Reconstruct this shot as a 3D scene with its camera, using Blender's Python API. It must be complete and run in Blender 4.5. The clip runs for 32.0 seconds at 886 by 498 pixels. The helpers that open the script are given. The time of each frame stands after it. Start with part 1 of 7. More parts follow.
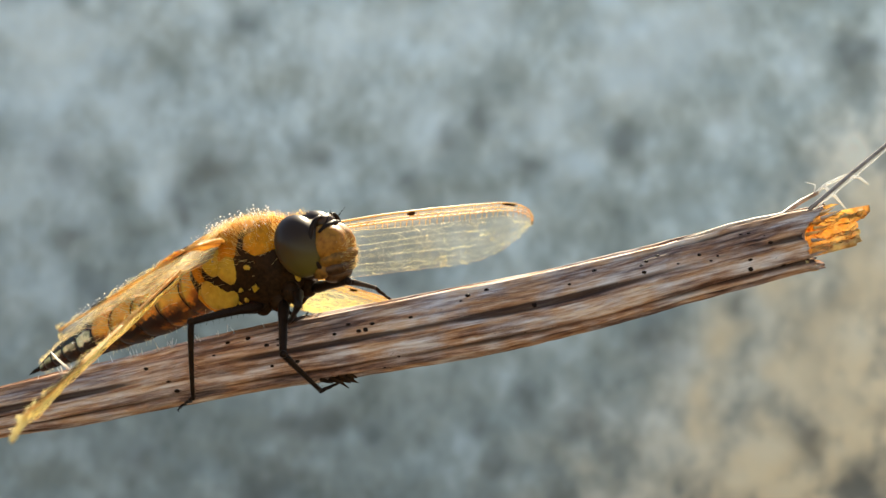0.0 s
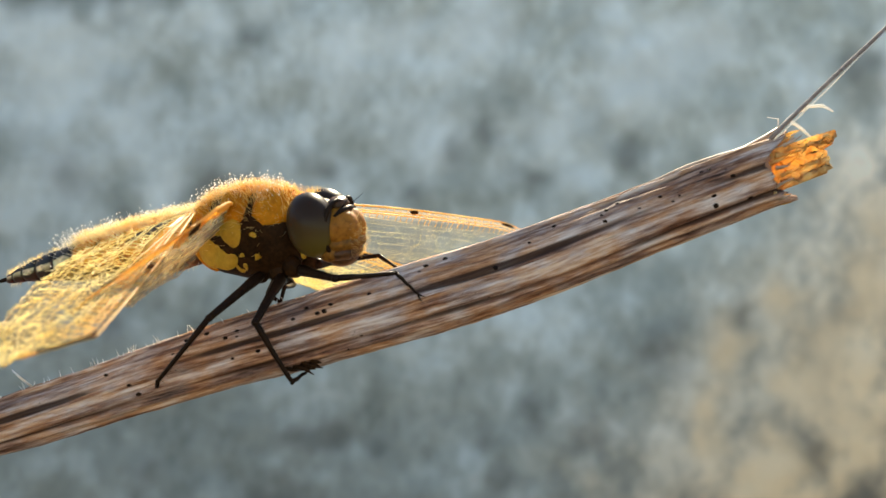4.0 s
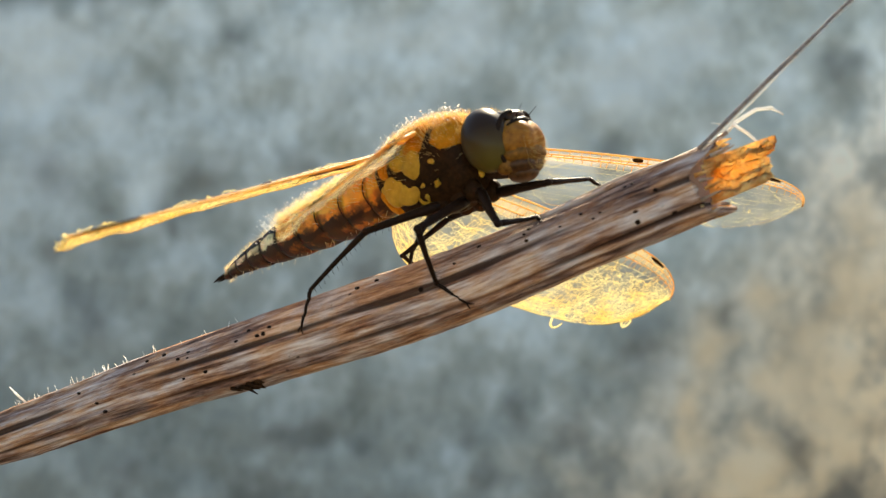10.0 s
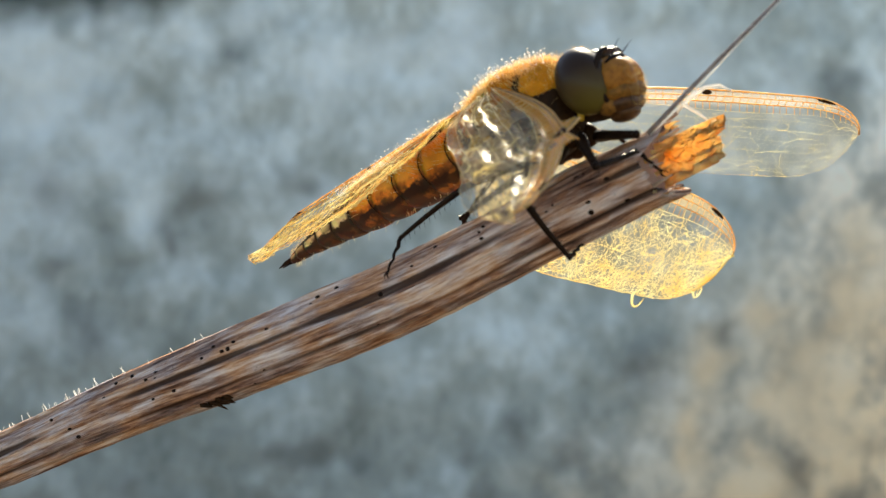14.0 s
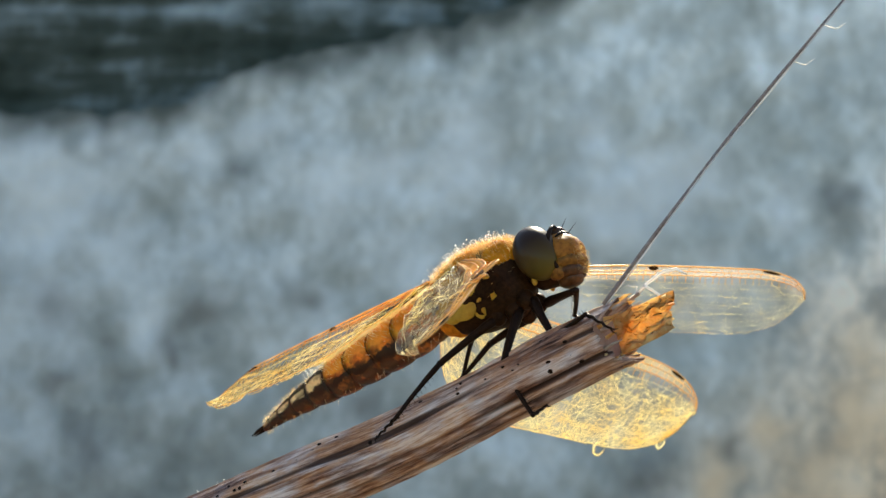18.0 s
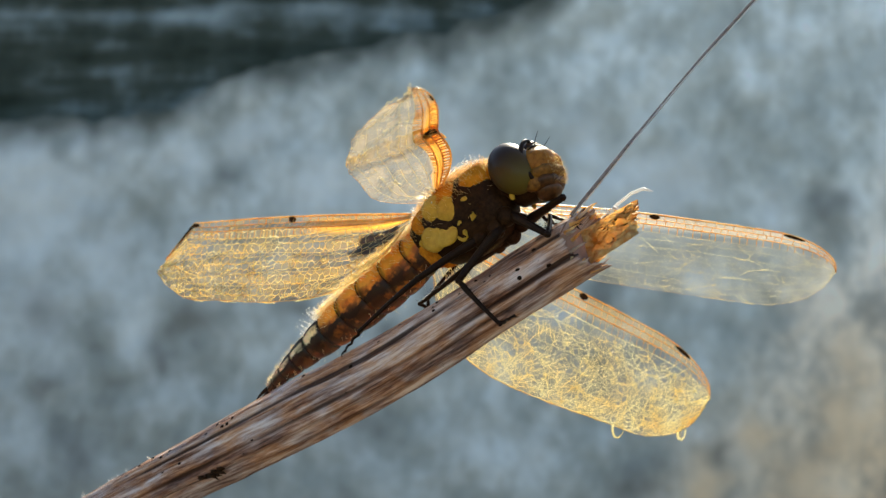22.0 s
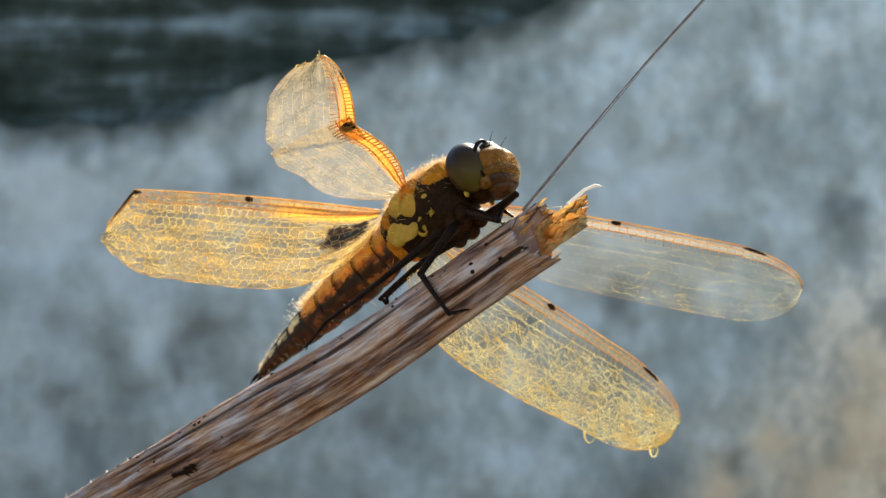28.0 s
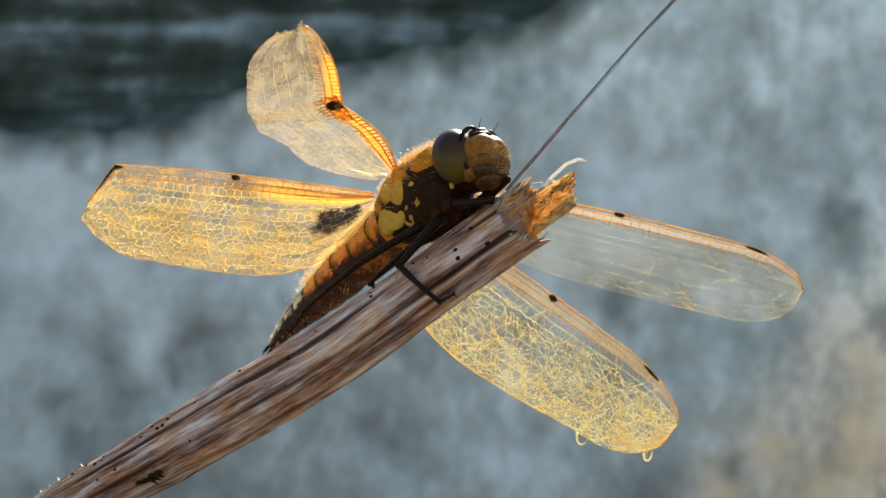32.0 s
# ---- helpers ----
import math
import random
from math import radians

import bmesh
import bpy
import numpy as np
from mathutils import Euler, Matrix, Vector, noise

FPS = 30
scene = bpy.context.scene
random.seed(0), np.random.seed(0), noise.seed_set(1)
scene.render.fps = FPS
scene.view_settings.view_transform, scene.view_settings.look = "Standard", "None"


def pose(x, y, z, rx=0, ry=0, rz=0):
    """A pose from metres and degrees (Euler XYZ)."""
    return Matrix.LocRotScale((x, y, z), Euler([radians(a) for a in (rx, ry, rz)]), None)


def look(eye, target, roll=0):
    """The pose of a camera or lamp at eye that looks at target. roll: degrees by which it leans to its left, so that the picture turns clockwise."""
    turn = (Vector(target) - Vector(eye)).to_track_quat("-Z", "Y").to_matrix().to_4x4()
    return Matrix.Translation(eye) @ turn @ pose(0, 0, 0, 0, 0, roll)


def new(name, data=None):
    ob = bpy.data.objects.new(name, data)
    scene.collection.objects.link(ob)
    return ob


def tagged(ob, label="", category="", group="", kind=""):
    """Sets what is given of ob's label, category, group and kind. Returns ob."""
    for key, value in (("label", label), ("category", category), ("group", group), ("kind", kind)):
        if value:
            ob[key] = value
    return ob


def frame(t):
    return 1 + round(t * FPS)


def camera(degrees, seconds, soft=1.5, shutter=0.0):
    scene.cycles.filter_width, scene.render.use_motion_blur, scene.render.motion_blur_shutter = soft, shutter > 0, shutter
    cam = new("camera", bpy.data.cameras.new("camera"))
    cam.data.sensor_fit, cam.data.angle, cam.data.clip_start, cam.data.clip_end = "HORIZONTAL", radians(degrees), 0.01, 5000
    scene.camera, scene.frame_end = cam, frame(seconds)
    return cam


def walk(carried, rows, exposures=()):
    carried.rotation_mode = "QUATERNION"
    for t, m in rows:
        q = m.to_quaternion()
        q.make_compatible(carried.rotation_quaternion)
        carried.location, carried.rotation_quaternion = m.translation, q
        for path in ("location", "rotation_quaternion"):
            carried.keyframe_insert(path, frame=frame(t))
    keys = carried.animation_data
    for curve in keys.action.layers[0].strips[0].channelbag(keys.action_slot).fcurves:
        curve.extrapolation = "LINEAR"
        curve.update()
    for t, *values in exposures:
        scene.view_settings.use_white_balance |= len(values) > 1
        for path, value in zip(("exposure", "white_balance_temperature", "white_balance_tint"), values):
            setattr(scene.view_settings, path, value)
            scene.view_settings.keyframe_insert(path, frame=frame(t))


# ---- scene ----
cam = camera(40, 32.0, soft=1.4)
walk(cam, [
    (0.0, pose(0, 0, 1.2, 90.000, -0.000, 0.000)), (1.0, pose(0, 0, 1.2, 90.213, -0.000, 0.239)), (2.0, pose(0, 0, 1.2, 90.426, -0.000, 0.186)), (3.0, pose(0, 0, 1.2, 90.505, -0.000, 0.160)),
    (4.0, pose(0, 0, 1.2, 90.612, -0.000, 0.239)), (4.5, pose(0, 0, 1.2, 90.665, -0.000, 0.239)), (6.5, pose(0, 0, 1.2, 91.064, -0.000, -0.053)), (7.0, pose(0, 0, 1.2, 91.064, -0.000, -0.133)),
    (8.0, pose(0, 0, 1.2, 90.771, -0.000, -0.372)), (9.0, pose(0, 0, 1.2, 90.585, -0.000, -0.612)), (10.0, pose(0, 0, 1.2, 90.532, -0.000, -0.532)), (11.0, pose(0, 0, 1.2, 90.771, -0.000, -0.319)),
    (12.0, pose(0, 0, 1.2, 91.064, -0.000, -0.372)), (13.0, pose(0, 0, 1.2, 91.330, -0.000, -0.452)), (13.5, pose(0, 0, 1.2, 91.277, -0.000, -0.585)), (14.0, pose(0, 0, 1.2, 91.383, -0.000, -0.585)),
    (14.5, pose(0, 0, 1.2, 92.021, -0.000, -0.426)), (15.0, pose(0, 0, 1.2, 93.162, -0.000, -0.106)), (15.5, pose(0, 0, 1.2, 94.460, -0.000, 0.160)), (16.3, pose(0, 0, 1.2, 95.990, -0.000, -0.160)),
    (17.5, pose(0, 0, 1.2, 96.673, -0.000, -0.399)), (18.0, pose(0, 0, 1.2, 96.725, -0.000, -0.452)), (19.0, pose(0, 0, 1.2, 96.725, -0.000, -0.612)), (20.0, pose(0, 0, 1.2, 96.830, -0.000, -0.559)),
    (21.0, pose(0, 0, 1.2, 96.935, -0.000, -0.692)), (22.0, pose(0, 0, 1.2, 97.014, -0.000, -0.957)), (23.0, pose(0, 0, 1.2, 97.014, -0.000, -0.957)), (24.0, pose(0, 0, 1.2, 97.092, -0.000, -0.718)),
    (25.0, pose(0, 0, 1.2, 97.040, -0.000, -0.399)), (25.5, pose(0, 0, 1.2, 97.040, -0.000, -0.346)), (27.5, pose(0, 0, 1.2, 97.197, -0.000, -0.160)), (28.0, pose(0, 0, 1.2, 97.328, -0.000, -0.239)),
    (29.0, pose(0, 0, 1.2, 97.406, -0.000, -0.186)), (30.0, pose(0, 0, 1.2, 97.511, -0.000, -0.186)), (31.0, pose(0, 0, 1.2, 97.354, -0.000, -0.346)), (32.0, pose(0, 0, 1.2, 97.563, -0.000, -0.346)),
], [(0.0, 1.08, 6950, 3), (2.0, 1.06, 6650, 3), (3.0, 1.02, 6330, 3), (4.0, 1.02, 6900, 3), (7.0, 0.94, 6800, 3), (8.0, 0.86, 6750, 3), (9.0, 0.94, 6900, 3), (11.0, 1.00, 6950, 3), (13.5, 0.99, 6750, 3), (15.0, 0.95, 6200, 3), (20.0, 0.74, 6250, 3), (26.0, 0.68, 6200, 3), (28.0, 0.68, 6230, 4), (32.0, 0.68, 6380, 4)])

# world, sun
world = bpy.data.worlds.new("sky")
scene.world = world
world.use_nodes = True
wn = world.node_tree
sky = wn.nodes.new("ShaderNodeTexSky")
sky.sky_type, sky.sun_disc = "NISHITA", False
sky.sun_elevation, sky.sun_rotation = radians(42), radians(12)
wn.links.new(sky.outputs[0], wn.nodes["Background"].inputs[0])
wn.nodes["Background"].inputs[1].default_value = 0.13
sun = new("sun", bpy.data.lights.new("sun", "SUN"))
sun.data.energy, sun.data.angle, sun.data.color = 6.5, radians(0.6), (1.0, 0.86, 0.66)
sun.matrix_world = look((0.35, 1.65, 2.7), (0, 0, 1.2))
cam.data.dof.use_dof, cam.data.dof.focus_distance, cam.data.dof.aperture_fstop = True, 0.127, 40.0

MM = 0.001


# ---- material helpers
def mat(name, rough=0.6, metal=0.0, spec=0.4):
    m = bpy.data.materials.new(name)
    m.use_nodes = True
    b = m.node_tree.nodes["Principled BSDF"]
    b.inputs["Roughness"].default_value, b.inputs["Metallic"].default_value = rough, metal
    b.inputs["Specular IOR Level"].default_value = spec
    return m, m.node_tree, b


def ramp(nt, source, stops):
    n = nt.nodes.new("ShaderNodeValToRGB")
    e = n.color_ramp.elements
    while len(e) < len(stops):
        e.new(0.5)
    for i, (p, c) in enumerate(stops):
        e[i].position, e[i].color = p, (*c, 1)
    nt.links.new(source, n.inputs[0])
    return n.outputs[0]


def mapped(nt, source, scale, loc=(0, 0, 0)):
    n = nt.nodes.new("ShaderNodeMapping")
    n.inputs["Scale"].default_value, n.inputs["Location"].default_value = scale, loc
    nt.links.new(source, n.inputs[0])
    return n.outputs[0]


def noise_tex(nt, vec, scale, detail=4.0, rough=0.6):
    n = nt.nodes.new("ShaderNodeTexNoise")
    n.inputs["Scale"].default_value, n.inputs["Detail"].default_value, n.inputs["Roughness"].default_value = scale, detail, rough
    nt.links.new(vec, n.inputs["Vector"])
    return n.outputs["Fac"]


def mix(nt, fac, a, b, mode="MIX"):
    n = nt.nodes.new("ShaderNodeMix")
    n.data_type, n.blend_type = "RGBA", mode
    for sock, v in ((0, fac), (6, a), (7, b)):
        if isinstance(v, (int, float)):
            n.inputs[sock].default_value = v
        elif isinstance(v, tuple):
            n.inputs[sock].default_value = (*v, 1)
        else:
            nt.links.new(v, n.inputs[sock])
    return n.outputs[2]


def bump(nt, b, height, strength=0.4, dist=0.0002):
    n = nt.nodes.new("ShaderNodeBump")
    n.inputs["Strength"].default_value, n.inputs["Distance"].default_value = strength, dist
    nt.links.new(height, n.inputs["Height"])
    nt.links.new(n.outputs[0], b.inputs["Normal"])


def coord(nt, which="Object"):
    return nt.nodes.new("ShaderNodeTexCoord").outputs[which]


def speckled(name, dark, light, scale, rough=0.6, spec=0.4, sss=0.0, bump_to=0.3, dist=0.00005):
    """A surface of two tones, mottled at two sizes."""
    m, nt, b = mat(name, rough, 0, spec)
    c = coord(nt)
    f = mix(nt, 0.5, noise_tex(nt, c, scale, 5), noise_tex(nt, c, scale * 6, 3))
    col = ramp(nt, f, [(0.3, dark), (0.7, light)])
    nt.links.new(col, b.inputs["Base Color"])
    if sss:
        b.inputs["Subsurface Weight"].default_value, b.inputs["Subsurface Scale"].default_value = sss, 0.0012
        b.inputs["Subsurface Radius"].default_value = (1.0, 0.5, 0.15)
    bump(nt, b, f, bump_to, dist)
    return m


# ---- mesh helpers
def part(name, bm, material, parent=None, label="", smooth=True):
    """Links a bmesh as one mesh object under a thing or part."""
    me = bpy.data.meshes.new(name)
    bm.to_mesh(me)
    bm.free()
    if smooth:
        me.shade_smooth()
    if material:
        me.materials.append(material)
    ob = new(name, me)
    ob.parent = parent
    if label:
        tagged(ob, label)
    return ob


def ball(bm, c, r, seg=24, rings=16, turn=None):
    """An ellipsoid; r may be three radii."""
    r = (r, r, r) if isinstance(r, (int, float)) else r
    m = Matrix.Translation(c) @ (turn or Matrix()) @ Matrix.Diagonal((*r, 1))
    return bmesh.ops.create_uvsphere(bm, u_segments=seg, v_segments=rings, radius=1.0, matrix=m)["verts"]


def tube(bm, pts, radii, seg=8, cap=True):
    """A round tube along points."""
    pts = [Vector(p) for p in pts]
    rings = []
    ref = Vector((0.13, 0.31, 0.94))
    for i, p in enumerate(pts):
        d = (pts[min(i + 1, len(pts) - 1)] - pts[max(i - 1, 0)]).normalized()
        x = ref.cross(d)
        x = (x if x.length > 1e-4 else Vector((1, 0, 0)).cross(d)).normalized()
        y = d.cross(x)
        ref = y
        rings.append([bm.verts.new(p + radii[i] * (math.cos(a) * x + math.sin(a) * y)) for a in (2 * math.pi * k / seg for k in range(seg))])
    for a, b in zip(rings, rings[1:]):
        for k in range(seg):
            bm.faces.new((a[k], a[(k + 1) % seg], b[(k + 1) % seg], b[k]))
    if cap:
        bm.faces.new(rings[0][::-1])
        bm.faces.new(rings[-1])
    return rings


def loft(bm, stations, seg=28):
    """Closed skin over ellipse stations: (x, y, z, half width, half height, squareness); u along, v from belly to back."""
    uvl = bm.loops.layers.uv.verify()
    rings = []
    for x, y, z, w, h, q in stations:
        ring = []
        for k in range(seg):
            a = 2 * math.pi * k / seg
            c, s = math.cos(a), math.sin(a)
            ring.append(bm.verts.new((x, y + w * math.copysign(abs(c) ** q, c), z + h * math.copysign(abs(s) ** q, s))))
        rings.append(ring)
    n = len(rings) - 1
    for i, (a, b) in enumerate(zip(rings, rings[1:])):
        for k in range(seg):
            f = bm.faces.new((a[k], b[k], b[(k + 1) % seg], a[(k + 1) % seg]))
            for l, (u, w) in zip(f.loops, ((i, k), (i + 1, k), (i + 1, k + 1), (i, k + 1))):
                l[uvl].uv = (u / n, 0.5 + 0.5 * math.sin(2 * math.pi * w / seg))
    bm.faces.new(rings[0])
    bm.faces.new(rings[-1][::-1])


def sized(bm):
    bmesh.ops.scale(bm, vec=(MM, MM, MM), verts=bm.verts)
    return bm


# ---- materials
def plaster_material():
    m, nt, b = mat("weathered plaster", 0.85, 0, 0.3)
    c = coord(nt)
    big = noise_tex(nt, c, 7, 3)
    mid = noise_tex(nt, mapped(nt, c, (1, 1, 0.8), (3, 1, 7)), 40, 5, 0.65)
    small = noise_tex(nt, mapped(nt, c, (1.1, 1, 0.8), (1, 5, 2)), 105, 4, 0.6)
    base = ramp(nt, mix(nt, 0.16, mix(nt, 0.60, big, mid), small), [(0.36, (0.25, 0.27, 0.245)), (0.48, (0.44, 0.47, 0.44)), (0.60, (0.72, 0.77, 0.76))])
    # ochre stain in the lower corner
    grad = nt.nodes.new("ShaderNodeSeparateXYZ")
    nt.links.new(c, grad.inputs[0])
    w = nt.nodes.new("ShaderNodeMath")
    w.operation = "MULTIPLY_ADD"
    w.inputs[1].default_value, w.inputs[2].default_value = -0.9, 1.08
    nt.links.new(grad.outputs[2], w.inputs[0])
    w2 = nt.nodes.new("ShaderNodeMath")
    w2.operation = "ADD"
    nt.links.new(w.outputs[0], w2.inputs[0])
    nt.links.new(grad.outputs[0], w2.inputs[1])
    w3 = nt.nodes.new("ShaderNodeMath")
    w3.operation = "MULTIPLY_ADD"
    w3.inputs[1].default_value = 0.16
    nt.links.new(noise_tex(nt, c, 14, 4), w3.inputs[0])
    nt.links.new(w2.outputs[0], w3.inputs[2])
    stain = ramp(nt, w3.outputs[0], [(0.20, (0, 0, 0)), (0.36, (1, 1, 1))])
    ochre = ramp(nt, mid, [(0.38, (0.30, 0.25, 0.19)), (0.58, (0.92, 0.70, 0.45))])
    col = mix(nt, stain, base, ochre)
    # light falloff painted into the colour: paler up right, darker down left
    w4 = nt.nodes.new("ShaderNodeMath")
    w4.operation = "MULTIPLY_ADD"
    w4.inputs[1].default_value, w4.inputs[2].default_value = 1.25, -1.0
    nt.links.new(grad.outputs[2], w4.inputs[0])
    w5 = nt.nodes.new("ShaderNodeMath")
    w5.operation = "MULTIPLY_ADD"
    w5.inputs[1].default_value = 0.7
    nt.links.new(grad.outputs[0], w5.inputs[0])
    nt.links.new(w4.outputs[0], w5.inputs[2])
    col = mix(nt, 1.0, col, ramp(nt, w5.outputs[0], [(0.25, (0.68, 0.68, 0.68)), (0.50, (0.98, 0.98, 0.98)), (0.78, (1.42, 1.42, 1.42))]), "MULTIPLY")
    # blotches: lime bloom, ochre flecks, dark pits
    def blotch(name, most):
        a = nt.nodes.new("ShaderNodeAttribute")
        a.attribute_name = name
        n = nt.nodes.new("ShaderNodeMath")
        n.operation = "MULTIPLY"
        n.inputs[1].default_value = most
        nt.links.new(a.outputs["Fac"], n.inputs[0])
        return n.outputs[0]
    col = mix(nt, blotch("lime", 0.6), col, (0.88, 0.93, 0.93))
    col = mix(nt, blotch("ochre", 0.75), col, (0.95, 0.72, 0.46))
    col = mix(nt, blotch("pit", 0.62), col, (0.12, 0.12, 0.11))
    col = mix(nt, blotch("damp", 0.85), col, (0.05, 0.065, 0.055))
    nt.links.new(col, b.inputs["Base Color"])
    bump(nt, b, mid, 0.6, 0.004)
    return m


def bark_material():
    m, nt, b = mat("dry stem bark", 0.62, 0, 0.2)
    uv = coord(nt, "UV")
    streak = noise_tex(nt, mapped(nt, uv, (1.3, 13, 1)), 1.0, 5, 0.6)
    fine = noise_tex(nt, mapped(nt, uv, (5, 58, 1)), 1.0, 5, 0.65)
    patch = noise_tex(nt, mapped(nt, uv, (4, 7, 1), (3, 1, 0)), 1.0, 4)
    hair = noise_tex(nt, mapped(nt, uv, (5, 240, 1), (7, 2, 0)), 1.0, 3, 0.6)
    f = mix(nt, 0.16, mix(nt, 0.42, streak, fine), hair)
    warm = ramp(nt, f, [(0.38, (0.030, 0.012, 0.007)), (0.45, (0.22, 0.09, 0.045)), (0.52, (0.54, 0.28, 0.15)), (0.60, (0.86, 0.63, 0.47))])
    grey = ramp(nt, f, [(0.38, (0.04, 0.022, 0.018)), (0.46, (0.25, 0.16, 0.13)), (0.53, (0.58, 0.45, 0.40)), (0.60, (0.82, 0.72, 0.68))])
    col = mix(nt, ramp(nt, patch, [(0.42, (0, 0, 0)), (0.60, (0.85, 0.85, 0.85))]), warm, grey)
    v = nt.nodes.new("ShaderNodeTexVoronoi")
    v.inputs["Scale"].default_value = 1.0
    nt.links.new(mapped(nt, uv, (34, 30, 1)), v.inputs["Vector"])
    pits = ramp(nt, v.outputs["Distance"], [(0.05, (1, 1, 1)), (0.13, (0, 0, 0))])
    col = mix(nt, mix(nt, 1.0, pits, ramp(nt, patch, [(0.52, (0, 0, 0)), (0.57, (0.8, 0.8, 0.8))]), "MULTIPLY"), col, (0.04, 0.022, 0.015))
    # bark coloured darker along its fissures
    a = nt.nodes.new("ShaderNodeAttribute")
    a.attribute_name = "fissure"
    edge = mix(nt, 0.5, a.outputs["Fac"], fine)
    crack = ramp(nt, edge, [(0.44, (0, 0, 0)), (0.62, (0.9, 0.9, 0.9))])
    col = mix(nt, crack, col, (0.035, 0.015, 0.008))
    nt.links.new(col, b.inputs["Base Color"])
    bump(nt, b, f, 0.8, 0.0005)
    return m


def glowing_tissue(name, colour, deep, scale, trans=0.5, rough=0.5):
    """Thin dry tissue that lets the sun through."""
    m, nt, b = mat(name, rough)
    f = noise_tex(nt, coord(nt), scale, 4)
    col = ramp(nt, f, [(0.35, deep), (0.65, colour)])
    nt.links.new(col, b.inputs["Base Color"])
    t = nt.nodes.new("ShaderNodeBsdfTranslucent")
    nt.links.new(col, t.inputs[0])
    s = nt.nodes.new("ShaderNodeMixShader")
    s.inputs[0].default_value = trans
    nt.links.new(b.outputs[0], s.inputs[1])
    nt.links.new(t.outputs[0], s.inputs[2])
    nt.links.new(s.outputs[0], nt.nodes["Material Output"].inputs[0])
    bump(nt, b, f, 0.5, 0.0001)
    return m


def membrane_material(name, clear, tint, band, far, base_dark=False, trail=0.0, patchy=0.25, sheen=0.4):
    """Wing skin: u runs along the span, v from the leading to the trailing edge.
    band: weight of the amber stripe behind the leading edge, which ends at the span fraction far."""
    m, nt, b = mat(name, 0.25, 0, sheen)
    uv = coord(nt, "UV")
    xyz = nt.nodes.new("ShaderNodeSeparateXYZ")
    nt.links.new(uv, xyz.inputs[0])
    grain = noise_tex(nt, mapped(nt, uv, (70, 24, 1)), 1.0, 4)
    cloud = noise_tex(nt, mapped(nt, uv, (13, 5, 1), (2, 4, 0)), 1.0, 3)
    k = nt.nodes.new("ShaderNodeMath")
    k.operation = "MULTIPLY_ADD"
    k.inputs[1].default_value = 0.16
    nt.links.new(xyz.outputs[0], k.inputs[0])
    nt.links.new(xyz.outputs[1], k.inputs[2])
    stripe = ramp(nt, k.outputs[0], [(0.07, (0.25,) * 3), (0.11, (1, 1, 1)), (0.22, (1, 1, 1)), (0.29, (0, 0, 0))])
    stripe = mix(nt, 1.0, stripe, ramp(nt, xyz.outputs[0], [(max(0.0, far - 0.12), (band,) * 3), (far, (0, 0, 0))]), "MULTIPLY")
    col = mix(nt, stripe, tint, (0.97, 0.50, 0.06))
    fac = ramp(nt, cloud, [(0.35, (clear + patchy * 0.3,) * 3), (0.66, (clear - patchy * 0.7,) * 3)])
    if trail:
        fac = mix(nt, ramp(nt, mix(nt, 0.4, xyz.outputs[1], cloud), [(0.3, (0, 0, 0)), (0.75, (trail,) * 3)]), fac, (0.1, 0.1, 0.1))
    fac = mix(nt, mix(nt, 1.0, stripe, (0.95, 0.95, 0.95), "MULTIPLY"), fac, (0.08, 0.08, 0.08))
    if base_dark:
        wob = noise_tex(nt, mapped(nt, uv, (26, 9, 1)), 1.0, 3)
        u = mix(nt, 0.12, xyz.outputs[0], wob)
        w = mix(nt, 0.25, xyz.outputs[1], wob)
        ru = ramp(nt, u, [(0.075, (0, 0, 0)), (0.095, (1, 1, 1)), (0.20, (1, 1, 1)), (0.235, (0, 0, 0))])
        rv = ramp(nt, w, [(0.33, (0, 0, 0)), (0.36, (1, 1, 1)), (0.56, (1, 1, 1)), (0.66, (0, 0, 0))])
        dark = mix(nt, 1.0, ru, rv, "MULTIPLY")
        col = mix(nt, dark, col, (0.018, 0.006, 0.002))
        fac = mix(nt, dark, fac, (0.06, 0.06, 0.06))
    nt.links.new(col, b.inputs["Base Color"])
    tl = nt.nodes.new("ShaderNodeBsdfTranslucent")
    nt.links.new(col, tl.inputs[0])
    s1 = nt.nodes.new("ShaderNodeMixShader")
    s1.inputs[0].default_value = 0.62
    nt.links.new(b.outputs[0], s1.inputs[1])
    nt.links.new(tl.outputs[0], s1.inputs[2])
    tr = nt.nodes.new("ShaderNodeBsdfTransparent")
    tr.inputs[0].default_value = (1.0, 0.98, 0.94, 1)
    s2 = nt.nodes.new("ShaderNodeMixShader")
    nt.links.new(fac, s2.inputs[0])
    nt.links.new(s1.outputs[0], s2.inputs[1])
    nt.links.new(tr.outputs[0], s2.inputs[2])
    nt.links.new(s2.outputs[0], nt.nodes["Material Output"].inputs[0])
    bump(nt, b, mix(nt, 0.5, grain, cloud), 0.6, 0.0002)
    return m


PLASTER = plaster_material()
def stone_material():
    m, nt, b = mat("dark damp stone", 0.9, 0, 0.2)
    c = coord(nt)
    f = noise_tex(nt, mapped(nt, c, (3.5, 1, 26)), 1.6, 4)
    g = noise_tex(nt, c, 40, 4)
    col = ramp(nt, mix(nt, 0.35, f, g), [(0.40, (0.028, 0.038, 0.027)), (0.50, (0.07, 0.085, 0.07)), (0.58, (0.20, 0.24, 0.24)), (0.66, (0.38, 0.45, 0.46))])
    nt.links.new(col, b.inputs["Base Color"])
    bump(nt, b, g, 0.8, 0.01)
    return m


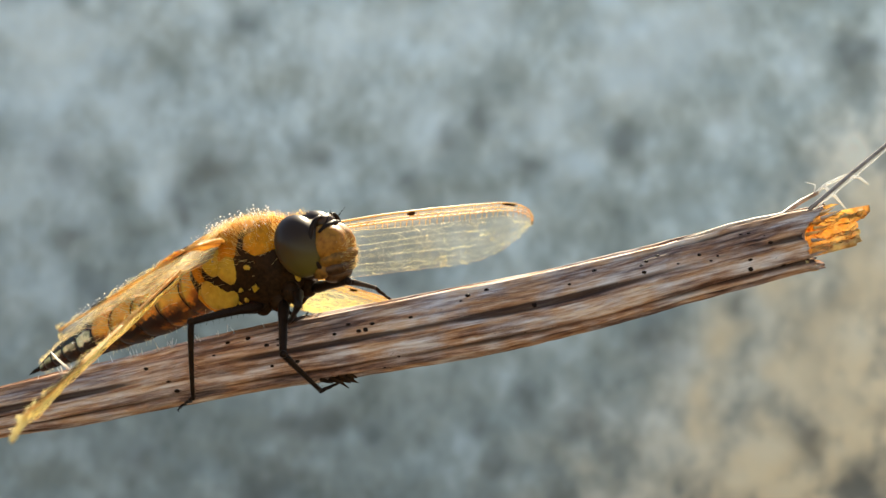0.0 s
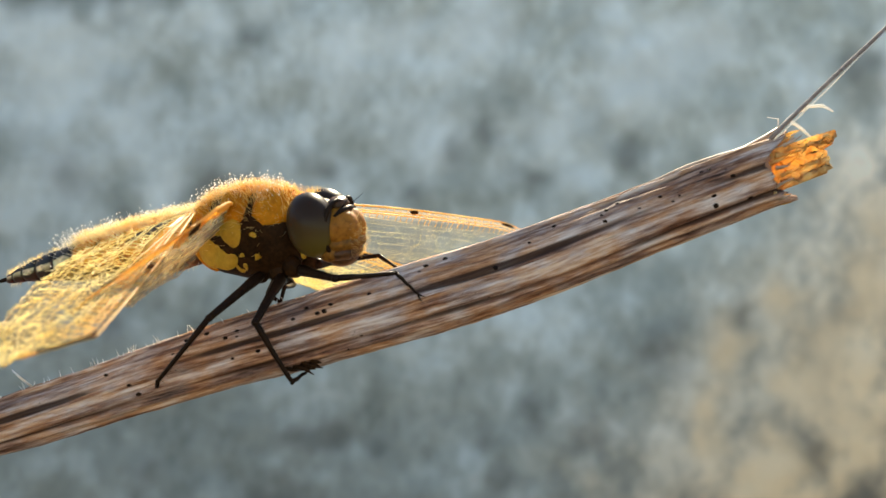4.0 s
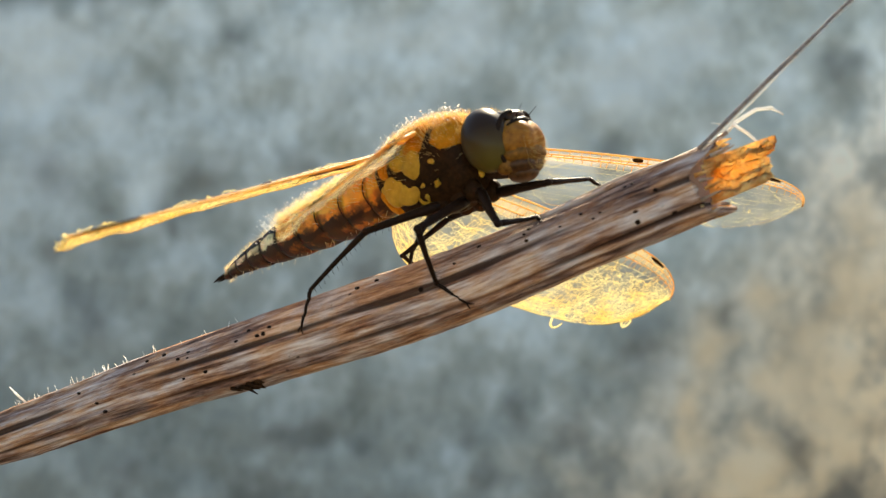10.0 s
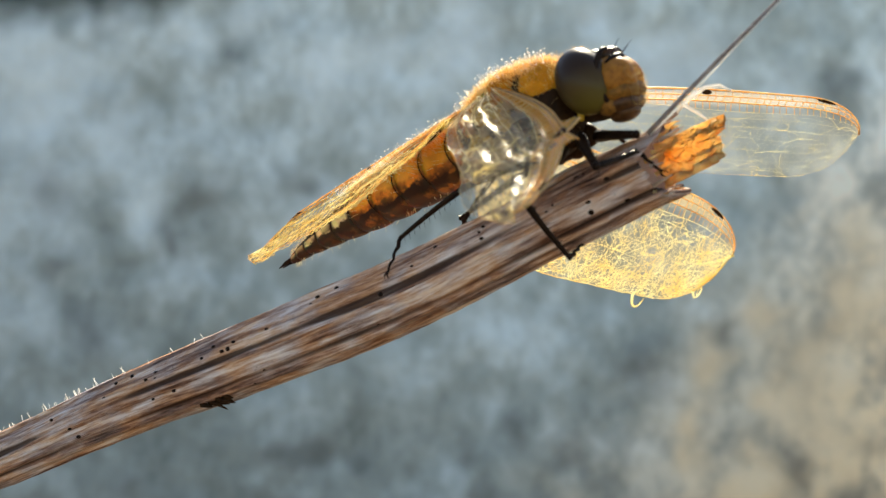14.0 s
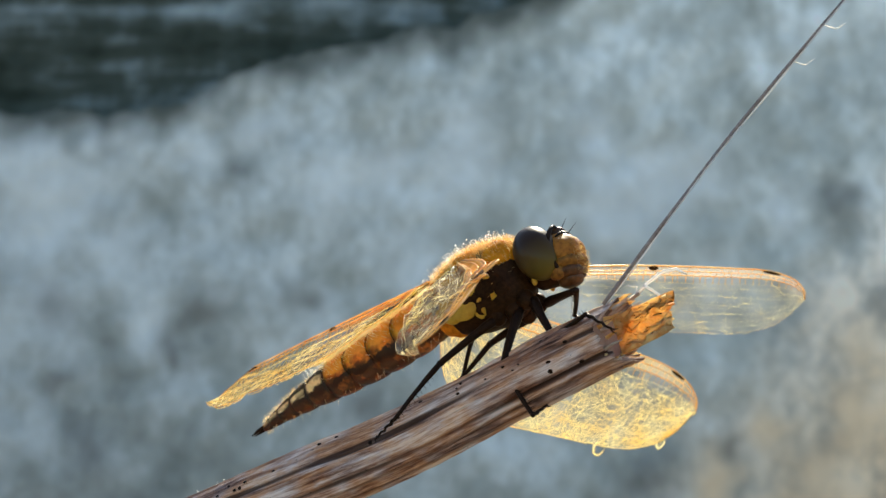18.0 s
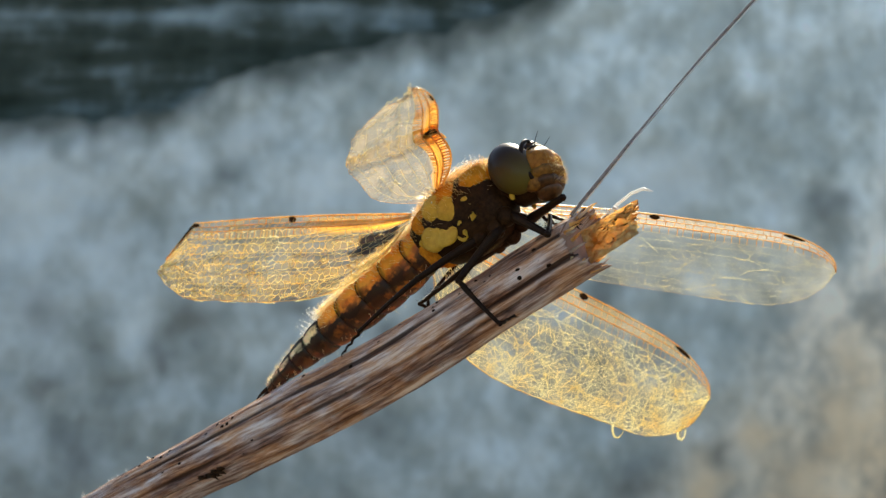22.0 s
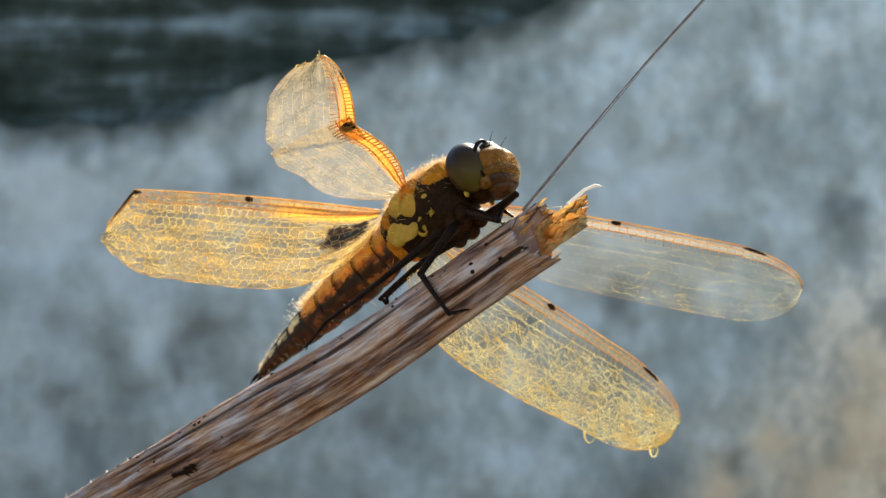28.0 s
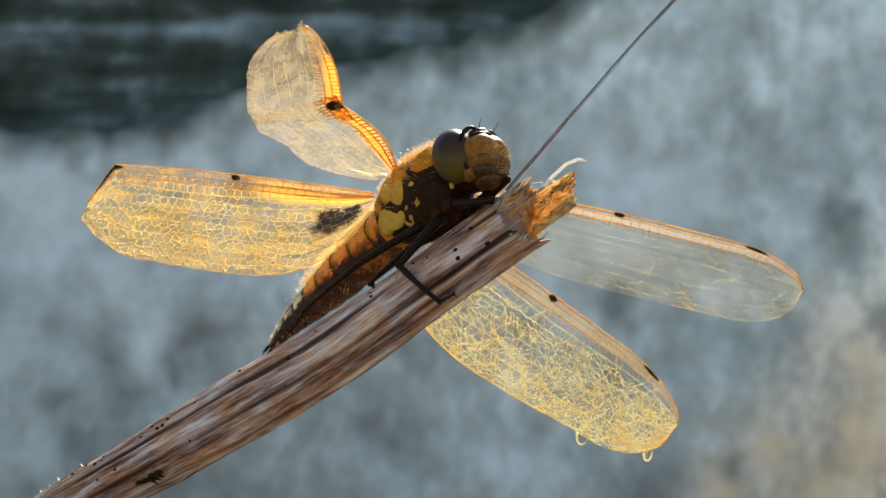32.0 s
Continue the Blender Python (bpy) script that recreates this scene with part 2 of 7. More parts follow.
STONE = stone_material()
SOIL = speckled("dry earth", (0.10, 0.085, 0.06), (0.24, 0.20, 0.15), 6, 0.95, 0.2, 0, 0.6, 0.01)
BARK = bark_material()
PITH = glowing_tissue("torn pith", (1.0, 0.80, 0.40), (0.78, 0.38, 0.08), 520, 0.6, 0.7)
FIBRE = glowing_tissue("dry plant fibre", (0.70, 0.56, 0.44), (0.40, 0.27, 0.18), 700, 0.3, 0.5)
STRAND = speckled("wiry strand", (0.10, 0.07, 0.06), (0.42, 0.34, 0.30), 900, 0.5, 0.4)
WISP = glowing_tissue("pale wisp", (0.97, 0.95, 0.92), (0.85, 0.82, 0.76), 700, 0.5, 0.4)
CHITIN_BLACK = speckled("black chitin", (0.004, 0.002, 0.0012), (0.032, 0.015, 0.007), 700, 0.42, 0.09, 0, 0.4)
CHITIN_DARK = speckled("dark brown chitin", (0.004, 0.002, 0.001), (0.055, 0.024, 0.008), 480, 0.5, 0.06, 0, 0.4)
YELLOW = speckled("yellow cuticle", (0.36, 0.19, 0.012), (0.68, 0.42, 0.045), 300, 0.5, 0.25, 0.2, 0.15)
FUZZY = speckled("golden furry cuticle", (0.26, 0.07, 0.004), (0.86, 0.34, 0.02), 300, 0.85, 0.1, 0.5)
FACE = speckled("amber face", (0.14, 0.042, 0.004), (0.52, 0.20, 0.018), 330, 0.5, 0.2, 0.2, 0.2)
CLYPEUS = speckled("mottled face plate", (0.02, 0.007, 0.002), (0.36, 0.15, 0.02), 420, 0.5, 0.2, 0.1, 0.2)
FACE_DARK = speckled("brown lip", (0.008, 0.004, 0.002), (0.16, 0.06, 0.012), 380, 0.4, 0.3, 0.05, 0.2)
FUR = glowing_tissue("cream fur", (1.0, 0.93, 0.70), (1.0, 0.80, 0.42), 300, 0.8, 0.4)
HAIR = glowing_tissue("golden hair", (1.0, 0.86, 0.52), (0.96, 0.66, 0.24), 300, 0.75, 0.4)
VEIN = glowing_tissue("amber vein", (1.0, 0.78, 0.38), (0.88, 0.54, 0.15), 300, 0.55, 0.4)
VEIN_RUST = glowing_tissue("rusty vein", (1.0, 0.74, 0.32), (0.82, 0.48, 0.14), 300, 0.6, 0.4)
VEIN_CREAM = glowing_tissue("cream vein", (1.0, 0.94, 0.68), (0.98, 0.80, 0.38), 160, 0.85, 0.3)
VEIN_PALE = glowing_tissue("pale vein", (1.0, 0.95, 0.70), (1.0, 0.86, 0.46), 300, 0.8, 0.3)
STIGMA = speckled("wing spot", (0.012, 0.006, 0.003), (0.11, 0.045, 0.016), 700, 0.9, 0.03)
WING_CLEAR = membrane_material("clear wing skin", 0.962, (0.90, 0.84, 0.70), 0.32, 1.0, False, 0.0, 0.03)
WING_HIND = membrane_material("gold wing skin", 0.83, (0.74, 0.46, 0.07), 1.0, 0.44, True, 0.24, 0.34)
WING_STRAW = membrane_material("straw wing skin", 0.968, (0.86, 0.70, 0.32), 0.34, 1.0, False, 0.04, 0.08)
WING_MILK = membrane_material("milky wing skin", 0.64, (0.50, 0.40, 0.27), 0.95, 0.9, False, 0.14, 0.35, 0.8)


def eye_material():
    m, nt, b = mat("compound eye", 0.36, 0, 0.12)
    c = coord(nt)
    xyz = nt.nodes.new("ShaderNodeSeparateXYZ")
    nt.links.new(c, xyz.inputs[0])
    k = nt.nodes.new("ShaderNodeMath")
    k.operation = "MULTIPLY_ADD"
    k.inputs[1].default_value, k.inputs[2].default_value = 150.0, 0.48
    nt.links.new(xyz.outputs[2], k.inputs[0])
    col = ramp(nt, k.outputs[0], [(0.02, (0.12, 0.085, 0.014)), (0.30, (0.075, 0.045, 0.013)), (0.55, (0.036, 0.019, 0.010)), (1.0, (0.030, 0.016, 0.010))])
    nt.links.new(col, b.inputs["Base Color"])
    v = nt.nodes.new("ShaderNodeTexVoronoi")
    v.inputs["Scale"].default_value = 9000
    nt.links.new(c, v.inputs["Vector"])
    bump(nt, b, v.outputs["Distance"], 0.12, 0.00001)
    b.inputs["Coat Weight"].default_value, b.inputs["Coat Roughness"].default_value = 0.08, 0.15
    return m


EYE = eye_material()


def abdomen_material(name, back, flank, window, belly, win_lo, win_hi, joint):
    """Banded cuticle: u along the segment from its front, v from belly to back."""
    m, nt, b = mat(name, 0.45, 0, 0.3)
    uv = coord(nt, "UV")
    xyz = nt.nodes.new("ShaderNodeSeparateXYZ")
    nt.links.new(uv, xyz.inputs[0])
    c = coord(nt)
    grain = noise_tex(nt, c, 900, 4)
    wob = noise_tex(nt, c, 420, 3)
    v = mix(nt, 0.34, xyz.outputs[1], wob)
    u = mix(nt, 0.18, xyz.outputs[0], wob)
    side = ramp(nt, v, [(win_lo - 0.05, belly), (win_lo - 0.02, flank), (win_lo + 0.06, flank), (win_lo + 0.09, window), (win_hi, window), (win_hi + 0.05, back)])
    ends = ramp(nt, u, [(0.15, (1, 1, 1)), (0.22, (0, 0, 0)), (0.80, (0, 0, 0)), (0.88, (1, 1, 1))])
    keep = ramp(nt, v, [(win_hi + 0.03, (joint,) * 3), (win_hi + 0.12, (joint * 0.35,) * 3)])
    col = mix(nt, mix(nt, 1.0, ends, keep, "MULTIPLY"), side, (0.02, 0.01, 0.004))
    # brown mottling low on the flanks
    blot = noise_tex(nt, mapped(nt, c, (1, 1, 1), (0.3, 0.1, 0.7)), 620, 3)
    low = ramp(nt, v, [(win_lo + 0.10, (1, 1, 1)), (win_hi + 0.06, (0, 0, 0))])
    col = mix(nt, mix(nt, 1.0, ramp(nt, blot, [(0.42, (0, 0, 0)), (0.52, (0.85, 0.85, 0.85))]), low, "MULTIPLY"), col, (0.035, 0.012, 0.004))
    col = mix(nt, 0.35, col, mix(nt, 1.0, col, ramp(nt, grain, [(0.3, (0.45, 0.4, 0.35)), (0.7, (1.3, 1.25, 1.15))]), "MULTIPLY"))
    nt.links.new(col, b.inputs["Base Color"])
    b.inputs["Subsurface Weight"].default_value, b.inputs["Subsurface Scale"].default_value = 0.6, 0.0025
    bump(nt, b, grain, 0.3, 0.00005)
    return m


ABD_FRONT = abdomen_material("orange abdomen", (0.86, 0.38, 0.04), (0.09, 0.03, 0.005), (0.84, 0.25, 0.02), (0.42, 0.15, 0.02), 0.26, 0.44, 0.35)
ABD_MID = abdomen_material("banded abdomen", (0.84, 0.38, 0.045), (0.03, 0.010, 0.003), (0.78, 0.26, 0.025), (0.24, 0.08, 0.012), 0.33, 0.48, 0.5)
ABD_TAIL = abdomen_material("black tail", (0.010, 0.008, 0.006), (0.012, 0.008, 0.004), (0.80, 0.70, 0.42), (0.12, 0.045, 0.012), 0.36, 0.60, 1.0)


# ---- the wall behind and the ground
# blotches of the plaster: x and height from the eye's level (cm), radius (cm)
PITS = ((-11.1, 4.1, 1.0), (-2.3, 2.8, 0.75), (-6.7, 4.8, 1.0), (-19.6, 4.5, 0.9), (4.1, -7.7, 0.8), (2.9, -11.2, 0.75), (7.2, -9.0, 0.85), (1.6, -9.3, 0.6), (-7.3, -8.7, 1.1), (-6.4, -9.3, 0.8),
        (-14.9, -10.8, 0.8), (15.1, -2.9, 0.9), (-3.6, -9.5, 0.7), (21.2, 9.5, 0.9), (4.2, 4.1, 1.0), (0.2, 5.5, 0.8), (2.5, 6.9, 0.9), (-12.8, 2.5, 0.9), (-10.0, 11.0, 1.1), (9.4, 5.2, 1.1),
        (-18.6, 0.6, 0.8), (-3.0, -1.0, 1.3), (-17.5, -2.6, 1.1), (10.5, -4.6, 1.2), (18.6, -9.5, 1.0), (21.0, -12.0, 1.0), (-9.2, -12.0, 1.2))
LIME = ((-20.5, 9.0, 2.6), (-18.8, 10.1, 1.7), (-15.7, 7.2, 1.2), (-5.6, 10.4, 1.5), (-2.4, 11.5, 1.7), (1.6, 10.7, 1.5), (10.5, 10.7, 2.3), (9.4, 9.0, 1.7), (5.9, 7.2, 1.7), (6.8, 4.1, 1.2),
        (-0.7, 6.4, 1.7), (-21.7, 11.8, 1.7), (13.4, 11.5, 1.7), (18.3, 9.2, 1.4), (-14.3, 3.4, 1.3), (-20.0, 4.6, 1.2), (2.0, 13.0, 1.8), (8.0, 14.0, 1.6), (-12.5, 12.5, 1.2), (-8.5, 13.5, 1.2),
        (-16.5, 14.0, 1.4), (14.5, 6.0, 1.2))
OCHRE = ((13.4, -7.5, 1.2), (14.0, -4.6, 1.5), (17.4, -9.8, 0.8), (20.6, -7.5, 1.8), (16.0, -11.2, 1.2), (13.1, -9.5, 0.9), (20.0, -11.2, 0.9), (14.9, -12.1, 1.2), (19.0, -4.0, 1.6), (21.5, -1.5, 1.5),
         (18.0, -6.5, 1.2), (22.0, 2.0, 1.5), (16.8, -2.0, 1.0))


# broken upper edge of the plaster coat
EDGE_X = (-1.6, -0.22, -0.13, -0.105, -0.058, -0.018, 0.025, 0.054, 0.2, 1.6)
EDGE_Z = (1.335, 1.344, 1.347, 1.360, 1.381, 1.385, 1.398, 1.405, 1.52, 1.53)


def build_wall():
    x0, x1, zt, y = -1.6, 1.6, 1.52, 0.62
    bm = bmesh.new()
    bmesh.ops.create_cube(bm, size=1, matrix=Matrix.LocRotScale(((x0 + x1) / 2, y + 0.09, zt / 2), None, (x1 - x0, 0.12, zt)))
    core = tagged(part("wall_back", bm, STONE, None, "", False), "dark damp stone wall behind the stem", "wall", kind="structure")
    # plaster coat: ragged upper edge, broken away towards one side
    bm = bmesh.new()
    layers = [bm.verts.layers.float.new(n) for n in ("pit", "lime", "ochre", "damp")]
    xs = [x0 + 0.1 * i for i in range(13)] + [-0.3 + 0.0025 * i for i in range(241)] + [0.4 + 0.1 * i for i in range(13)]
    zs = [0.0, 0.3, 0.6, 0.9] + [1.0 + 0.0028 * i for i in range(1, 200)]
    grid = []
    for x in xs:
        edge = float(np.interp(x, EDGE_X, EDGE_Z)) + 0.006 * noise.noise((x * 14, 3, 1)) + 0.005 * noise.noise((x * 45, 9, 2)) + 0.003 * noise.noise((x * 120, 7, 2))
        edge = min(edge, zt + 0.012)
        col = []
        for z in zs:
            z = min(z, edge - 0.0001 * (zs[-1] - z))
            rough = 0.003 * noise.noise((x * 22, 1, z * 22)) + 0.0015 * noise.noise((x * 70, 4, z * 70))
            v = bm.verts.new((x, y + rough, z))
            wx, wz = x * 100 + 1.3 * noise.noise((x * 28, 0, z * 28)) + 0.5 * noise.noise((x * 90, 0, z * 90)), (z - 1.2) * 100 + 1.3 * noise.noise((x * 28, 5, z * 28)) + 0.5 * noise.noise((x * 90, 5, z * 90))
            if abs(x) < 0.32 and z > 0.98:
                for lay, spots in zip(layers[:3], (PITS, LIME, OCHRE)):
                    v[lay] = min(1.0, sum(math.exp(-((wx - a) ** 2 + (wz - b) ** 2) / (r * r)) for a, b, r in spots))
            gap = edge - z + 0.012 * noise.noise((x * 40, 2, z * 40)) + 0.006 * noise.noise((x * 110, 2, z * 110))
            v[layers[3]] = max(0.0, min(1.0, 1 - gap / 0.022))
            col.append(v)
        col.append(bm.verts.new((x, y + 0.032, edge - 0.002)))
        grid.append(col)
    for a, b in zip(grid, grid[1:]):
        for j in range(len(zs)):
            bm.faces.new((a[j], b[j], b[j + 1], a[j + 1]))
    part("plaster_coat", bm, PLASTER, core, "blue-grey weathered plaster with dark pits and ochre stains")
    bm = bmesh.new()
    s = 600
    m = 24
    vs = [[bm.verts.new(((i / m * 2 - 1) * abs(i / m * 2 - 1) * s, (j / m * 2 - 1) * abs(j / m * 2 - 1) * s, 0)) for j in range(m + 1)] for i in range(m + 1)]
    for i in range(m):
        for j in range(m):
            bm.faces.new((vs[i][j], vs[i + 1][j], vs[i + 1][j + 1], vs[i][j + 1]))
    tagged(part("ground", bm, SOIL, None, "", False), "dry bare earth in front of the wall", "ground", kind="structure")


build_wall()

# ---- the stem (its origin is the dark spot near the broken end; x along, y away, z up)
AXIS = [(-120, -24.6, -1.5, 2.35), (-105, -20.8, -1.5, 2.45), (-92, -17.8, -1.5, 2.6), (-77.2, -14.43, -1.5, 2.65), (-71.6, -13.33, -1.5, 2.95),
        (-66.0, -12.19, -1.47, 3.05), (-54.7, -9.8, -0.88, 3.35), (-43.5, -7.9, -0.29, 3.65), (-32.3, -5.95, 0.23, 3.78), (-21.1, -3.75, 0.75, 3.65),
        (-9.9, -0.86, 0.8, 3.45), (1.3, 2.03, 0.8, 3.37), (3.6, 2.51, 0.8, 3.34)]


def axis_at(x):
    k = 0
    while k < len(AXIS) - 2 and x > AXIS[k + 1][0]:
        k += 1
    p0, p1, p2, p3 = (AXIS[max(0, min(len(AXIS) - 1, i))] for i in (k - 1, k, k + 1, k + 2))
    a = (x - p1[0]) / (p2[0] - p1[0])

    def cr(i):
        m1 = (p2[i] - p0[i]) / max(1e-6, p2[0] - p0[0]) * (p2[0] - p1[0])
        m2 = (p3[i] - p1[i]) / max(1e-6, p3[0] - p1[0]) * (p2[0] - p1[0])
        return (2 * a**3 - 3 * a**2 + 1) * p1[i] + (a**3 - 2 * a**2 + a) * m1 + (-2 * a**3 + 3 * a**2) * p2[i] + (a**3 - a**2) * m2
    return Vector((x, cr(2), cr(1))), cr(3)


FISSURES = [(57, 5, 0.6), (30, 2.5, 0.4), (13, 7, 1.0), (-7, 3, 0.5), (-20, 2.5, 0.35), (-36, 5, 0.9), (-60, 4, 0.6), (82, 4, 0.5), (-85, 5, 0.7), (115, 6, 0.9), (150, 5, 0.8), (190, 6, 0.9), (230, 5, 0.8)]


def fissure(x, ang):
    """Depth, 0 to 1, of the lengthwise cracks of the bark."""
    best = 0.0
    for i, (g, w, deep) in enumerate(FISSURES):
        d = (ang - g - 6 * noise.noise((x * 0.035, i * 3.7, 2)) + 180) % 360 - 180
        k = deep * max(0.0, 0.75 + 1.1 * noise.noise((x * 0.07, i * 5.3, 9)))
        ww = w * (1 + 0.4 * noise.noise((x * 0.2, i * 2.1, 4)))
        if abs(d) < 3 * ww:
            best = max(best, k * math.exp(-(d / ww) ** 2))
    return min(1.0, best)


def stem_surface(x, ang, lift=0.0):
    """A point of the bark: ang 0 faces the viewer, 90 up."""
    c, r = axis_at(x)
    d = axis_at(x + 0.5)[0] - axis_at(x - 0.5)[0]
    d.normalize()
    front = Vector((0, -1, 0))
    up = front.cross(d)
    a = radians(ang)
    out = math.cos(a) * front + math.sin(a) * up
    cut = fissure(x, ang)
    ridges = -0.5 * cut + 0.08 * math.sin(a * 7 + 1.3 * noise.noise((x * 0.02, 0, 5))) + 0.06 * math.sin(a * 13 + 2 * noise.noise((x * 0.03, 2, 7))) + 0.04 * math.sin(a * 29 + 3 * noise.noise((x * 0.05, 3, 1)))
    lump = 0.18 * noise.noise((x * 0.09, math.cos(a), math.sin(a))) + 0.07 * noise.noise((x * 0.5, 2 * math.cos(a), 2 * math.sin(a)))
    return c + out * (r - 0.12 + ridges + lump + lift)


def build_stem():
    root = tagged(new("dry_stem"), "broken dry brown plant stem with lengthwise grain and torn orange end", "plant stem")
    bm = bmesh.new()
    uvl = bm.loops.layers.uv.new("UVMap")
    deep = bm.verts.layers.float.new("fissure")
    seg, n = 150, 190
    rings = []
    for i in range(n + 1):
        ring = []
        for k in range(seg):
            a = 360 * k / seg
            ca, sa = math.cos(radians(a)), math.sin(radians(a))
            end = 3.4 + 0.7 * noise.noise((k * 0.16, 1.5, 0)) + 0.5 * noise.noise((k * 0.6, 3, 0)) - 1.3 * max(0, ca) + (3.4 * sa * sa if sa > 0 else -0.9 * sa)
            x = -120 + (end + 120) * (i / n) ** 0.9
            v = bm.verts.new(stem_surface(x, a))
            v[deep] = fissure(x, a)
            ring.append(v)
        rings.append(ring)
    inner = []
    for k in range(seg):
        c, r = axis_at(1.6)
        v = rings[-1][k].co
        inner.append(bm.verts.new(c + (v - c) * 0.72 + Vector((-1.0, 0, -0.3))))
    rings.append(inner)
    for i, (a, b) in enumerate(zip(rings, rings[1:])):
        for k in range(seg):
            f = bm.faces.new((a[k], a[(k + 1) % seg], b[(k + 1) % seg], b[k]))
            for l, (u, w) in zip(f.loops, ((i, k), (i, k + 1), (i + 1, k + 1), (i + 1, k))):
                l[uvl].uv = (u / n * 6.2, w / seg)
    bm.faces.new(rings[-1])
    bm.faces.new(rings[0][::-1])
    bmesh.ops.recalc_face_normals(bm, faces=bm.faces)
    stem_bark = part("bark", sized(bm), BARK, root)
    # torn pith: a hollow tongue of the far wall that stands out of the broken end
    o = Vector((0, -2.0, 0))
    along = (axis_at(3.0)[0] - axis_at(0.0)[0]).normalized()
    upward = Vector((0, -1, 0)).cross(along)

    def at(l, q, d):
        return o + along * l + upward * q + Vector((0, d, 0))
    bm = bmesh.new()
    shells = []
    nl, na = 44, 40
    for side in (0, 1):
        g = []
        for i in range(nl + 1):
            row = []
            for j in range(na + 1):
                ph = radians(-66 + 132 * j / na)
                far = 9.4 + 0.8 * math.sin(ph) + 1.1 * noise.noise((j * 0.35, 2, 1)) + 0.9 * noise.noise((j * 1.1, 5, 1))
                l = 1.5 + (far - 1.5) * i / nl
                rr = 1.9 + 0.45 * side - 0.03 * l
                p = at(l, 1.75 + rr * math.sin(ph), 2.7 + 0.8 * rr * math.cos(ph))
                if not side:
                    p += 0.5 * noise.noise_vector(p * 0.9) + 0.35 * noise.noise_vector(p * 2.3) + 0.15 * noise.noise_vector(p * 6)
                row.append(bm.verts.new(p))
            g.append(row)
        shells.append(g)
    for side, g in enumerate(shells):
        for i in range(nl):
            for j in range(na):
                q = (g[i][j], g[i + 1][j], g[i + 1][j + 1], g[i][j + 1])
                bm.faces.new(q if side else q[::-1])
    g, h = shells
    for i in range(nl):
        for j in (0, na):
            bm.faces.new((g[i][j], g[i + 1][j], h[i + 1][j], h[i][j]))
    for j in range(na):
        for i in (0, nl):
            bm.faces.new((g[i][j], g[i][j + 1], h[i][j + 1], h[i][j]))
    for v in ball(bm, at(0.2, 1.2, 2.9), (2.2, 2.3, 2.4), 30, 22):
        v.co += 0.6 * noise.noise_vector(v.co * 0.8) + 0.35 * noise.noise_vector(v.co * 2.2)
    part("pith", sized(bm), PITH, root, "torn fibrous orange pith")
    # splinters round the rim
    for k in range(26):
        a = k / 26 * 360 + random.uniform(-5, 5)
        sa = math.sin(radians(a))
        p = stem_surface(3.0 + (3.0 * sa * sa if sa > 0 else 0) + random.uniform(-0.9, 0.3), a, -0.25)
        d = Vector((1, random.uniform(-0.3, 0.3), random.uniform(-0.1, 0.5)))
        ln = random.uniform(0.6, 2.0)
        bm = bmesh.new()
        tube(bm, [p, p + d * ln * 0.5, p + d * ln + Vector((0, 0, random.uniform(-0.2, 0.3)))], [0.22, 0.15, 0.03], 5)
        part("splinter", sized(bm), PITH if k % 3 else FIBRE, root)
    # peeled strip of bark at the foot of the strand
    bm = bmesh.new()
    pts = [stem_surface(-9 + 1.3 * i, 70 + i * 1.5, 0.05) for i in range(9)] + [Vector((3.6, 4.1, 6.2)), Vector((5.4, 4.3, 7.1))]
    tube(bm, pts, [0.04, 0.12, 0.2, 0.26, 0.28, 0.28, 0.28, 0.27, 0.26, 0.25, 0.2], 7)
    part("peeled_strip", sized(bm), FIBRE, root, "strip of bark peeling upwards")
    # long wiry strand that sways a little, rooted at its own origin
    knot = Vector((28.4, 0.3, 17.0))
    pts, rad = [], []
    for i in range(40):
        q = i / 39
        pts.append(knot * (q * 1.5) + 0.12 * noise.noise_vector((q * 9, 1, 2)) * min(1, q * 8) + Vector((0, 0, 1.1 * math.sin(math.pi * q))))
        rad.append(0.22 - 0.10 * q)
    bm = bmesh.new()
    tube(bm, pts, rad, 7)
    strand = part("strand", sized(bm), STRAND, root, "long wiry grey-brown strand")
    bm = bmesh.new()
    tube(bm, [p + Vector((0.25 + 0.2 * math.sin(i * 0.4), -0.15, -0.2)) for i, p in enumerate(pts)], [0.07] * len(pts), 5)
    part("thread", sized(bm), WISP, strand)
    for q in (Vector((25.0, 0.3, 15.9)), Vector((28.8, 0.3, 18.0))):
        bm = bmesh.new()
        tube(bm, [q, q + Vector((0.9, 0, -0.9)), q + Vector((1.9, 0, -0.7))], [0.06, 0.06, 0.02], 5)
        part("shred", sized(bm), WISP, strand)

    def wisp(pts, r=0.09):
        bm = bmesh.new()
        tube(bm, pts, [r] * (len(pts) - 1) + [r * 0.4], 5)
        part("wisp", sized(bm), WISP, root)
    b = Vector((5.0, 4.3, 6.9))
    wisp([b, b + Vector((1.4, 0.2, 1.1)), b + Vector((3.2, 0.3, 1.9)), b + Vector((4.6, 0.2, 1.8)), b + Vector((5.6, 0, 1.0))], 0.2)
    wisp([b + Vector((1.0, 0, 0.9)), b + Vector((2.2, 0, -0.2)), b + Vector((3.4, 0, -1.6))], 0.18)
    wisp([b, b + Vector((0.2, 0.2, 1.0)), b + Vector((-0.9, 0.1, 1.3))], 0.08)
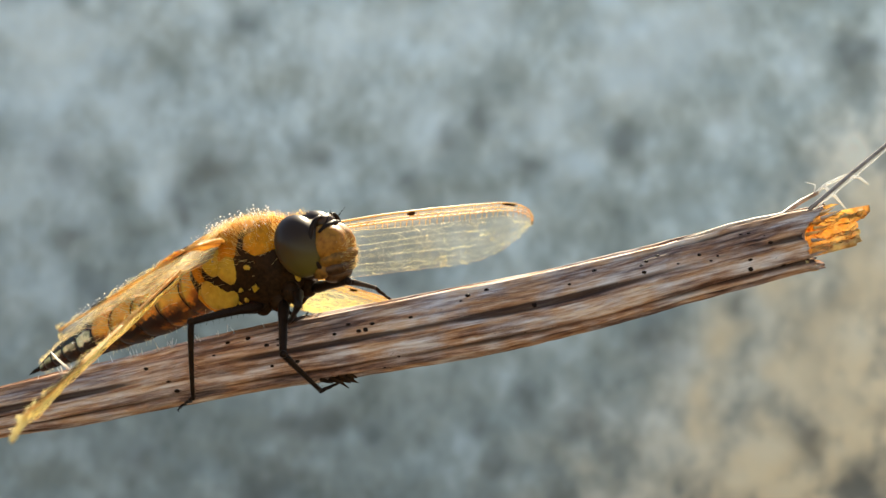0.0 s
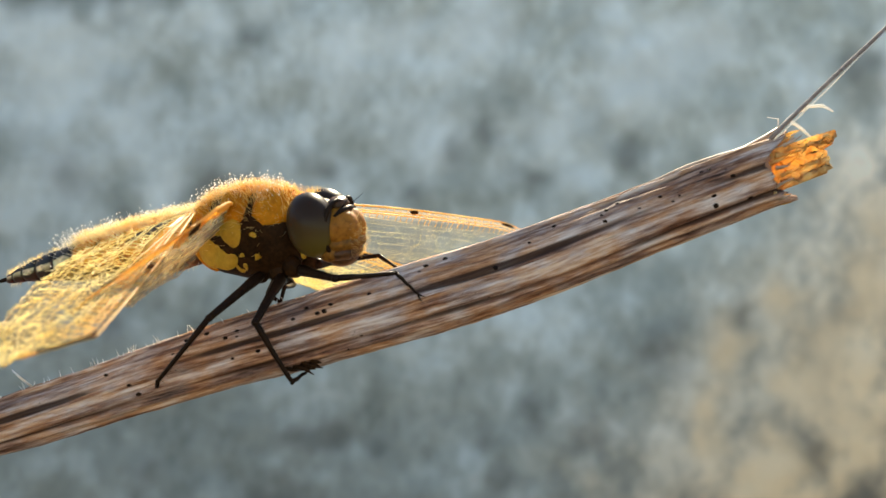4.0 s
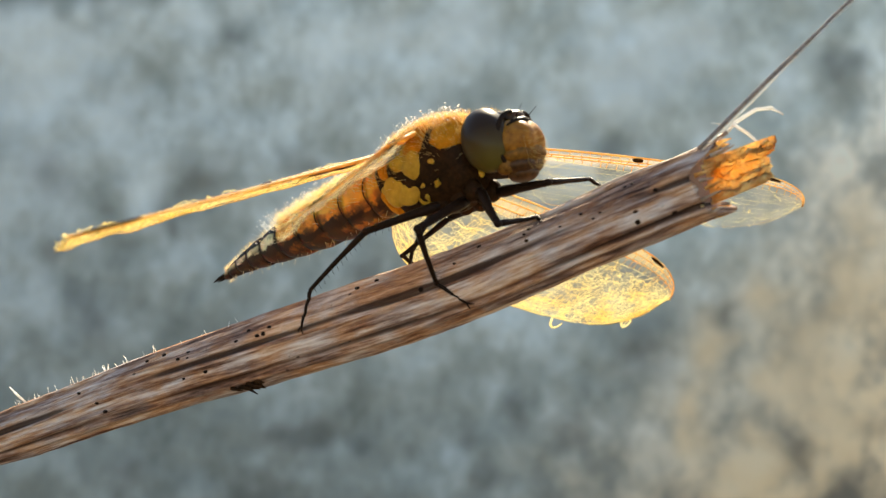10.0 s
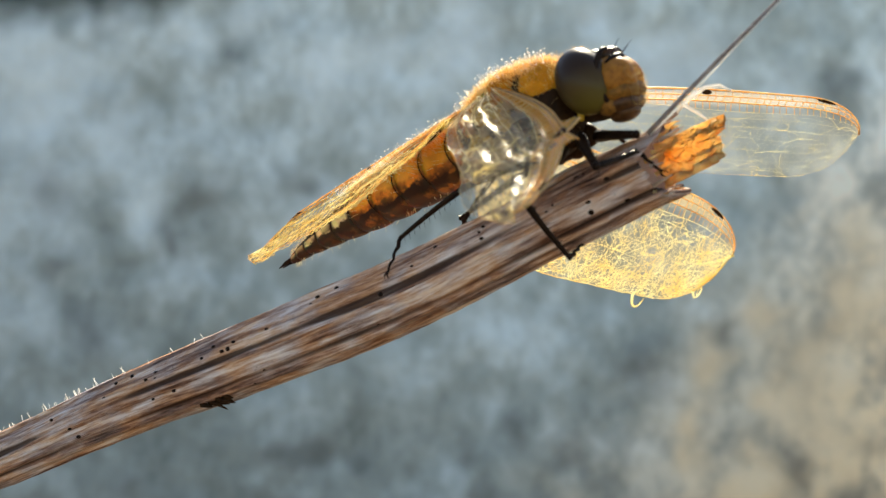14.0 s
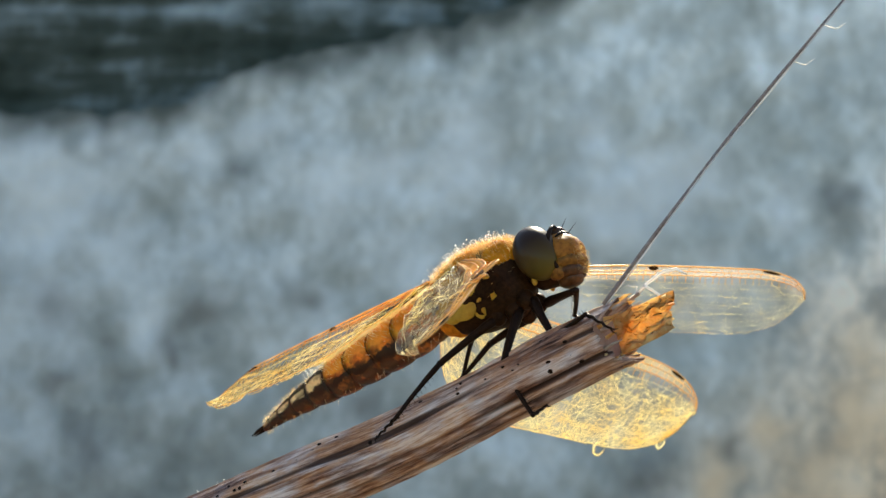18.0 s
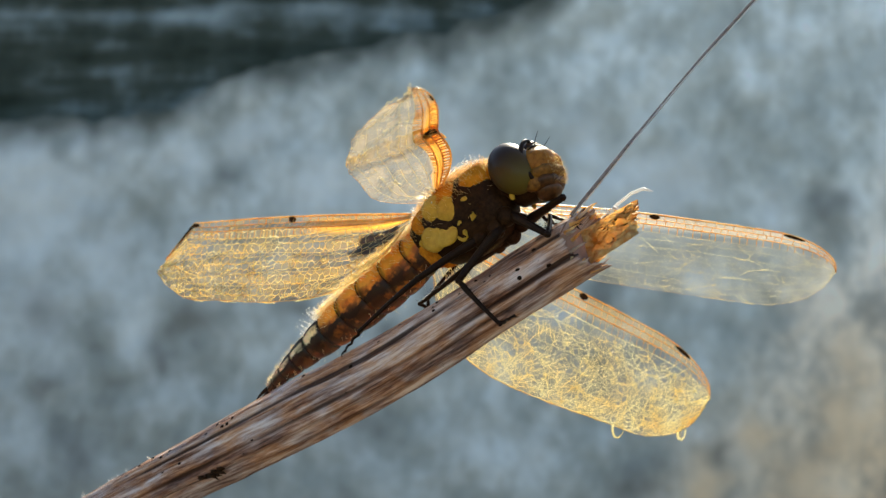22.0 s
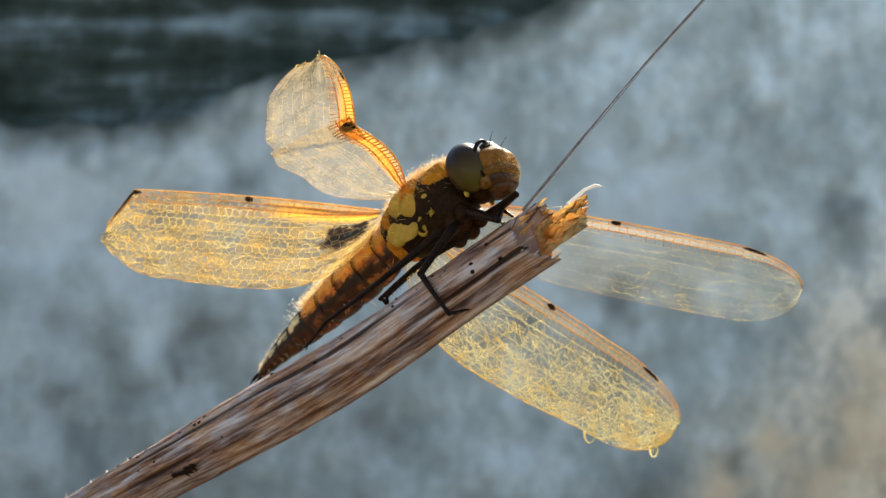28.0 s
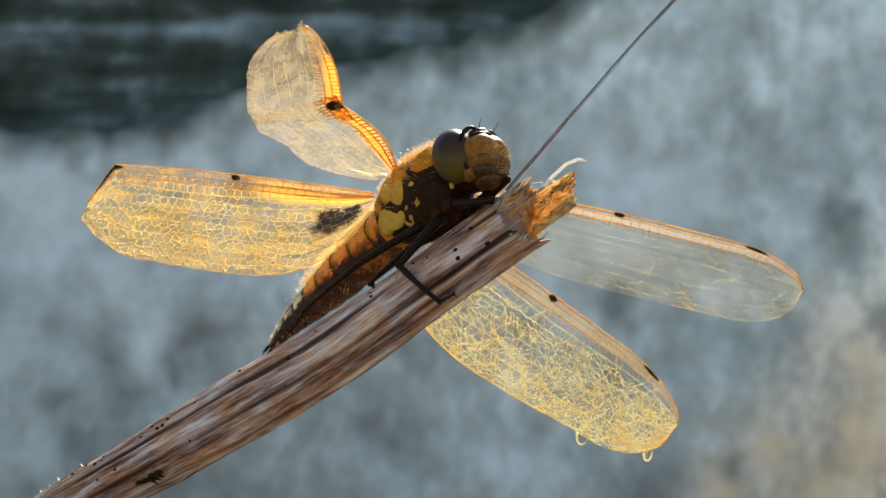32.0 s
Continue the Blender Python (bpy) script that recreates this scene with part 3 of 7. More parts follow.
    # fine hairs of the bark's upper edge
    for x0, cnt in ((-62, 16), (-56, 10), (-70, 10), (-48, 5)):
        for i in range(cnt):
            p = stem_surface(x0 + random.uniform(-3.5, 3.5), random.uniform(68, 100), -0.1)
            wisp([p, p + Vector((random.uniform(-0.5, 0.3), random.uniform(-0.2, 0.2), random.uniform(0.4, 0.9)))], 0.05)
    p = stem_surface(-70, 86)
    wisp([p, p + Vector((-1.2, 0, 1.1)), p + Vector((-1.9, 0, 1.9))], 0.13)
    # small dry bud scar on the lower edge
    for i in range(7):
        p = stem_surface(-45.5 + i * 0.45 + random.uniform(-0.3, 0.3), -52 - 3 * (i % 3), 0.0)
        bm = bmesh.new()
        k = random.uniform(0.6, 1.3)
        tube(bm, [p, p + k * Vector((0.9, -0.25, -0.25)), p + k * Vector((1.6, -0.1, -0.5 - 0.3 * (i % 2)))], [0.3, 0.2, 0.05], 6)
        part("bud_scale", sized(bm), CHITIN_DARK, root, "dark dried bud scale")
    for x, a in ((0.0, -30), (-3.2, -22), (-17.5, 48), (-28.3, 57), (-36, 30), (-40.5, 24), (-52, 50), (-24, 12)):
        bm = bmesh.new()
        p = stem_surface(x, a, -0.12)
        ball(bm, p, (0.32, 0.2, 0.26), 10, 8)
        part("pit", sized(bm), CHITIN_BLACK, root)
    for k in range(34):
        bm = bmesh.new()
        r = random.uniform(0.1, 0.2)
        ball(bm, stem_surface(random.uniform(-62, 1), random.choice((random.uniform(-50, 60), random.uniform(20, 45))), -0.06), (r * 1.6, r, r), 8, 6)
        part("pit", sized(bm), CHITIN_BLACK, root)
    return root, strand


stem, strand = build_stem()


# ---- the dragonfly (x forward, y to its left, z up; origin in the middle of the thorax)
def hairs(name, parent, places, material, thick=0.03, bead=0.0):
    """Many fine hairs in one mesh: (root, tip); bead: radius of the dew drop on some tips."""
    bm = bmesh.new()
    for p, q in places:
        p, q = Vector(p), Vector(q)
        d = (q - p).normalized()
        x = d.orthogonal().normalized() * thick
        y = d.cross(x)
        a, b, c = (bm.verts.new(p + v) for v in (x, -0.5 * x + 0.87 * y, -0.5 * x - 0.87 * y))
        mid = [bm.verts.new(p.lerp(q, 0.6) + v * 0.7) for v in (x, -0.5 * x + 0.87 * y, -0.5 * x - 0.87 * y)]
        t = bm.verts.new(q)
        for i in range(3):
            j = (i + 1) % 3
            bm.faces.new(((a, b, c)[i], (a, b, c)[j], mid[j], mid[i]))
            bm.faces.new((mid[i], mid[j], t))
        if bead:
            r = bead * random.uniform(0.3, 1.2)
            drop = [bm.verts.new(q + r * Vector(v)) for v in ((1, 0, 0), (0, 1, 0), (-1, 0, 0), (0, -1, 0), (0, 0, 1), (0, 0, -1))]
            for i in range(4):
                for e in (4, 5):
                    bm.faces.new((drop[i], drop[(i + 1) % 4], drop[e]))
    return tagged(part(name, sized(bm), material, parent), "fine golden hair", kind="stuff")


def build_head(root):
    bm = bmesh.new()
    loft(bm, [(5.0, 0, 0.3, 1.4, 1.7, 1), (5.7, 0, 0.4, 2.8, 2.8, 1), (7.0, 0, 0.4, 3.2, 3.1, 1), (8.6, 0, 0.0, 2.8, 2.9, 1), (9.6, 0, -0.6, 2.0, 2.3, 1)])
    head = part("head", sized(bm), CHITIN_DARK, root)
    for s in (1, -1):
        bm = bmesh.new()
        ball(bm, (0, 0, 0), (2.4, 2.35, 3.2), 48, 36)
        sized(bm)
        e = part("eye", bm, EYE, head, "glossy olive-brown compound eye")
        e.matrix_basis = pose(7.35 * MM, s * 1.95 * MM, 0.85 * MM, s * 12, -10, s * -10)
        # black seam along the front of the eye
        bm = bmesh.new()
        pts, rad = [], []
        for k in range(15):
            g = radians(104 - 188 * k / 14)
            pts.append((9.35 - 0.25 * math.cos(2 * g) + 0.35 * math.sin(g), s * (1.1 + 1.85 * math.cos(g)), 0.15 + 2.75 * math.sin(g)))
            rad.append(0.16 + 0.12 * math.sin(math.pi * k / 14))
        tube(bm, pts, rad, 8)
        part("eye_seam", sized(bm), CHITIN_BLACK, head)
        for x, y, z, r in ((5.9, 2.6, -0.6, 0.55), (6.1, 2.2, -1.9, 0.6), (5.6, 2.0, 1.0, 0.5)):
            bm = bmesh.new()
            ball(bm, (x, s * y, z), (r * 0.5, r * 0.4, r * 0.75), 14, 10)
            part("temple_spot", sized(bm), YELLOW, head, "small yellow spot behind the eye")
    # brow: swollen, with a shallow furrow down the middle
    bm = bmesh.new()
    for v in ball(bm, (9.55, 0, 0.05), (2.15, 2.75, 2.25), 40, 28):
        if v.co.x > 9.2:
            v.co.x -= 0.32 * math.exp(-(v.co.y / 0.42) ** 2)
            v.co += 0.10 * noise.noise_vector(v.co * 1.1)
    part("forehead", sized(bm), FACE, head, "swollen amber forehead with a middle furrow")
    bm = bmesh.new()
    for v in ball(bm, (9.6, 0, -1.25), (1.95, 2.6, 1.15), 32, 20):
        v.co += 0.14 * noise.noise_vector(v.co * 1.3)
    part("clypeus", sized(bm), CLYPEUS, head, "brown and amber mottled face plate")
    bm = bmesh.new()
    for v in ball(bm, (9.4, 0, -2.15), (1.7, 2.35, 1.0), 30, 20):
        v.co += 0.12 * noise.noise_vector(v.co * 1.5)
        v.co.x -= 0.2 * math.exp(-(v.co.y / 0.35) ** 2)
    part("labrum", sized(bm), FACE_DARK, head, "dark brown upper lip")
    bm = bmesh.new()
    ball(bm, (9.2, 0, -2.9), (1.35, 1.6, 0.75), 24, 14)
    part("labium", sized(bm), FACE_DARK, head, "dark lower lip")
    for s in (1, -1):
        bm = bmesh.new()
        for v in ball(bm, (8.75, s * 2.0, -2.05), (0.95, 0.62, 0.85), 22, 16):
            v.co += 0.1 * noise.noise_vector(v.co * 1.2)
        part("mandible", sized(bm), CLYPEUS, head, "brown and amber jaw base below the eye")
        bm = bmesh.new()
        ball(bm, (10.55, s * 1.25, -1.5), (0.42, 0.3, 0.28), 14, 10)
        part("face_spot", sized(bm), YELLOW, head, "small pale yellow face spot")
        bm = bmesh.new()
        tube(bm, [(10.2, s * 0.8, 2.1), (10.7, s * 1.0, 2.5), (11.2, s * 1.15, 2.85), (11.6, s * 1.25, 3.1)], [0.09, 0.045, 0.03, 0.012], 6)
        part("antenna", sized(bm), CHITIN_BLACK, head)
    bm = bmesh.new()
    for v in ball(bm, (9.45, 0, 2.35), (1.05, 1.25, 0.85), 24, 16):
        v.co += 0.12 * noise.noise_vector(v.co * 1.6)
    part("vertex", sized(bm), FACE_DARK, head, "dark brown knob between the eyes")
    bm = bmesh.new()
    tube(bm, [(9.9, -2.0, 1.35), (10.35, -1.2, 1.85), (10.5, 0, 1.95), (10.35, 1.2, 1.85), (9.9, 2.0, 1.35)], [0.2, 0.3, 0.34, 0.3, 0.2], 8)
    part("face_band", sized(bm), CHITIN_BLACK, head, "black band below the knob")
    pl = []
    for k in range(300):
        u, w = random.uniform(-1, 1), random.uniform(-1.4, 0.9)
        d = Vector((1.0, u, w)).normalized()
        p = Vector((9.7, 0, -0.7)) + Vector((d.x * 1.8, d.y * 2.2, d.z * 2.5))
        pl.append((p, p + (d + Vector((0, 0, 0.1))) * random.uniform(0.25, 0.6)))
    for k in range(320):
        g = radians(random.uniform(20, 160))
        p = Vector((random.uniform(5.0, 7.6), 3.4 * math.cos(g), 0.8 + 3.0 * math.sin(g)))
        pl.append((p, p + Vector((random.uniform(-0.4, 0.2), math.cos(g), math.sin(g) + 0.1)) * random.uniform(0.3, 0.8)))
    hairs("face_hair", head, pl, HAIR, 0.016)
    return head


def build_thorax(root):
    bm = bmesh.new()
    loft(bm, [(-7.0, 0, 1.1, 1.9, 2.0, 0.95), (-6.0, 0, 0.9, 2.6, 2.8, 0.95), (-4.0, 0, 0.6, 3.2, 3.9, 0.92), (-1.5, 0, 0.35, 3.5, 4.4, 0.9), (1.0, 0, 0.2, 3.55, 4.5, 0.9), (3.0, 0, 0.2, 3.3, 4.2, 0.92),
              (4.4, 0, 0.4, 2.7, 3.3, 0.95), (5.3, 0, 0.4, 1.6, 1.9, 1)], 36)
    for v in bm.verts:
        v.co += 0.12 * noise.noise_vector(v.co * 0.8)
    thorax = part("thorax", sized(bm), CHITIN_DARK, root, "dark brown thorax with yellow patches")
    # furry golden back and flanks
    bm = bmesh.new()
    for x, z, rx, ry, rz in ((2.8, 2.1, 2.9, 3.3, 2.7), (-0.8, 2.3, 3.2, 3.55, 2.9), (-4.2, 1.6, 3.0, 3.15, 2.9), (-4.6, -0.6, 2.4, 2.9, 2.4)):
        for v in ball(bm, (x, 0, z), (rx, ry, rz), 30, 22):
            v.co += 0.22 * noise.noise_vector(v.co * 0.9) + 0.08 * noise.noise_vector(v.co * 2.5)
    part("furry_back", sized(bm), FUZZY, thorax, "golden furry back")
    # yellow side plates: lobed patches between dark seams
    for s in (1, -1):
        for lobes in (((1.3, 3.2, -0.1, 1.25, 1.2), (-0.6, 3.4, 0.5, 1.35, 1.75), (-1.9, 3.3, 1.5, 1.45, 1.5)), ((-1.7, 3.15, -2.0, 1.65, 1.2), (-3.3, 3.05, -1.3, 1.7, 1.8)), ((3.7, 2.55, 0.6, 0.5, 1.25),),
                      ((1.9, 2.95, -2.1, 0.6, 0.45),), ((0.6, 3.1, -1.8, 0.45, 0.7),), ((2.6, 2.95, -0.6, 0.35, 0.65),), ((3.3, 2.5, -1.6, 0.4, 0.6),), ((-0.2, 2.8, -3.0, 0.65, 0.35),), ((-4.6, 2.6, -0.9, 0.7, 1.0),)):
            bm = bmesh.new()
            for x, y, z, rx, rz in lobes:
                for v in ball(bm, (x - 0.3, s * (y - 0.12), z + 0.55), (rx, 0.42, rz), 24, 16, Euler((0, radians(-20), 0)).to_matrix().to_4x4()):
                    v.co += (0.25 if rx > 0.9 else 0.55) * noise.noise_vector(v.co * (0.7 if rx > 0.9 else 1.3))
            part("side_plate", sized(bm), YELLOW, thorax, "lobed yellow side plate")
        for x, y, z in ((4.2, 1.5, -3.0), (2.6, 1.6, -3.5), (0.6, 1.7, -3.3)):
            bm = bmesh.new()
            ball(bm, (x, s * y, z), (1.05, 0.9, 1.15), 16, 12)
            part("coxa", sized(bm), CHITIN_DARK, thorax)
    bm = bmesh.new()
    loft(bm, [(4.4, 0, 0.6, 1.9, 2.3, 1), (5.0, 0, 0.6, 2.1, 2.5, 1), (5.6, 0, 0.5, 1.4, 1.7, 1)], 20)
    part("collar", sized(bm), CHITIN_DARK, thorax)
    pl = []
    for k in range(4600):
        x = random.uniform(-6.5, 4.8)
        a = random.gauss(90, 36)
        c, sn = math.cos(radians(a)), math.sin(radians(a))
        f = max(0.25, 1 - ((x + 0.5) / 7.2) ** 2) ** 0.5
        p = Vector((x, c * 3.3 * f, 0.7 + sn * 4.1 * f))
        d = Vector((random.uniform(-0.5, 0.5), c + random.uniform(-0.3, 0.3), sn + random.uniform(-0.2, 0.3))).normalized()
        pl.append((p, p + d * random.uniform(0.5, 1.5)))
    hairs("thorax_hair", thorax, pl, HAIR, 0.022)
    pl = []
    for k in range(260):
        x, a = random.uniform(-6.5, 4.6), random.gauss(90, 24)
        c, sn = math.cos(radians(a)), math.sin(radians(a))
        f = max(0.25, 1 - ((x + 0.5) / 7.2) ** 2) ** 0.5
        p = Vector((x, c * 3.3 * f, 0.7 + sn * 4.1 * f))
        d = Vector((random.uniform(-0.8, 0.4), c, sn + random.uniform(-0.1, 0.4))).normalized()
        pl.append((p, p + d * random.uniform(0.9, 1.9)))
    hairs("guard_hair", thorax, pl, WISP, 0.02, 0.11)
    return thorax


# stations of the abdomen: x, z, half width, half height
ABDOMEN = [(-5.8, 0.6, 2.0, 2.3), (-8.2, 0.3, 2.5, 2.75), (-11.6, -0.05, 2.7, 2.8), (-15.2, -0.3, 2.7, 2.65), (-18.8, -0.55, 2.5, 2.4), (-22.2, -0.75, 2.2, 2.1), (-25.3, -0.95, 1.8, 1.7), (-28.0, -1.2, 1.45, 1.35),
           (-30.3, -1.5, 1.05, 0.95), (-32.0, -1.8, 0.75, 0.7), (-33.2, -2.05, 0.5, 0.45)]


def build_abdomen(root):
    pl = []
    for i, (a, b) in enumerate(zip(ABDOMEN, ABDOMEN[1:])):
        bm = bmesh.new()
        st = []
        for j in range(6):
            t = j / 5
            swell = 1.03 - 0.09 * abs(2 * t - 1) ** 3
            x, z, w, h = (a[k] * (1 - t) + b[k] * t for k in range(4))
            st.append((x + (0.12 if j == 0 else 0), 0, z, w * swell, h * swell, 0.92))
        loft(bm, st, 28)
        late = i >= 5
        skin, words = (ABD_TAIL, "black tail segment with pale side windows") if late else (ABD_MID, "orange segment with dark flank blotches") if i >= 2 else (ABD_FRONT, "orange abdomen segment")
        seg = part("abdomen_segment", sized(bm), skin, root, words)
        for s in (1, -1) if i < 4 else ():
            # dark arc at the joint
            bm = bmesh.new()
            arc = []
            for k in range(9):
                g = radians(-35 + k * 11)
                arc.append((b[0] + 0.35 - 0.5 * math.sin(k / 8 * math.pi), s * b[2] * 1.03 * math.cos(g), b[1] + b[3] * 1.03 * math.sin(g)))
            tube(bm, arc, [0.02] + [0.06] * 7 + [0.02], 6)
            part("joint_line", sized(bm), CHITIN_DARK, seg)
        for k in range(1500 if i < 5 else 90):
            t = random.random()
            x, z, w, h = (a[q] * (1 - t) + b[q] * t for q in range(4))
            g = radians(random.gauss(90, 32))
            c, sn = math.cos(g), math.sin(g)
            p = Vector((x, c * w, z + sn * h))
            d = Vector((random.uniform(-0.7, 0.3), c + random.uniform(-0.3, 0.3), sn + random.uniform(-0.1, 0.4))).normalized()
            pl.append((p, p + d * random.uniform(0.5, 1.45) * (1 if i < 5 else 0.45)))
        for k in range(14):
            t = random.random()
            x, z, w, h = (a[q] * (1 - t) + b[q] * t for q in range(4))
            p = Vector((x, random.uniform(-0.7, 0.7) * w, z - h * 0.95))
            pl.append((p, p + Vector((random.uniform(-0.5, 0.2), random.uniform(-0.2, 0.2), -random.uniform(0.3, 0.8)))))
    for s in (1, -1):
        bm = bmesh.new()
        tube(bm, [(-33.0, s * 0.3, -1.95), (-34.0, s * 0.4, -2.1), (-35.2, s * 0.3, -2.3)], [0.26, 0.22, 0.05], 8)
        part("tail_appendage", sized(bm), CHITIN_BLACK, root)
    hairs("abdomen_hair", root, pl[::2], FUR, 0.026)
    pl = []
    for k in range(300):
        i = random.randrange(0, 6)
        t, a, b = random.random(), ABDOMEN[i], ABDOMEN[i + 1]
        x, z, w, h = (a[q] * (1 - t) + b[q] * t for q in range(4))
        g = radians(random.gauss(90, 28))
        c, sn = math.cos(g), math.sin(g)
        p = Vector((x, c * w, z + sn * h))
        d = Vector((random.uniform(-0.9, 0.2), c, sn + random.uniform(-0.1, 0.3))).normalized()
        pl.append((p, p + d * random.uniform(0.9, 1.8)))
    hairs("guard_hair", root, pl, WISP, 0.02, 0.09)


# wings: local x along the span, -y to the trailing edge
def outline(kind, s):
    """Leading and trailing edge (mm) at the span fraction s."""
    if kind == "cut":
        lead = 0.4 * math.sin(math.pi * s)
        w = 2.6 + 10.0 * (1 - math.exp(-s * 7.0)) * (1 - 0.22 * s)
        slope = max(0.0, (s - 0.925) / 0.075)
        rise = max(0.0, (s - 0.78) / 0.22)
        return lead - slope * 4.6, lead - w + rise ** 1.6 * 3.6
    if kind == "bent":
        lead = 1.3 * math.sin(2 * math.pi * s) if s < 0.5 else 0.3 * math.sin(2 * math.pi * (s - 0.5))
        w = 2.2 + 10.5 * (1 - math.exp(-s * 6.0)) * (1 - 0.55 * s)
        tip = math.sqrt(max(0.0, 1 - max(0.0, (s - 0.72) / 0.28) ** 2))
        return lead - (1 - tip) * 1.7, lead - 0.2 - (w - 0.2) * tip - (1 - tip) * 1.7
    if kind == "fore":
        lead = 0.9 * math.sin(math.pi * min(1, s * 1.05)) * (1 - s) + 0.35 * math.sin(math.pi * s)
        w = 2.2 + 7.6 * (1 - math.exp(-s * 6.0)) * (1 - 0.12 * s)
        tip = math.sqrt(max(0.0, 1 - max(0.0, (s - 0.80) / 0.20) ** 2))
        return lead - (1 - tip) * 3.8, lead - 0.2 - (w - 0.2) * tip - (1 - tip) * 3.8
    lead = 0.5 * math.sin(math.pi * s)
    w = 3.4 + 12.4 * (1 - math.exp(-s * 9.0)) * (1 - 0.32 * s)
    tip = math.sqrt(max(0.0, 1 - max(0.0, (s - 0.76) / 0.24) ** 2))
    return lead - (1 - tip) * 4.4, lead - 0.2 - (w - 0.2) * tip - (1 - tip) * 4.4


def wing_point(kind, length, s, c, crumple, seed):
    a, b = outline(kind, s)
    y = a + (b - a) * c
    x = s * length
    pleat = (0.06 if kind == "hind" else 0.22) * math.sin(c * 34) * (1 - 0.6 * c) * (0.4 + 0.6 * (1 - s))
    cr = crumple * (noise.noise((s * 7 + seed, c * 4, seed)) * 1.2 + 0.5 * noise.noise((s * 17, c * 9, seed + 3)))
    ragged = 0.0
    if c > 0.9:
        ragged = 0.35 * crumple * noise.noise((s * 24, seed, 8))
    camber = -0.9 * c * c
    return Vector((x, y + ragged, pleat + cr * min(1, c * 2.2) + camber))


def build_wing(name, parent, kind, length, s0, s1, skin, vein, crumple=0.0, seed=1.0, dense=1.0, label="", messy=0, fine=0.12, fibre=0.04, strong=1.0, ladder=0.05):
    """One wing panel from span fraction s0 to s1, its root at the origin."""
    off = Vector(((0.5 if s0 > 0 else 0) * length, 0, 0))

    def pt(s, c):
        return wing_point(kind, length, s, c, crumple, seed) - off
    bm = bmesh.new()
    uvl = bm.loops.layers.uv.new("UVMap")
    ns, nc = max(12, int(70 * (s1 - s0))), 26
    fr = [s0 + (s1 - s0) * (1 - (1 - i / ns) ** 1.5 if s1 == 1.0 else i / ns) for i in range(ns + 1)]
    g = [[bm.verts.new(pt(fr[i], j / nc)) for j in range(nc + 1)] for i in range(ns + 1)]
    for i in range(ns):
        for j in range(nc):
            f = bm.faces.new((g[i][j], g[i + 1][j], g[i + 1][j + 1], g[i][j + 1]))
            for l, (u, w) in zip(f.loops, ((i, j), (i + 1, j), (i + 1, j + 1), (i, j + 1))):
                l[uvl].uv = (fr[u], w / nc)
    wing = part(name, sized(bm), skin, parent, label)
    rung = VEIN if kind in ("fore", "hind") else VEIN_RUST
    # long veins
    cs = (0.0, 0.09, 0.17, 0.25, 0.34, 0.44, 0.56, 0.68, 0.80, 0.91, 1.0) if kind == "bent" else (0.0, 0.065, 0.135, 0.21, 0.31, 0.42, 0.55, 0.68, 0.80, 0.91, 1.0)

    def cc(k, s):
        c = cs[k]
        if 2 < k < 10:
            c += 0.02 * math.sin(s * 9 + k) + (0.10 * (s - 0.5) if k < 7 else 0.05 * (s - 0.5)) * (1 - c)
        return min(1, max(0, c))
    thick = (0.15, 0.09, 0.11, 0.07, 0.05, 0.045, 0.04, 0.04, 0.04, 0.035, 0.05)
    n = max(10, int(50 * (s1 - s0)))
    sv = [s0 + (s1 - s0) * (1 - (1 - i / n) ** 1.5 if s1 == 1.0 else i / n) for i in range(n + 1)]
    for k in range(11):
        bmv = bmesh.new()
        tube(bmv, [pt(v, cc(k, v)) for v in sv], [thick[k] * (1.15 - 0.5 * v) * (strong if k > 2 else 0.8) for v in sv], 5)
        part("vein", sized(bmv), rung if k < 3 else VEIN if k == 10 else vein, wing)
    rnd = random.Random(int(seed * 100))
    bmv = bmesh.new()
    # ladder of short veins behind the leading edge
    for k in range(3):
        m = int((32, 34, 38)[k] * (s1 - s0) * (1.3 if kind == "bent" else length / 36))
        for i in range(m):
            v = s0 + (s1 - s0) * (i + 0.5 + rnd.uniform(-0.2, 0.2)) / m
            tube(bmv, [pt(v, cc(k, v)), pt(v, cc(k + 1, v))], [ladder] * 2, 4, False)
    tagged(part("vein_ladder", sized(bmv), rung, wing), "row of short amber cross veins", kind="stuff")
    bmv = bmesh.new()
    # net of uneven six-sided cells over the rest
    size = 0.72 / dense
    rows = int(14 / (1.5 * size)) + 1
    cols = int(length * (s1 - s0) / (math.sqrt(3) * size)) + 2
    jit = {}

    def corner(ix, iy):
        key = (ix, iy)
        if key not in jit:
            jit[key] = (rnd.uniform(-0.36, 0.36) * size, rnd.uniform(-0.36, 0.36) * size)
        half = math.sqrt(3) / 2 * size
        x = ix * half + jit[key][0]
        y = iy * 1.5 * size + (0.25 * size if (ix + iy) % 2 else -0.25 * size) + jit[key][1]
        v = s0 + x / length
        if not s0 <= v <= s1:
            return None
        a, b = outline(kind, v)
        c = y / max(0.2, a - b)
        if c < cc(1 if kind == "cut" and v > 0.35 else 3, v) * 0.95 or c > 1.0:
            return None
        return pt(v, c)
    for iy in range(rows):
        for ix in range(cols * 2):
            p = corner(ix, iy)
            if p is None:
                continue
            for q in ((ix + 1, iy), (ix, iy + 1) if (ix + iy) % 2 else None):
                if q is None:
                    continue
                q = corner(*q)
                if q is not None:
                    tube(bmv, [p, q], [0.5 * fine] * 2, 4, False)
    tagged(part("vein_network", sized(bmv), vein, wing), "fine netted veins", kind="stuff")
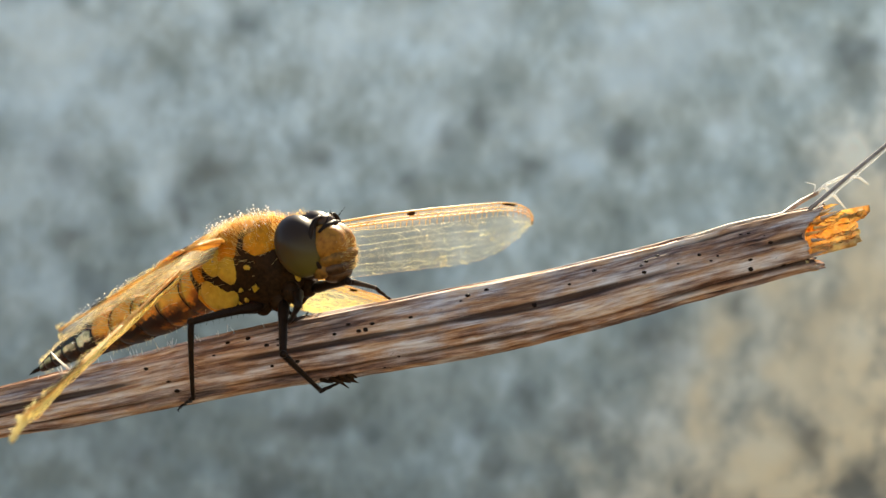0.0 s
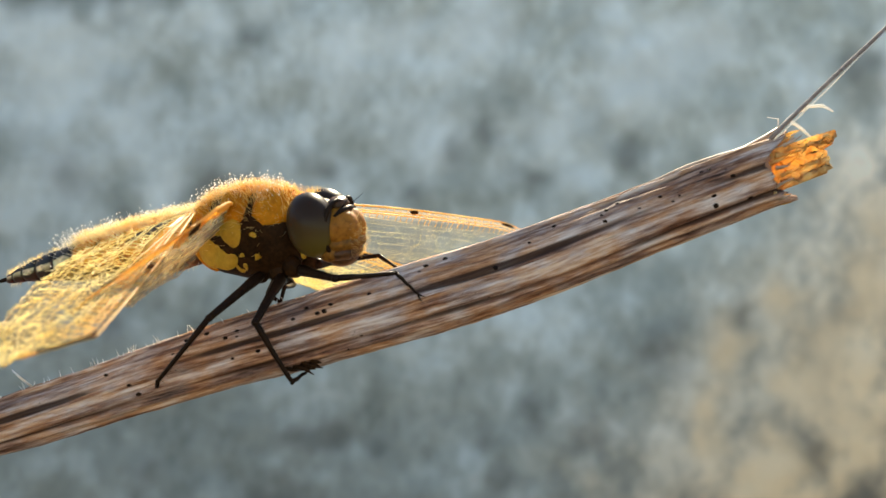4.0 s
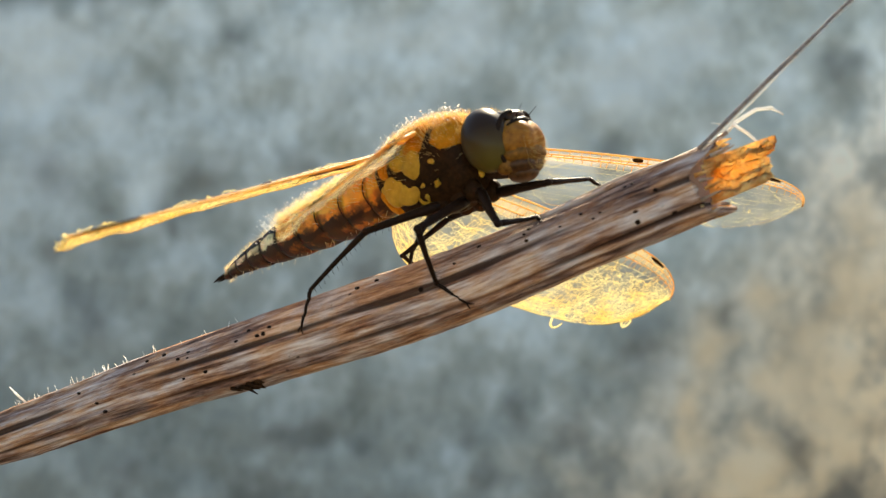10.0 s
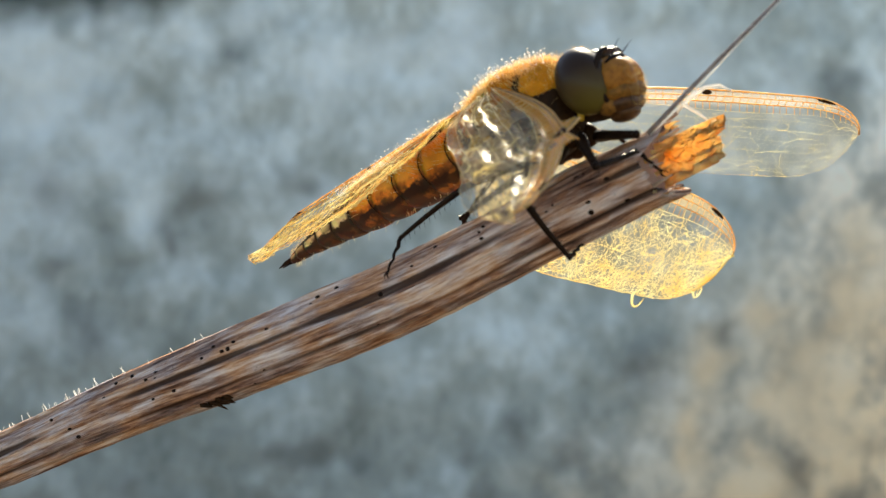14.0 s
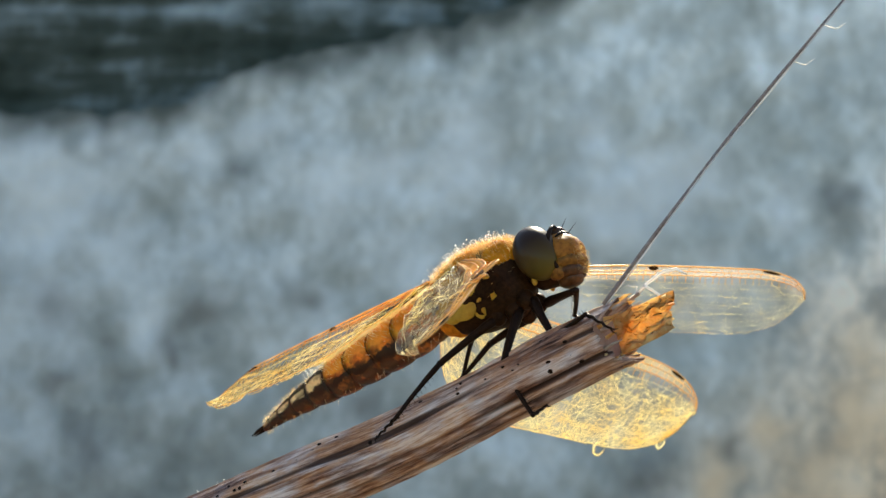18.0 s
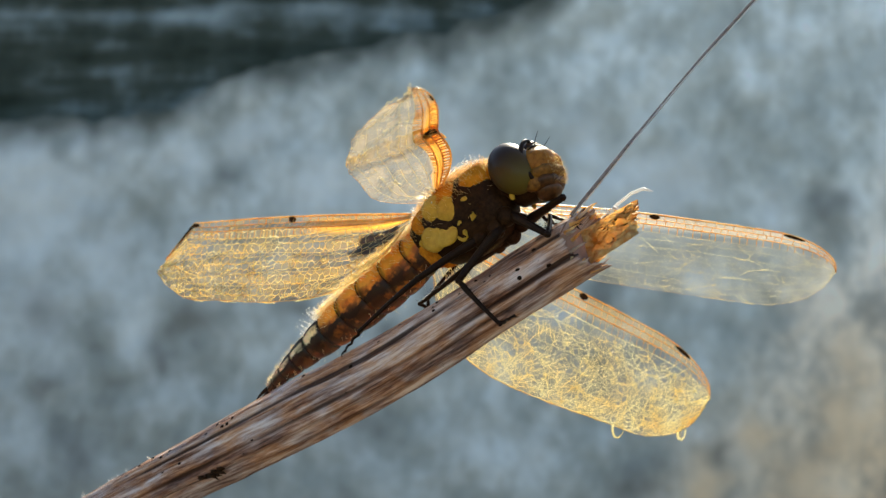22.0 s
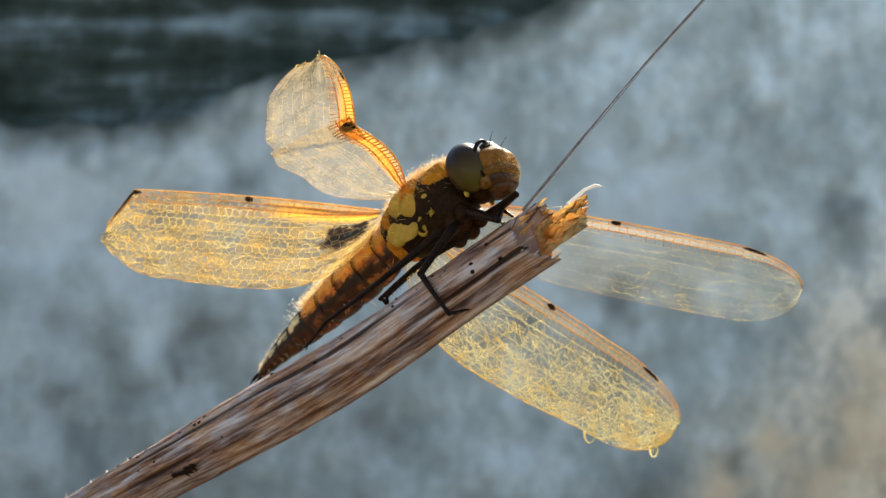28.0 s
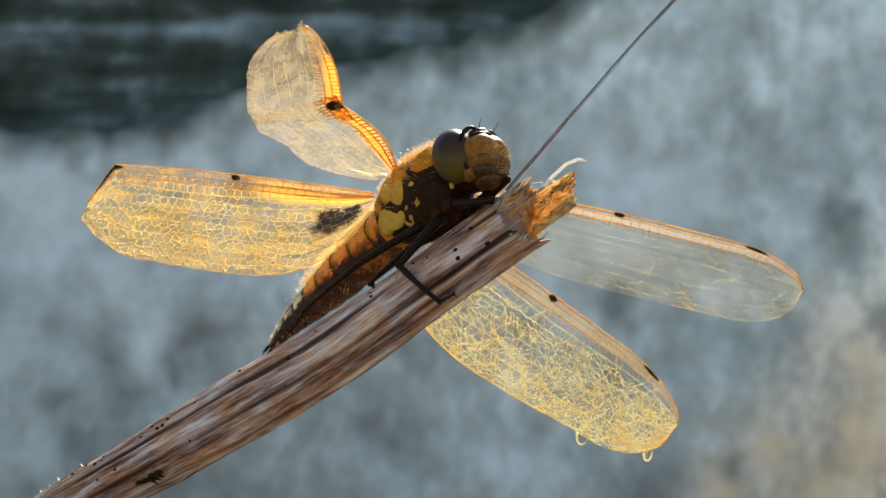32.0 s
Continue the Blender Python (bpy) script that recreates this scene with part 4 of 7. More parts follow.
    # tangled fibres; on the clear wing short pale strokes imitating its sparkle
    if messy:
        bmv = bmesh.new()
        for i in range(messy):
            s, c = s0 + (s1 - s0) * (1 - 0.95 * rnd.random() ** 1.25), 1 - 0.72 * rnd.random() ** 1.7
            pts = []
            ds, dc = rnd.uniform(-0.011, 0.014), rnd.uniform(-0.035, 0.035)
            for q in range(6):
                ds, dc = ds + rnd.uniform(-0.006, 0.006), dc + rnd.uniform(-0.018, 0.018)
                pts.append(pt(min(s1, max(s0, s)), min(1, max(0.15, c))) + Vector((0, 0, rnd.uniform(0.05, 0.35))))
                s, c = s + ds + rnd.uniform(-0.004, 0.004), c + dc + rnd.uniform(-0.012, 0.012)
            tube(bmv, pts, [fibre * rnd.uniform(0.6, 1.3)] * 6, 4, False)
        tagged(part("fibre_glint_tangle", sized(bmv), VEIN_PALE, wing), "tangled golden fibres, standing in for glints on the clear wing", kind="stuff")
    # dark spots: at the nodus and near the tip
    for sp, ln, c0, c1 in ((0.5, 0.06, 0.0, 0.17) if kind == "bent" else (0.48, 0.028, 0.0, 0.055), (0.94 if kind == "cut" else 0.865, 0.085 if kind == "cut" else 0.06, 0.0, 0.06 if kind == "cut" else 0.038)):
        if s0 <= sp <= s1 and not (sp < 0.6 and s1 < 1):
            bm = bmesh.new()
            top = [[pt(min(s1, sp + ln * (i / 6 - 0.5)), c0 + (c1 - c0) * (0.5 + (j / 3 - 0.5) * (0.25, 0.7, 0.95, 1, 0.95, 0.75, 0.3)[i])) for j in range(4)] for i in range(7)]
            lo = [[bm.verts.new(v + Vector((0, 0, -0.09))) for v in r] for r in top]
            hi = [[bm.verts.new(v + Vector((0, 0, 0.09))) for v in r] for r in top]
            for i in range(6):
                for j in range(3):
                    bm.faces.new((hi[i][j], hi[i + 1][j], hi[i + 1][j + 1], hi[i][j + 1]))
                    bm.faces.new((lo[i][j + 1], lo[i + 1][j + 1], lo[i + 1][j], lo[i][j]))
            for i in range(6):
                for j in (0, 3):
                    bm.faces.new((lo[i][j], lo[i + 1][j], hi[i + 1][j], hi[i][j]))
            for j in range(3):
                for i in (0, 6):
                    bm.faces.new((lo[i][j], lo[i][j + 1], hi[i][j + 1], hi[i][j]))
            part("wing_spot", sized(bm), STIGMA, wing, "dark brown wing spot")
    return wing


def build_leg(root, lens, thick):
    a, b, c = lens
    out = []
    for name, ln, r0, r1 in (("femur", a, 0.52 * thick, 0.33 * thick), ("tibia", b, 0.29 * thick, 0.20 * thick), ("tarsus", c, 0.19 * thick, 0.11 * thick)):
        bm = bmesh.new()
        n = 8
        if name == "tarsus":
            pts = [(ln * i / n, 0, 0.12 * math.sin(i * 2.2)) for i in range(n + 1)]
        else:
            pts = [(ln * i / n, 0, 0.10 * math.sin(math.pi * i / n)) for i in range(n + 1)]
        tube(bm, pts, [(r0 + (r1 - r0) * i / n) * (1.12 if 0 < i < 3 else 1) for i in range(n + 1)], 9)
        if name != "tarsus":
            ball(bm, (ln, 0, 0), r1 * 1.15, 10, 8)
        seg = part(name, sized(bm), CHITIN_BLACK, root, "black bristly leg")
        if name == "tarsus":
            for s in (1, -1):
                bm = bmesh.new()
                tube(bm, [(ln - 0.1, 0, 0), (ln + 0.35, s * 0.2, 0.05), (ln + 0.65, s * 0.3, -0.25)], [0.1, 0.08, 0.02], 5)
                part("claw", sized(bm), CHITIN_BLACK, seg)
        else:
            pl = []
            for i in range(22):
                t = 0.1 + 0.85 * i / 21
                s = 1 if i % 2 else -1
                p = Vector((ln * t, 0, 0))
                pl.append((p, p + Vector((0.35, s * 0.55, -0.55))))
            hairs("leg_bristles", seg, pl, CHITIN_BLACK, 0.035)
        out.append(seg)
    return out


dragonfly = tagged(new("dragonfly"), "golden four-spotted dragonfly with furry body and tattered amber wings", "dragonfly")
build_head(dragonfly)
build_thorax(dragonfly)
build_abdomen(dragonfly)
fore_near = build_wing("forewing", dragonfly, "bent", 26.0, 0.0, 0.57, WING_MILK, VEIN_PALE, 0.5, 2.0, 1.2, "crumpled milky wing with an amber leading edge", 24, 0.014, 0.03, 0.55, 0.085)
fore_near_tip = build_wing("wing_tip_panel", dragonfly, "bent", 26.0, 0.40, 1.0, WING_MILK, VEIN_PALE, 0.5, 2.0, 1.2, "crumpled milky outer wing panel", 24, 0.013, 0.03, 0.45, 0.05)
hind_near = build_wing("hindwing", dragonfly, "cut", 35.0, 0.0, 1.0, WING_HIND, VEIN_CREAM, 0.35, 5.0, 1.25, "tattered golden netted wing with a dark base", 150, 0.092, 0.04, 0.9, 0.05)
# the loose fibre strokes on this wing stand in for glints
fore_far = build_wing("forewing", dragonfly, "fore", 43.0, 0.0, 1.0, WING_CLEAR, VEIN_PALE, 0.10, 7.0, 1.4, "clear wing with an amber leading edge", 90, 0.013, 0.014, 0.28, 0.05)
hind_far = build_wing("hindwing", dragonfly, "hind", 42.0, 0.0, 1.0, WING_STRAW, VEIN_PALE, 0.25, 9.0, 1.0, "straw-coloured wing matted with tangled fibres", 1500, 0.026, 0.026, 0.6, 0.04)
# curled shreds on the trailing edge of the far hindwing
for s0, size, turns in ((0.70, 1.5, 0.55), (0.93, 1.1, 1.1)):
    bm = bmesh.new()
    p = wing_point("hind", 42.0, s0, 1.0, 0.25, 9.0)
    pts = [p + Vector((size * 0.5 * (1 - math.cos(2 * math.pi * turns * i / 14)) * 0.8, -size * 0.75 * math.sin(2 * math.pi * turns * i / 14) - 0.35 * i / 14, 0.05 * i)) for i in range(15)]
    tube(bm, pts, [0.16 - 0.008 * i for i in range(15)], 6)
    part("edge_curl", sized(bm), VEIN_PALE, hind_far, "curled pale shred")
legs = {}
for key, lens, thick in (("H", (8.2, 8.0, 3.8), 1.02), ("M", (7.0, 6.8, 3.4), 1.08), ("F", (5.6, 5.8, 3.0), 1.05)):
    for side in "RL":
        legs[side + key] = build_leg(dragonfly, lens, thick)


def motions():
    """The stem turns in the wind, the dragonfly walks along it and spreads its wings."""
    walk(stem, [
        (0.0, pose(0.03315, 0.12163, 1.19843, 3.6, -0.2, -1.1)), (0.5, pose(0.03184, 0.12121, 1.19930, 3.1, -0.9, -1.2)),
        (1.0, pose(0.03273, 0.12079, 1.19945, 2.6, -1.6, -1.4)), (1.5, pose(0.03235, 0.12037, 1.20053, 2.1, -2.2, -1.5)),
        (2.0, pose(0.03247, 0.11995, 1.20100, 1.6, -2.9, -1.7)), (2.5, pose(0.03125, 0.11953, 1.20247, 1.1, -3.6, -1.8)),
        (3.0, pose(0.03090, 0.11910, 1.20247, 0.6, -4.2, -2.0)), (3.5, pose(0.03029, 0.11772, 1.20337, -0.3, -5.4, -3.0)),
        (4.0, pose(0.02815, 0.11633, 1.20584, -1.2, -6.5, -4.1)), (4.5, pose(0.02832, 0.11597, 1.20694, -1.1, -6.6, -5.3)),
        (6.5, pose(0.02593, 0.11451, 1.20635, -0.7, -7.2, -9.8)), (7.0, pose(0.02574, 0.11414, 1.20597, -0.6, -7.3, -11.0)),
        (7.5, pose(0.02599, 0.11331, 1.20597, -0.1, -7.6, -12.3)), (8.0, pose(0.02553, 0.11248, 1.20706, 0.4, -8.0, -13.6)),
        (8.5, pose(0.02541, 0.11154, 1.20753, 0.4, -7.8, -15.0)), (9.0, pose(0.02365, 0.11059, 1.20573, 0.4, -7.7, -16.4)),
        (9.5, pose(0.02272, 0.11036, 1.20400, 0.5, -7.6, -17.8)), (10.0, pose(0.02188, 0.11013, 1.20410, 0.6, -7.5, -19.1)),
        (10.5, pose(0.02200, 0.10976, 1.20406, 2.0, -7.6, -19.0)), (11.0, pose(0.02185, 0.10938, 1.20337, 3.4, -7.7, -18.9)),
        (11.5, pose(0.02197, 0.10901, 1.20364, 4.8, -7.8, -18.9)), (12.0, pose(0.02105, 0.10864, 1.20355, 6.2, -7.8, -18.8)),
        (12.5, pose(0.01979, 0.10817, 1.20419, 5.3, -8.4, -19.7)), (13.0, pose(0.01899, 0.10769, 1.20518, 4.4, -8.9, -20.7)),
        (13.5, pose(0.01822, 0.10814, 1.20461, 4.5, -9.8, -20.5)), (14.0, pose(0.01755, 0.10858, 1.20682, 4.6, -10.7, -20.4)),
        (14.5, pose(0.01794, 0.10975, 1.20860, 3.3, -11.2, -21.4)), (15.0, pose(0.01549, 0.11092, 1.20275, 2.0, -11.7, -22.3)),
        (15.5, pose(0.01132, 0.11299, 1.19655, 0.6, -11.4, -23.4)), (17.5, pose(0.01605, 0.12130, 1.20104, -4.8, -10.2, -27.7)),
        (18.0, pose(0.01510, 0.12146, 1.20264, -6.4, -10.7, -27.6)), (18.5, pose(0.01564, 0.12162, 1.20330, -7.9, -11.2, -27.6)),
        (19.0, pose(0.01662, 0.12178, 1.20270, -9.5, -11.7, -27.6)), (19.5, pose(0.01570, 0.12225, 1.20479, -12.2, -12.6, -28.9)),
        (20.0, pose(0.01380, 0.12273, 1.20556, -15.0, -13.5, -30.2)), (20.5, pose(0.01447, 0.12265, 1.20739, -15.6, -14.0, -29.9)),
        (21.0, pose(0.01546, 0.12258, 1.20866, -16.3, -14.6, -29.6)), (21.5, pose(0.01483, 0.12324, 1.21032, -16.7, -15.0, -29.7)),
        (22.0, pose(0.01345, 0.12390, 1.21264, -17.0, -15.4, -29.8)), (22.5, pose(0.01226, 0.12457, 1.21258, -17.4, -15.8, -29.9)),
        (23.0, pose(0.01261, 0.12523, 1.21154, -17.8, -16.3, -30.0)), (23.5, pose(0.01131, 0.12545, 1.21088, -18.0, -16.3, -29.8)),
        (24.0, pose(0.01170, 0.12568, 1.21098, -18.3, -16.3, -29.6)), (24.5, pose(0.01039, 0.12590, 1.21209, -18.6, -16.3, -29.3)),
        (25.0, pose(0.01041, 0.12613, 1.21257, -18.9, -16.4, -29.1)), (25.5, pose(0.00980, 0.12631, 1.21324, -18.9, -16.4, -29.4)),
        (27.5, pose(0.00732, 0.12706, 1.21402, -18.9, -16.8, -30.8)), (28.0, pose(0.00722, 0.12725, 1.21434, -18.9, -16.9, -31.1)),
        (28.5, pose(0.00740, 0.12642, 1.21435, -18.2, -17.0, -30.6)), (29.0, pose(0.00676, 0.12560, 1.21412, -17.5, -17.1, -30.0)),
        (29.5, pose(0.00573, 0.12478, 1.21457, -16.7, -17.2, -29.5)), (30.0, pose(0.00557, 0.12396, 1.21443, -16.0, -17.3, -28.9)),
        (30.5, pose(0.00580, 0.12314, 1.21464, -15.3, -17.4, -28.4)), (31.0, pose(0.00604, 0.12232, 1.21513, -14.5, -17.5, -27.9)),
        (31.5, pose(0.00643, 0.12150, 1.21487, -13.8, -17.6, -27.3)), (32.0, pose(0.00571, 0.12068, 1.21568, -13.1, -17.7, -26.8)),
    ])
    walk(dragonfly, [
        (0.0, pose(-0.01871, 0.12263, 1.19771, 9.3, -16.3, -30.1)), (0.5, pose(-0.02003, 0.12225, 1.19800, 9.6, -16.9, -29.4)),
        (1.0, pose(-0.01919, 0.12115, 1.19786, 9.4, -17.3, -28.1)), (1.5, pose(-0.01952, 0.12104, 1.19848, 9.6, -17.9, -27.9)),
        (2.0, pose(-0.01934, 0.12095, 1.19828, 9.2, -18.9, -27.5)), (2.5, pose(-0.01896, 0.12074, 1.19926, 11.1, -15.2, -27.0)),
        (3.0, pose(-0.01895, 0.12082, 1.19983, 12.9, -11.3, -26.8)), (3.5, pose(-0.01958, 0.12084, 1.20070, 11.5, -7.6, -25.5)),
        (4.0, pose(-0.01884, 0.12116, 1.20251, 9.9, -4.2, -24.2)), (4.5, pose(-0.01596, 0.12094, 1.20342, 9.0, -5.2, -25.4)),
        (6.5, pose(-0.01069, 0.12114, 1.20628, 6.9, -7.6, -29.6)), (7.0, pose(-0.00773, 0.12116, 1.20696, 6.3, -8.2, -30.3)),
        (7.5, pose(-0.00316, 0.12010, 1.20908, 2.7, -12.4, -32.2)), (8.0, pose(0.00061, 0.11907, 1.20995, -0.5, -17.1, -34.3)),
        (8.5, pose(0.00210, 0.11754, 1.21072, 1.0, -15.0, -36.6)), (9.0, pose(0.00148, 0.11838, 1.21025, 1.8, -12.8, -38.5)),
        (9.5, pose(0.00100, 0.11939, 1.20872, 1.5, -13.6, -38.6)), (10.0, pose(0.00104, 0.11860, 1.20850, 2.0, -14.5, -39.5)),
        (10.5, pose(0.00299, 0.11669, 1.20891, 4.1, -13.6, -41.7)), (11.0, pose(0.00534, 0.11544, 1.20910, 6.1, -12.6, -44.0)),
        (11.5, pose(0.00774, 0.11407, 1.20949, 8.8, -12.9, -40.6)), (12.0, pose(0.01062, 0.11215, 1.21074, 11.7, -13.8, -38.1)),
        (12.5, pose(0.00937, 0.11244, 1.21143, 11.2, -14.4, -31.0)), (13.0, pose(0.00937, 0.11187, 1.21369, 10.5, -14.9, -24.8)),
        (13.5, pose(0.00995, 0.11221, 1.21254, 8.5, -15.8, -31.5)), (14.0, pose(0.00930, 0.11173, 1.21432, 7.2, -18.3, -38.3)),
        (14.5, pose(0.00886, 0.11008, 1.21541, 5.1, -20.2, -36.1)), (15.0, pose(0.00659, 0.11565, 1.21013, 2.0, -20.3, -32.7)),
        (15.5, pose(0.00200, 0.11969, 1.20392, -0.5, -20.6, -29.2)), (17.5, pose(0.00655, 0.12670, 1.20896, -3.5, -23.1, -29.5)),
        (18.0, pose(0.00618, 0.13164, 1.21072, -4.2, -23.1, -29.0)), (18.5, pose(0.00707, 0.13049, 1.21124, -4.5, -23.2, -29.7)),
        (19.0, pose(0.00791, 0.12953, 1.21035, -5.0, -24.1, -30.7)), (19.5, pose(0.00737, 0.12978, 1.21236, -5.0, -26.1, -30.6)),
        (20.0, pose(0.00552, 0.13144, 1.21294, -4.9, -27.9, -30.8)), (20.5, pose(0.00640, 0.13033, 1.21453, -5.3, -28.7, -31.5)),
        (21.0, pose(0.00751, 0.12991, 1.21579, -4.4, -28.7, -32.5)), (21.5, pose(0.00697, 0.13009, 1.21707, -4.6, -28.9, -33.1)),
        (22.0, pose(0.00536, 0.12913, 1.21919, -4.9, -29.4, -33.5)), (22.5, pose(0.00432, 0.13132, 1.21935, -6.0, -30.2, -32.5)),
        (23.0, pose(0.00479, 0.13228, 1.21849, -7.8, -30.5, -31.7)), (23.5, pose(0.00361, 0.13373, 1.21789, -8.5, -31.0, -31.4)),
        (24.0, pose(0.00425, 0.13646, 1.21825, -8.5, -30.7, -32.3)), (24.5, pose(0.00274, 0.13516, 1.21929, -8.5, -30.8, -32.4)),
        (25.0, pose(0.00271, 0.13409, 1.21969, -8.1, -30.2, -33.8)), (25.5, pose(0.00219, 0.13563, 1.22048, -7.6, -29.9, -34.2)),
        (27.5, pose(-0.00025, 0.13561, 1.22104, -5.8, -28.9, -38.2)), (28.0, pose(-0.00018, 0.13609, 1.22140, -5.4, -28.4, -39.1)),
        (28.5, pose(0.00022, 0.13532, 1.22133, -4.9, -27.6, -40.4)), (29.0, pose(-0.00035, 0.13481, 1.22109, -4.4, -26.7, -41.6)),
        (29.5, pose(-0.00137, 0.13344, 1.22141, -3.8, -25.7, -43.5)), (30.0, pose(-0.00140, 0.13225, 1.22113, -3.2, -25.1, -44.3)),
        (30.5, pose(-0.00111, 0.13046, 1.22116, -2.6, -24.2, -46.1)), (31.0, pose(-0.00068, 0.12958, 1.22160, -2.3, -23.7, -47.1)),
        (31.5, pose(-0.00009, 0.12890, 1.22129, -2.0, -22.6, -48.3)), (32.0, pose(-0.00073, 0.12792, 1.22212, -1.9, -21.8, -49.8)),
    ])
    walk(strand, [
        (0.0, pose(0.00313, -0.00068, 0.00551, 0.0, -6.1, 0.6)), (3.0, pose(0.00313, -0.00068, 0.00551, 0.0, -4.3, 0.4)),
        (7.0, pose(0.00313, -0.00068, 0.00551, 0.0, -2.6, 0.2)), (8.0, pose(0.00313, -0.00068, 0.00551, 0.0, -2.4, 0.1)),
        (9.0, pose(0.00313, -0.00068, 0.00551, 0.0, -2.8, -0.1)), (12.0, pose(0.00313, -0.00068, 0.00551, 0.0, -2.1, -0.1)),
        (13.0, pose(0.00313, -0.00068, 0.00551, 0.0, -1.0, -0.1)), (14.0, pose(0.00313, -0.00068, 0.00551, 0.0, 0.4, -0.2)),
        (15.0, pose(0.00313, -0.00068, 0.00551, 0.0, -1.7, -0.7)), (17.5, pose(0.00313, -0.00068, 0.00551, 0.0, -7.3, -1.9)),
        (19.0, pose(0.00313, -0.00068, 0.00551, 0.0, -7.4, -1.7)), (20.0, pose(0.00313, -0.00068, 0.00551, 0.0, -6.1, -1.3)),
        (21.0, pose(0.00313, -0.00068, 0.00551, 0.0, -4.0, -0.6)), (23.0, pose(0.00313, -0.00068, 0.00551, 0.0, -2.5, -0.2)),
        (25.0, pose(0.00313, -0.00068, 0.00551, 0.0, -2.1, -0.5)), (28.0, pose(0.00313, -0.00068, 0.00551, 0.0, -1.1, -0.4)),
        (32.0, pose(0.00313, -0.00068, 0.00551, 0.0, 1.8, 1.2)),
    ])
    walk(fore_near, [
        (0.0, pose(-0.00060, -0.00290, 0.00370, 10.3, 1.4, -67.0)), (2.0, pose(-0.00060, -0.00290, 0.00370, 16.5, -5.0, -74.7)),
        (3.0, pose(-0.00060, -0.00290, 0.00370, 19.8, -8.3, -71.1)), (4.0, pose(-0.00060, -0.00290, 0.00370, 36.7, 2.7, -71.1)),
        (7.0, pose(-0.00060, -0.00290, 0.00370, 37.0, 16.2, -80.1)), (7.2, pose(-0.00060, -0.00290, 0.00370, 28.5, -0.1, -74.6)),
        (7.6, pose(-0.00060, -0.00290, 0.00370, 12.0, -5.0, -83.9)), (8.0, pose(-0.00060, -0.00290, 0.00370, -2.9, -6.7, -81.2)),
        (9.0, pose(-0.00060, -0.00290, 0.00370, 14.8, 5.1, -73.1)), (10.0, pose(-0.00060, -0.00290, 0.00370, 19.0, 14.1, -59.3)),
        (11.0, pose(-0.00060, -0.00290, 0.00370, 21.6, 22.1, -55.4)), (12.0, pose(-0.00060, -0.00290, 0.00370, 21.9, 32.7, -57.8)),
        (13.0, pose(-0.00060, -0.00290, 0.00370, 28.1, 43.2, -59.2)), (14.0, pose(-0.00060, -0.00290, 0.00370, 3.5, 36.2, -36.4)),
        (15.0, pose(-0.00060, -0.00290, 0.00370, -8.6, 27.4, -50.7)), (18.0, pose(-0.00060, -0.00290, 0.00370, 12.1, 28.2, -58.4)),
        (19.0, pose(-0.00060, -0.00290, 0.00370, 11.7, 24.7, -60.4)), (20.0, pose(-0.00060, -0.00290, 0.00370, 25.7, 11.3, -66.0)),
        (21.0, pose(-0.00060, -0.00290, 0.00370, 22.2, 8.2, -65.0)), (22.0, pose(-0.00060, -0.00290, 0.00370, -1.4, 4.8, -55.6)),
        (23.0, pose(-0.00060, -0.00290, 0.00370, -5.8, 5.0, -68.3)), (25.0, pose(-0.00060, -0.00290, 0.00370, -7.5, 4.9, -66.4)),
        (28.0, pose(-0.00060, -0.00290, 0.00370, -8.2, -5.2, -67.9)), (32.0, pose(-0.00060, -0.00290, 0.00370, -14.1, -6.8, -59.7)),
    ])
    walk(fore_near_tip, [
        (0.0, pose(0.00448, -0.01486, 0.00338, 4.8, 14.5, -108.8)), (2.0, pose(0.00283, -0.01539, 0.00483, 15.4, 6.2, -111.1)),
        (3.0, pose(0.00356, -0.01507, 0.00557, 20.1, 6.2, -105.7)), (4.0, pose(0.00360, -0.01519, 0.00310, 28.8, 20.2, -112.2)),
        (7.0, pose(0.00155, -0.01520, 0.00008, 26.2, 23.4, -107.0)), (7.2, pose(0.00285, -0.01543, 0.00372, 25.6, -2.4, -75.7)),
        (7.6, pose(0.00078, -0.01578, 0.00483, 9.1, 3.3, -96.9)), (8.0, pose(0.00137, -0.01566, 0.00522, -5.8, -3.1, -99.3)),
        (9.0, pose(0.00316, -0.01529, 0.00254, 11.9, 23.0, -102.2)), (10.0, pose(0.00585, -0.01374, 0.00054, 1.6, 28.3, -107.5)),
        (11.0, pose(0.00624, -0.01282, -0.00118, -5.0, 41.7, -108.1)), (12.0, pose(0.00523, -0.01216, -0.00332, 11.7, 74.3, -82.9)),
        (13.0, pose(0.00425, -0.01104, -0.00519, 45.2, 50.9, -60.4)), (14.0, pose(0.00784, -0.00912, -0.00398, -14.2, 29.4, -82.2)),
        (15.0, pose(0.00672, -0.01183, -0.00228, -12.7, 31.7, -93.4)), (18.0, pose(0.00541, -0.01266, -0.00244, -9.9, 33.7, -102.4)),
        (19.0, pose(0.00523, -0.01317, -0.00174, -9.1, 33.2, -101.9)), (20.0, pose(0.00458, -0.01455, 0.00115, 29.6, 12.6, -56.6)),
        (21.0, pose(0.00485, -0.01456, 0.00184, 25.0, 11.8, -54.2)), (22.0, pose(0.00672, -0.01359, 0.00260, -7.3, 13.3, -59.7)),
        (23.0, pose(0.00418, -0.01494, 0.00257, -1.4, 11.5, -53.1)), (25.0, pose(0.00460, -0.01477, 0.00260, -1.1, 11.4, -51.2)),
        (28.0, pose(0.00427, -0.01489, 0.00489, -15.8, 3.3, -50.8)), (32.0, pose(0.00592, -0.01404, 0.00525, -17.7, -1.2, -42.3)),
    ])
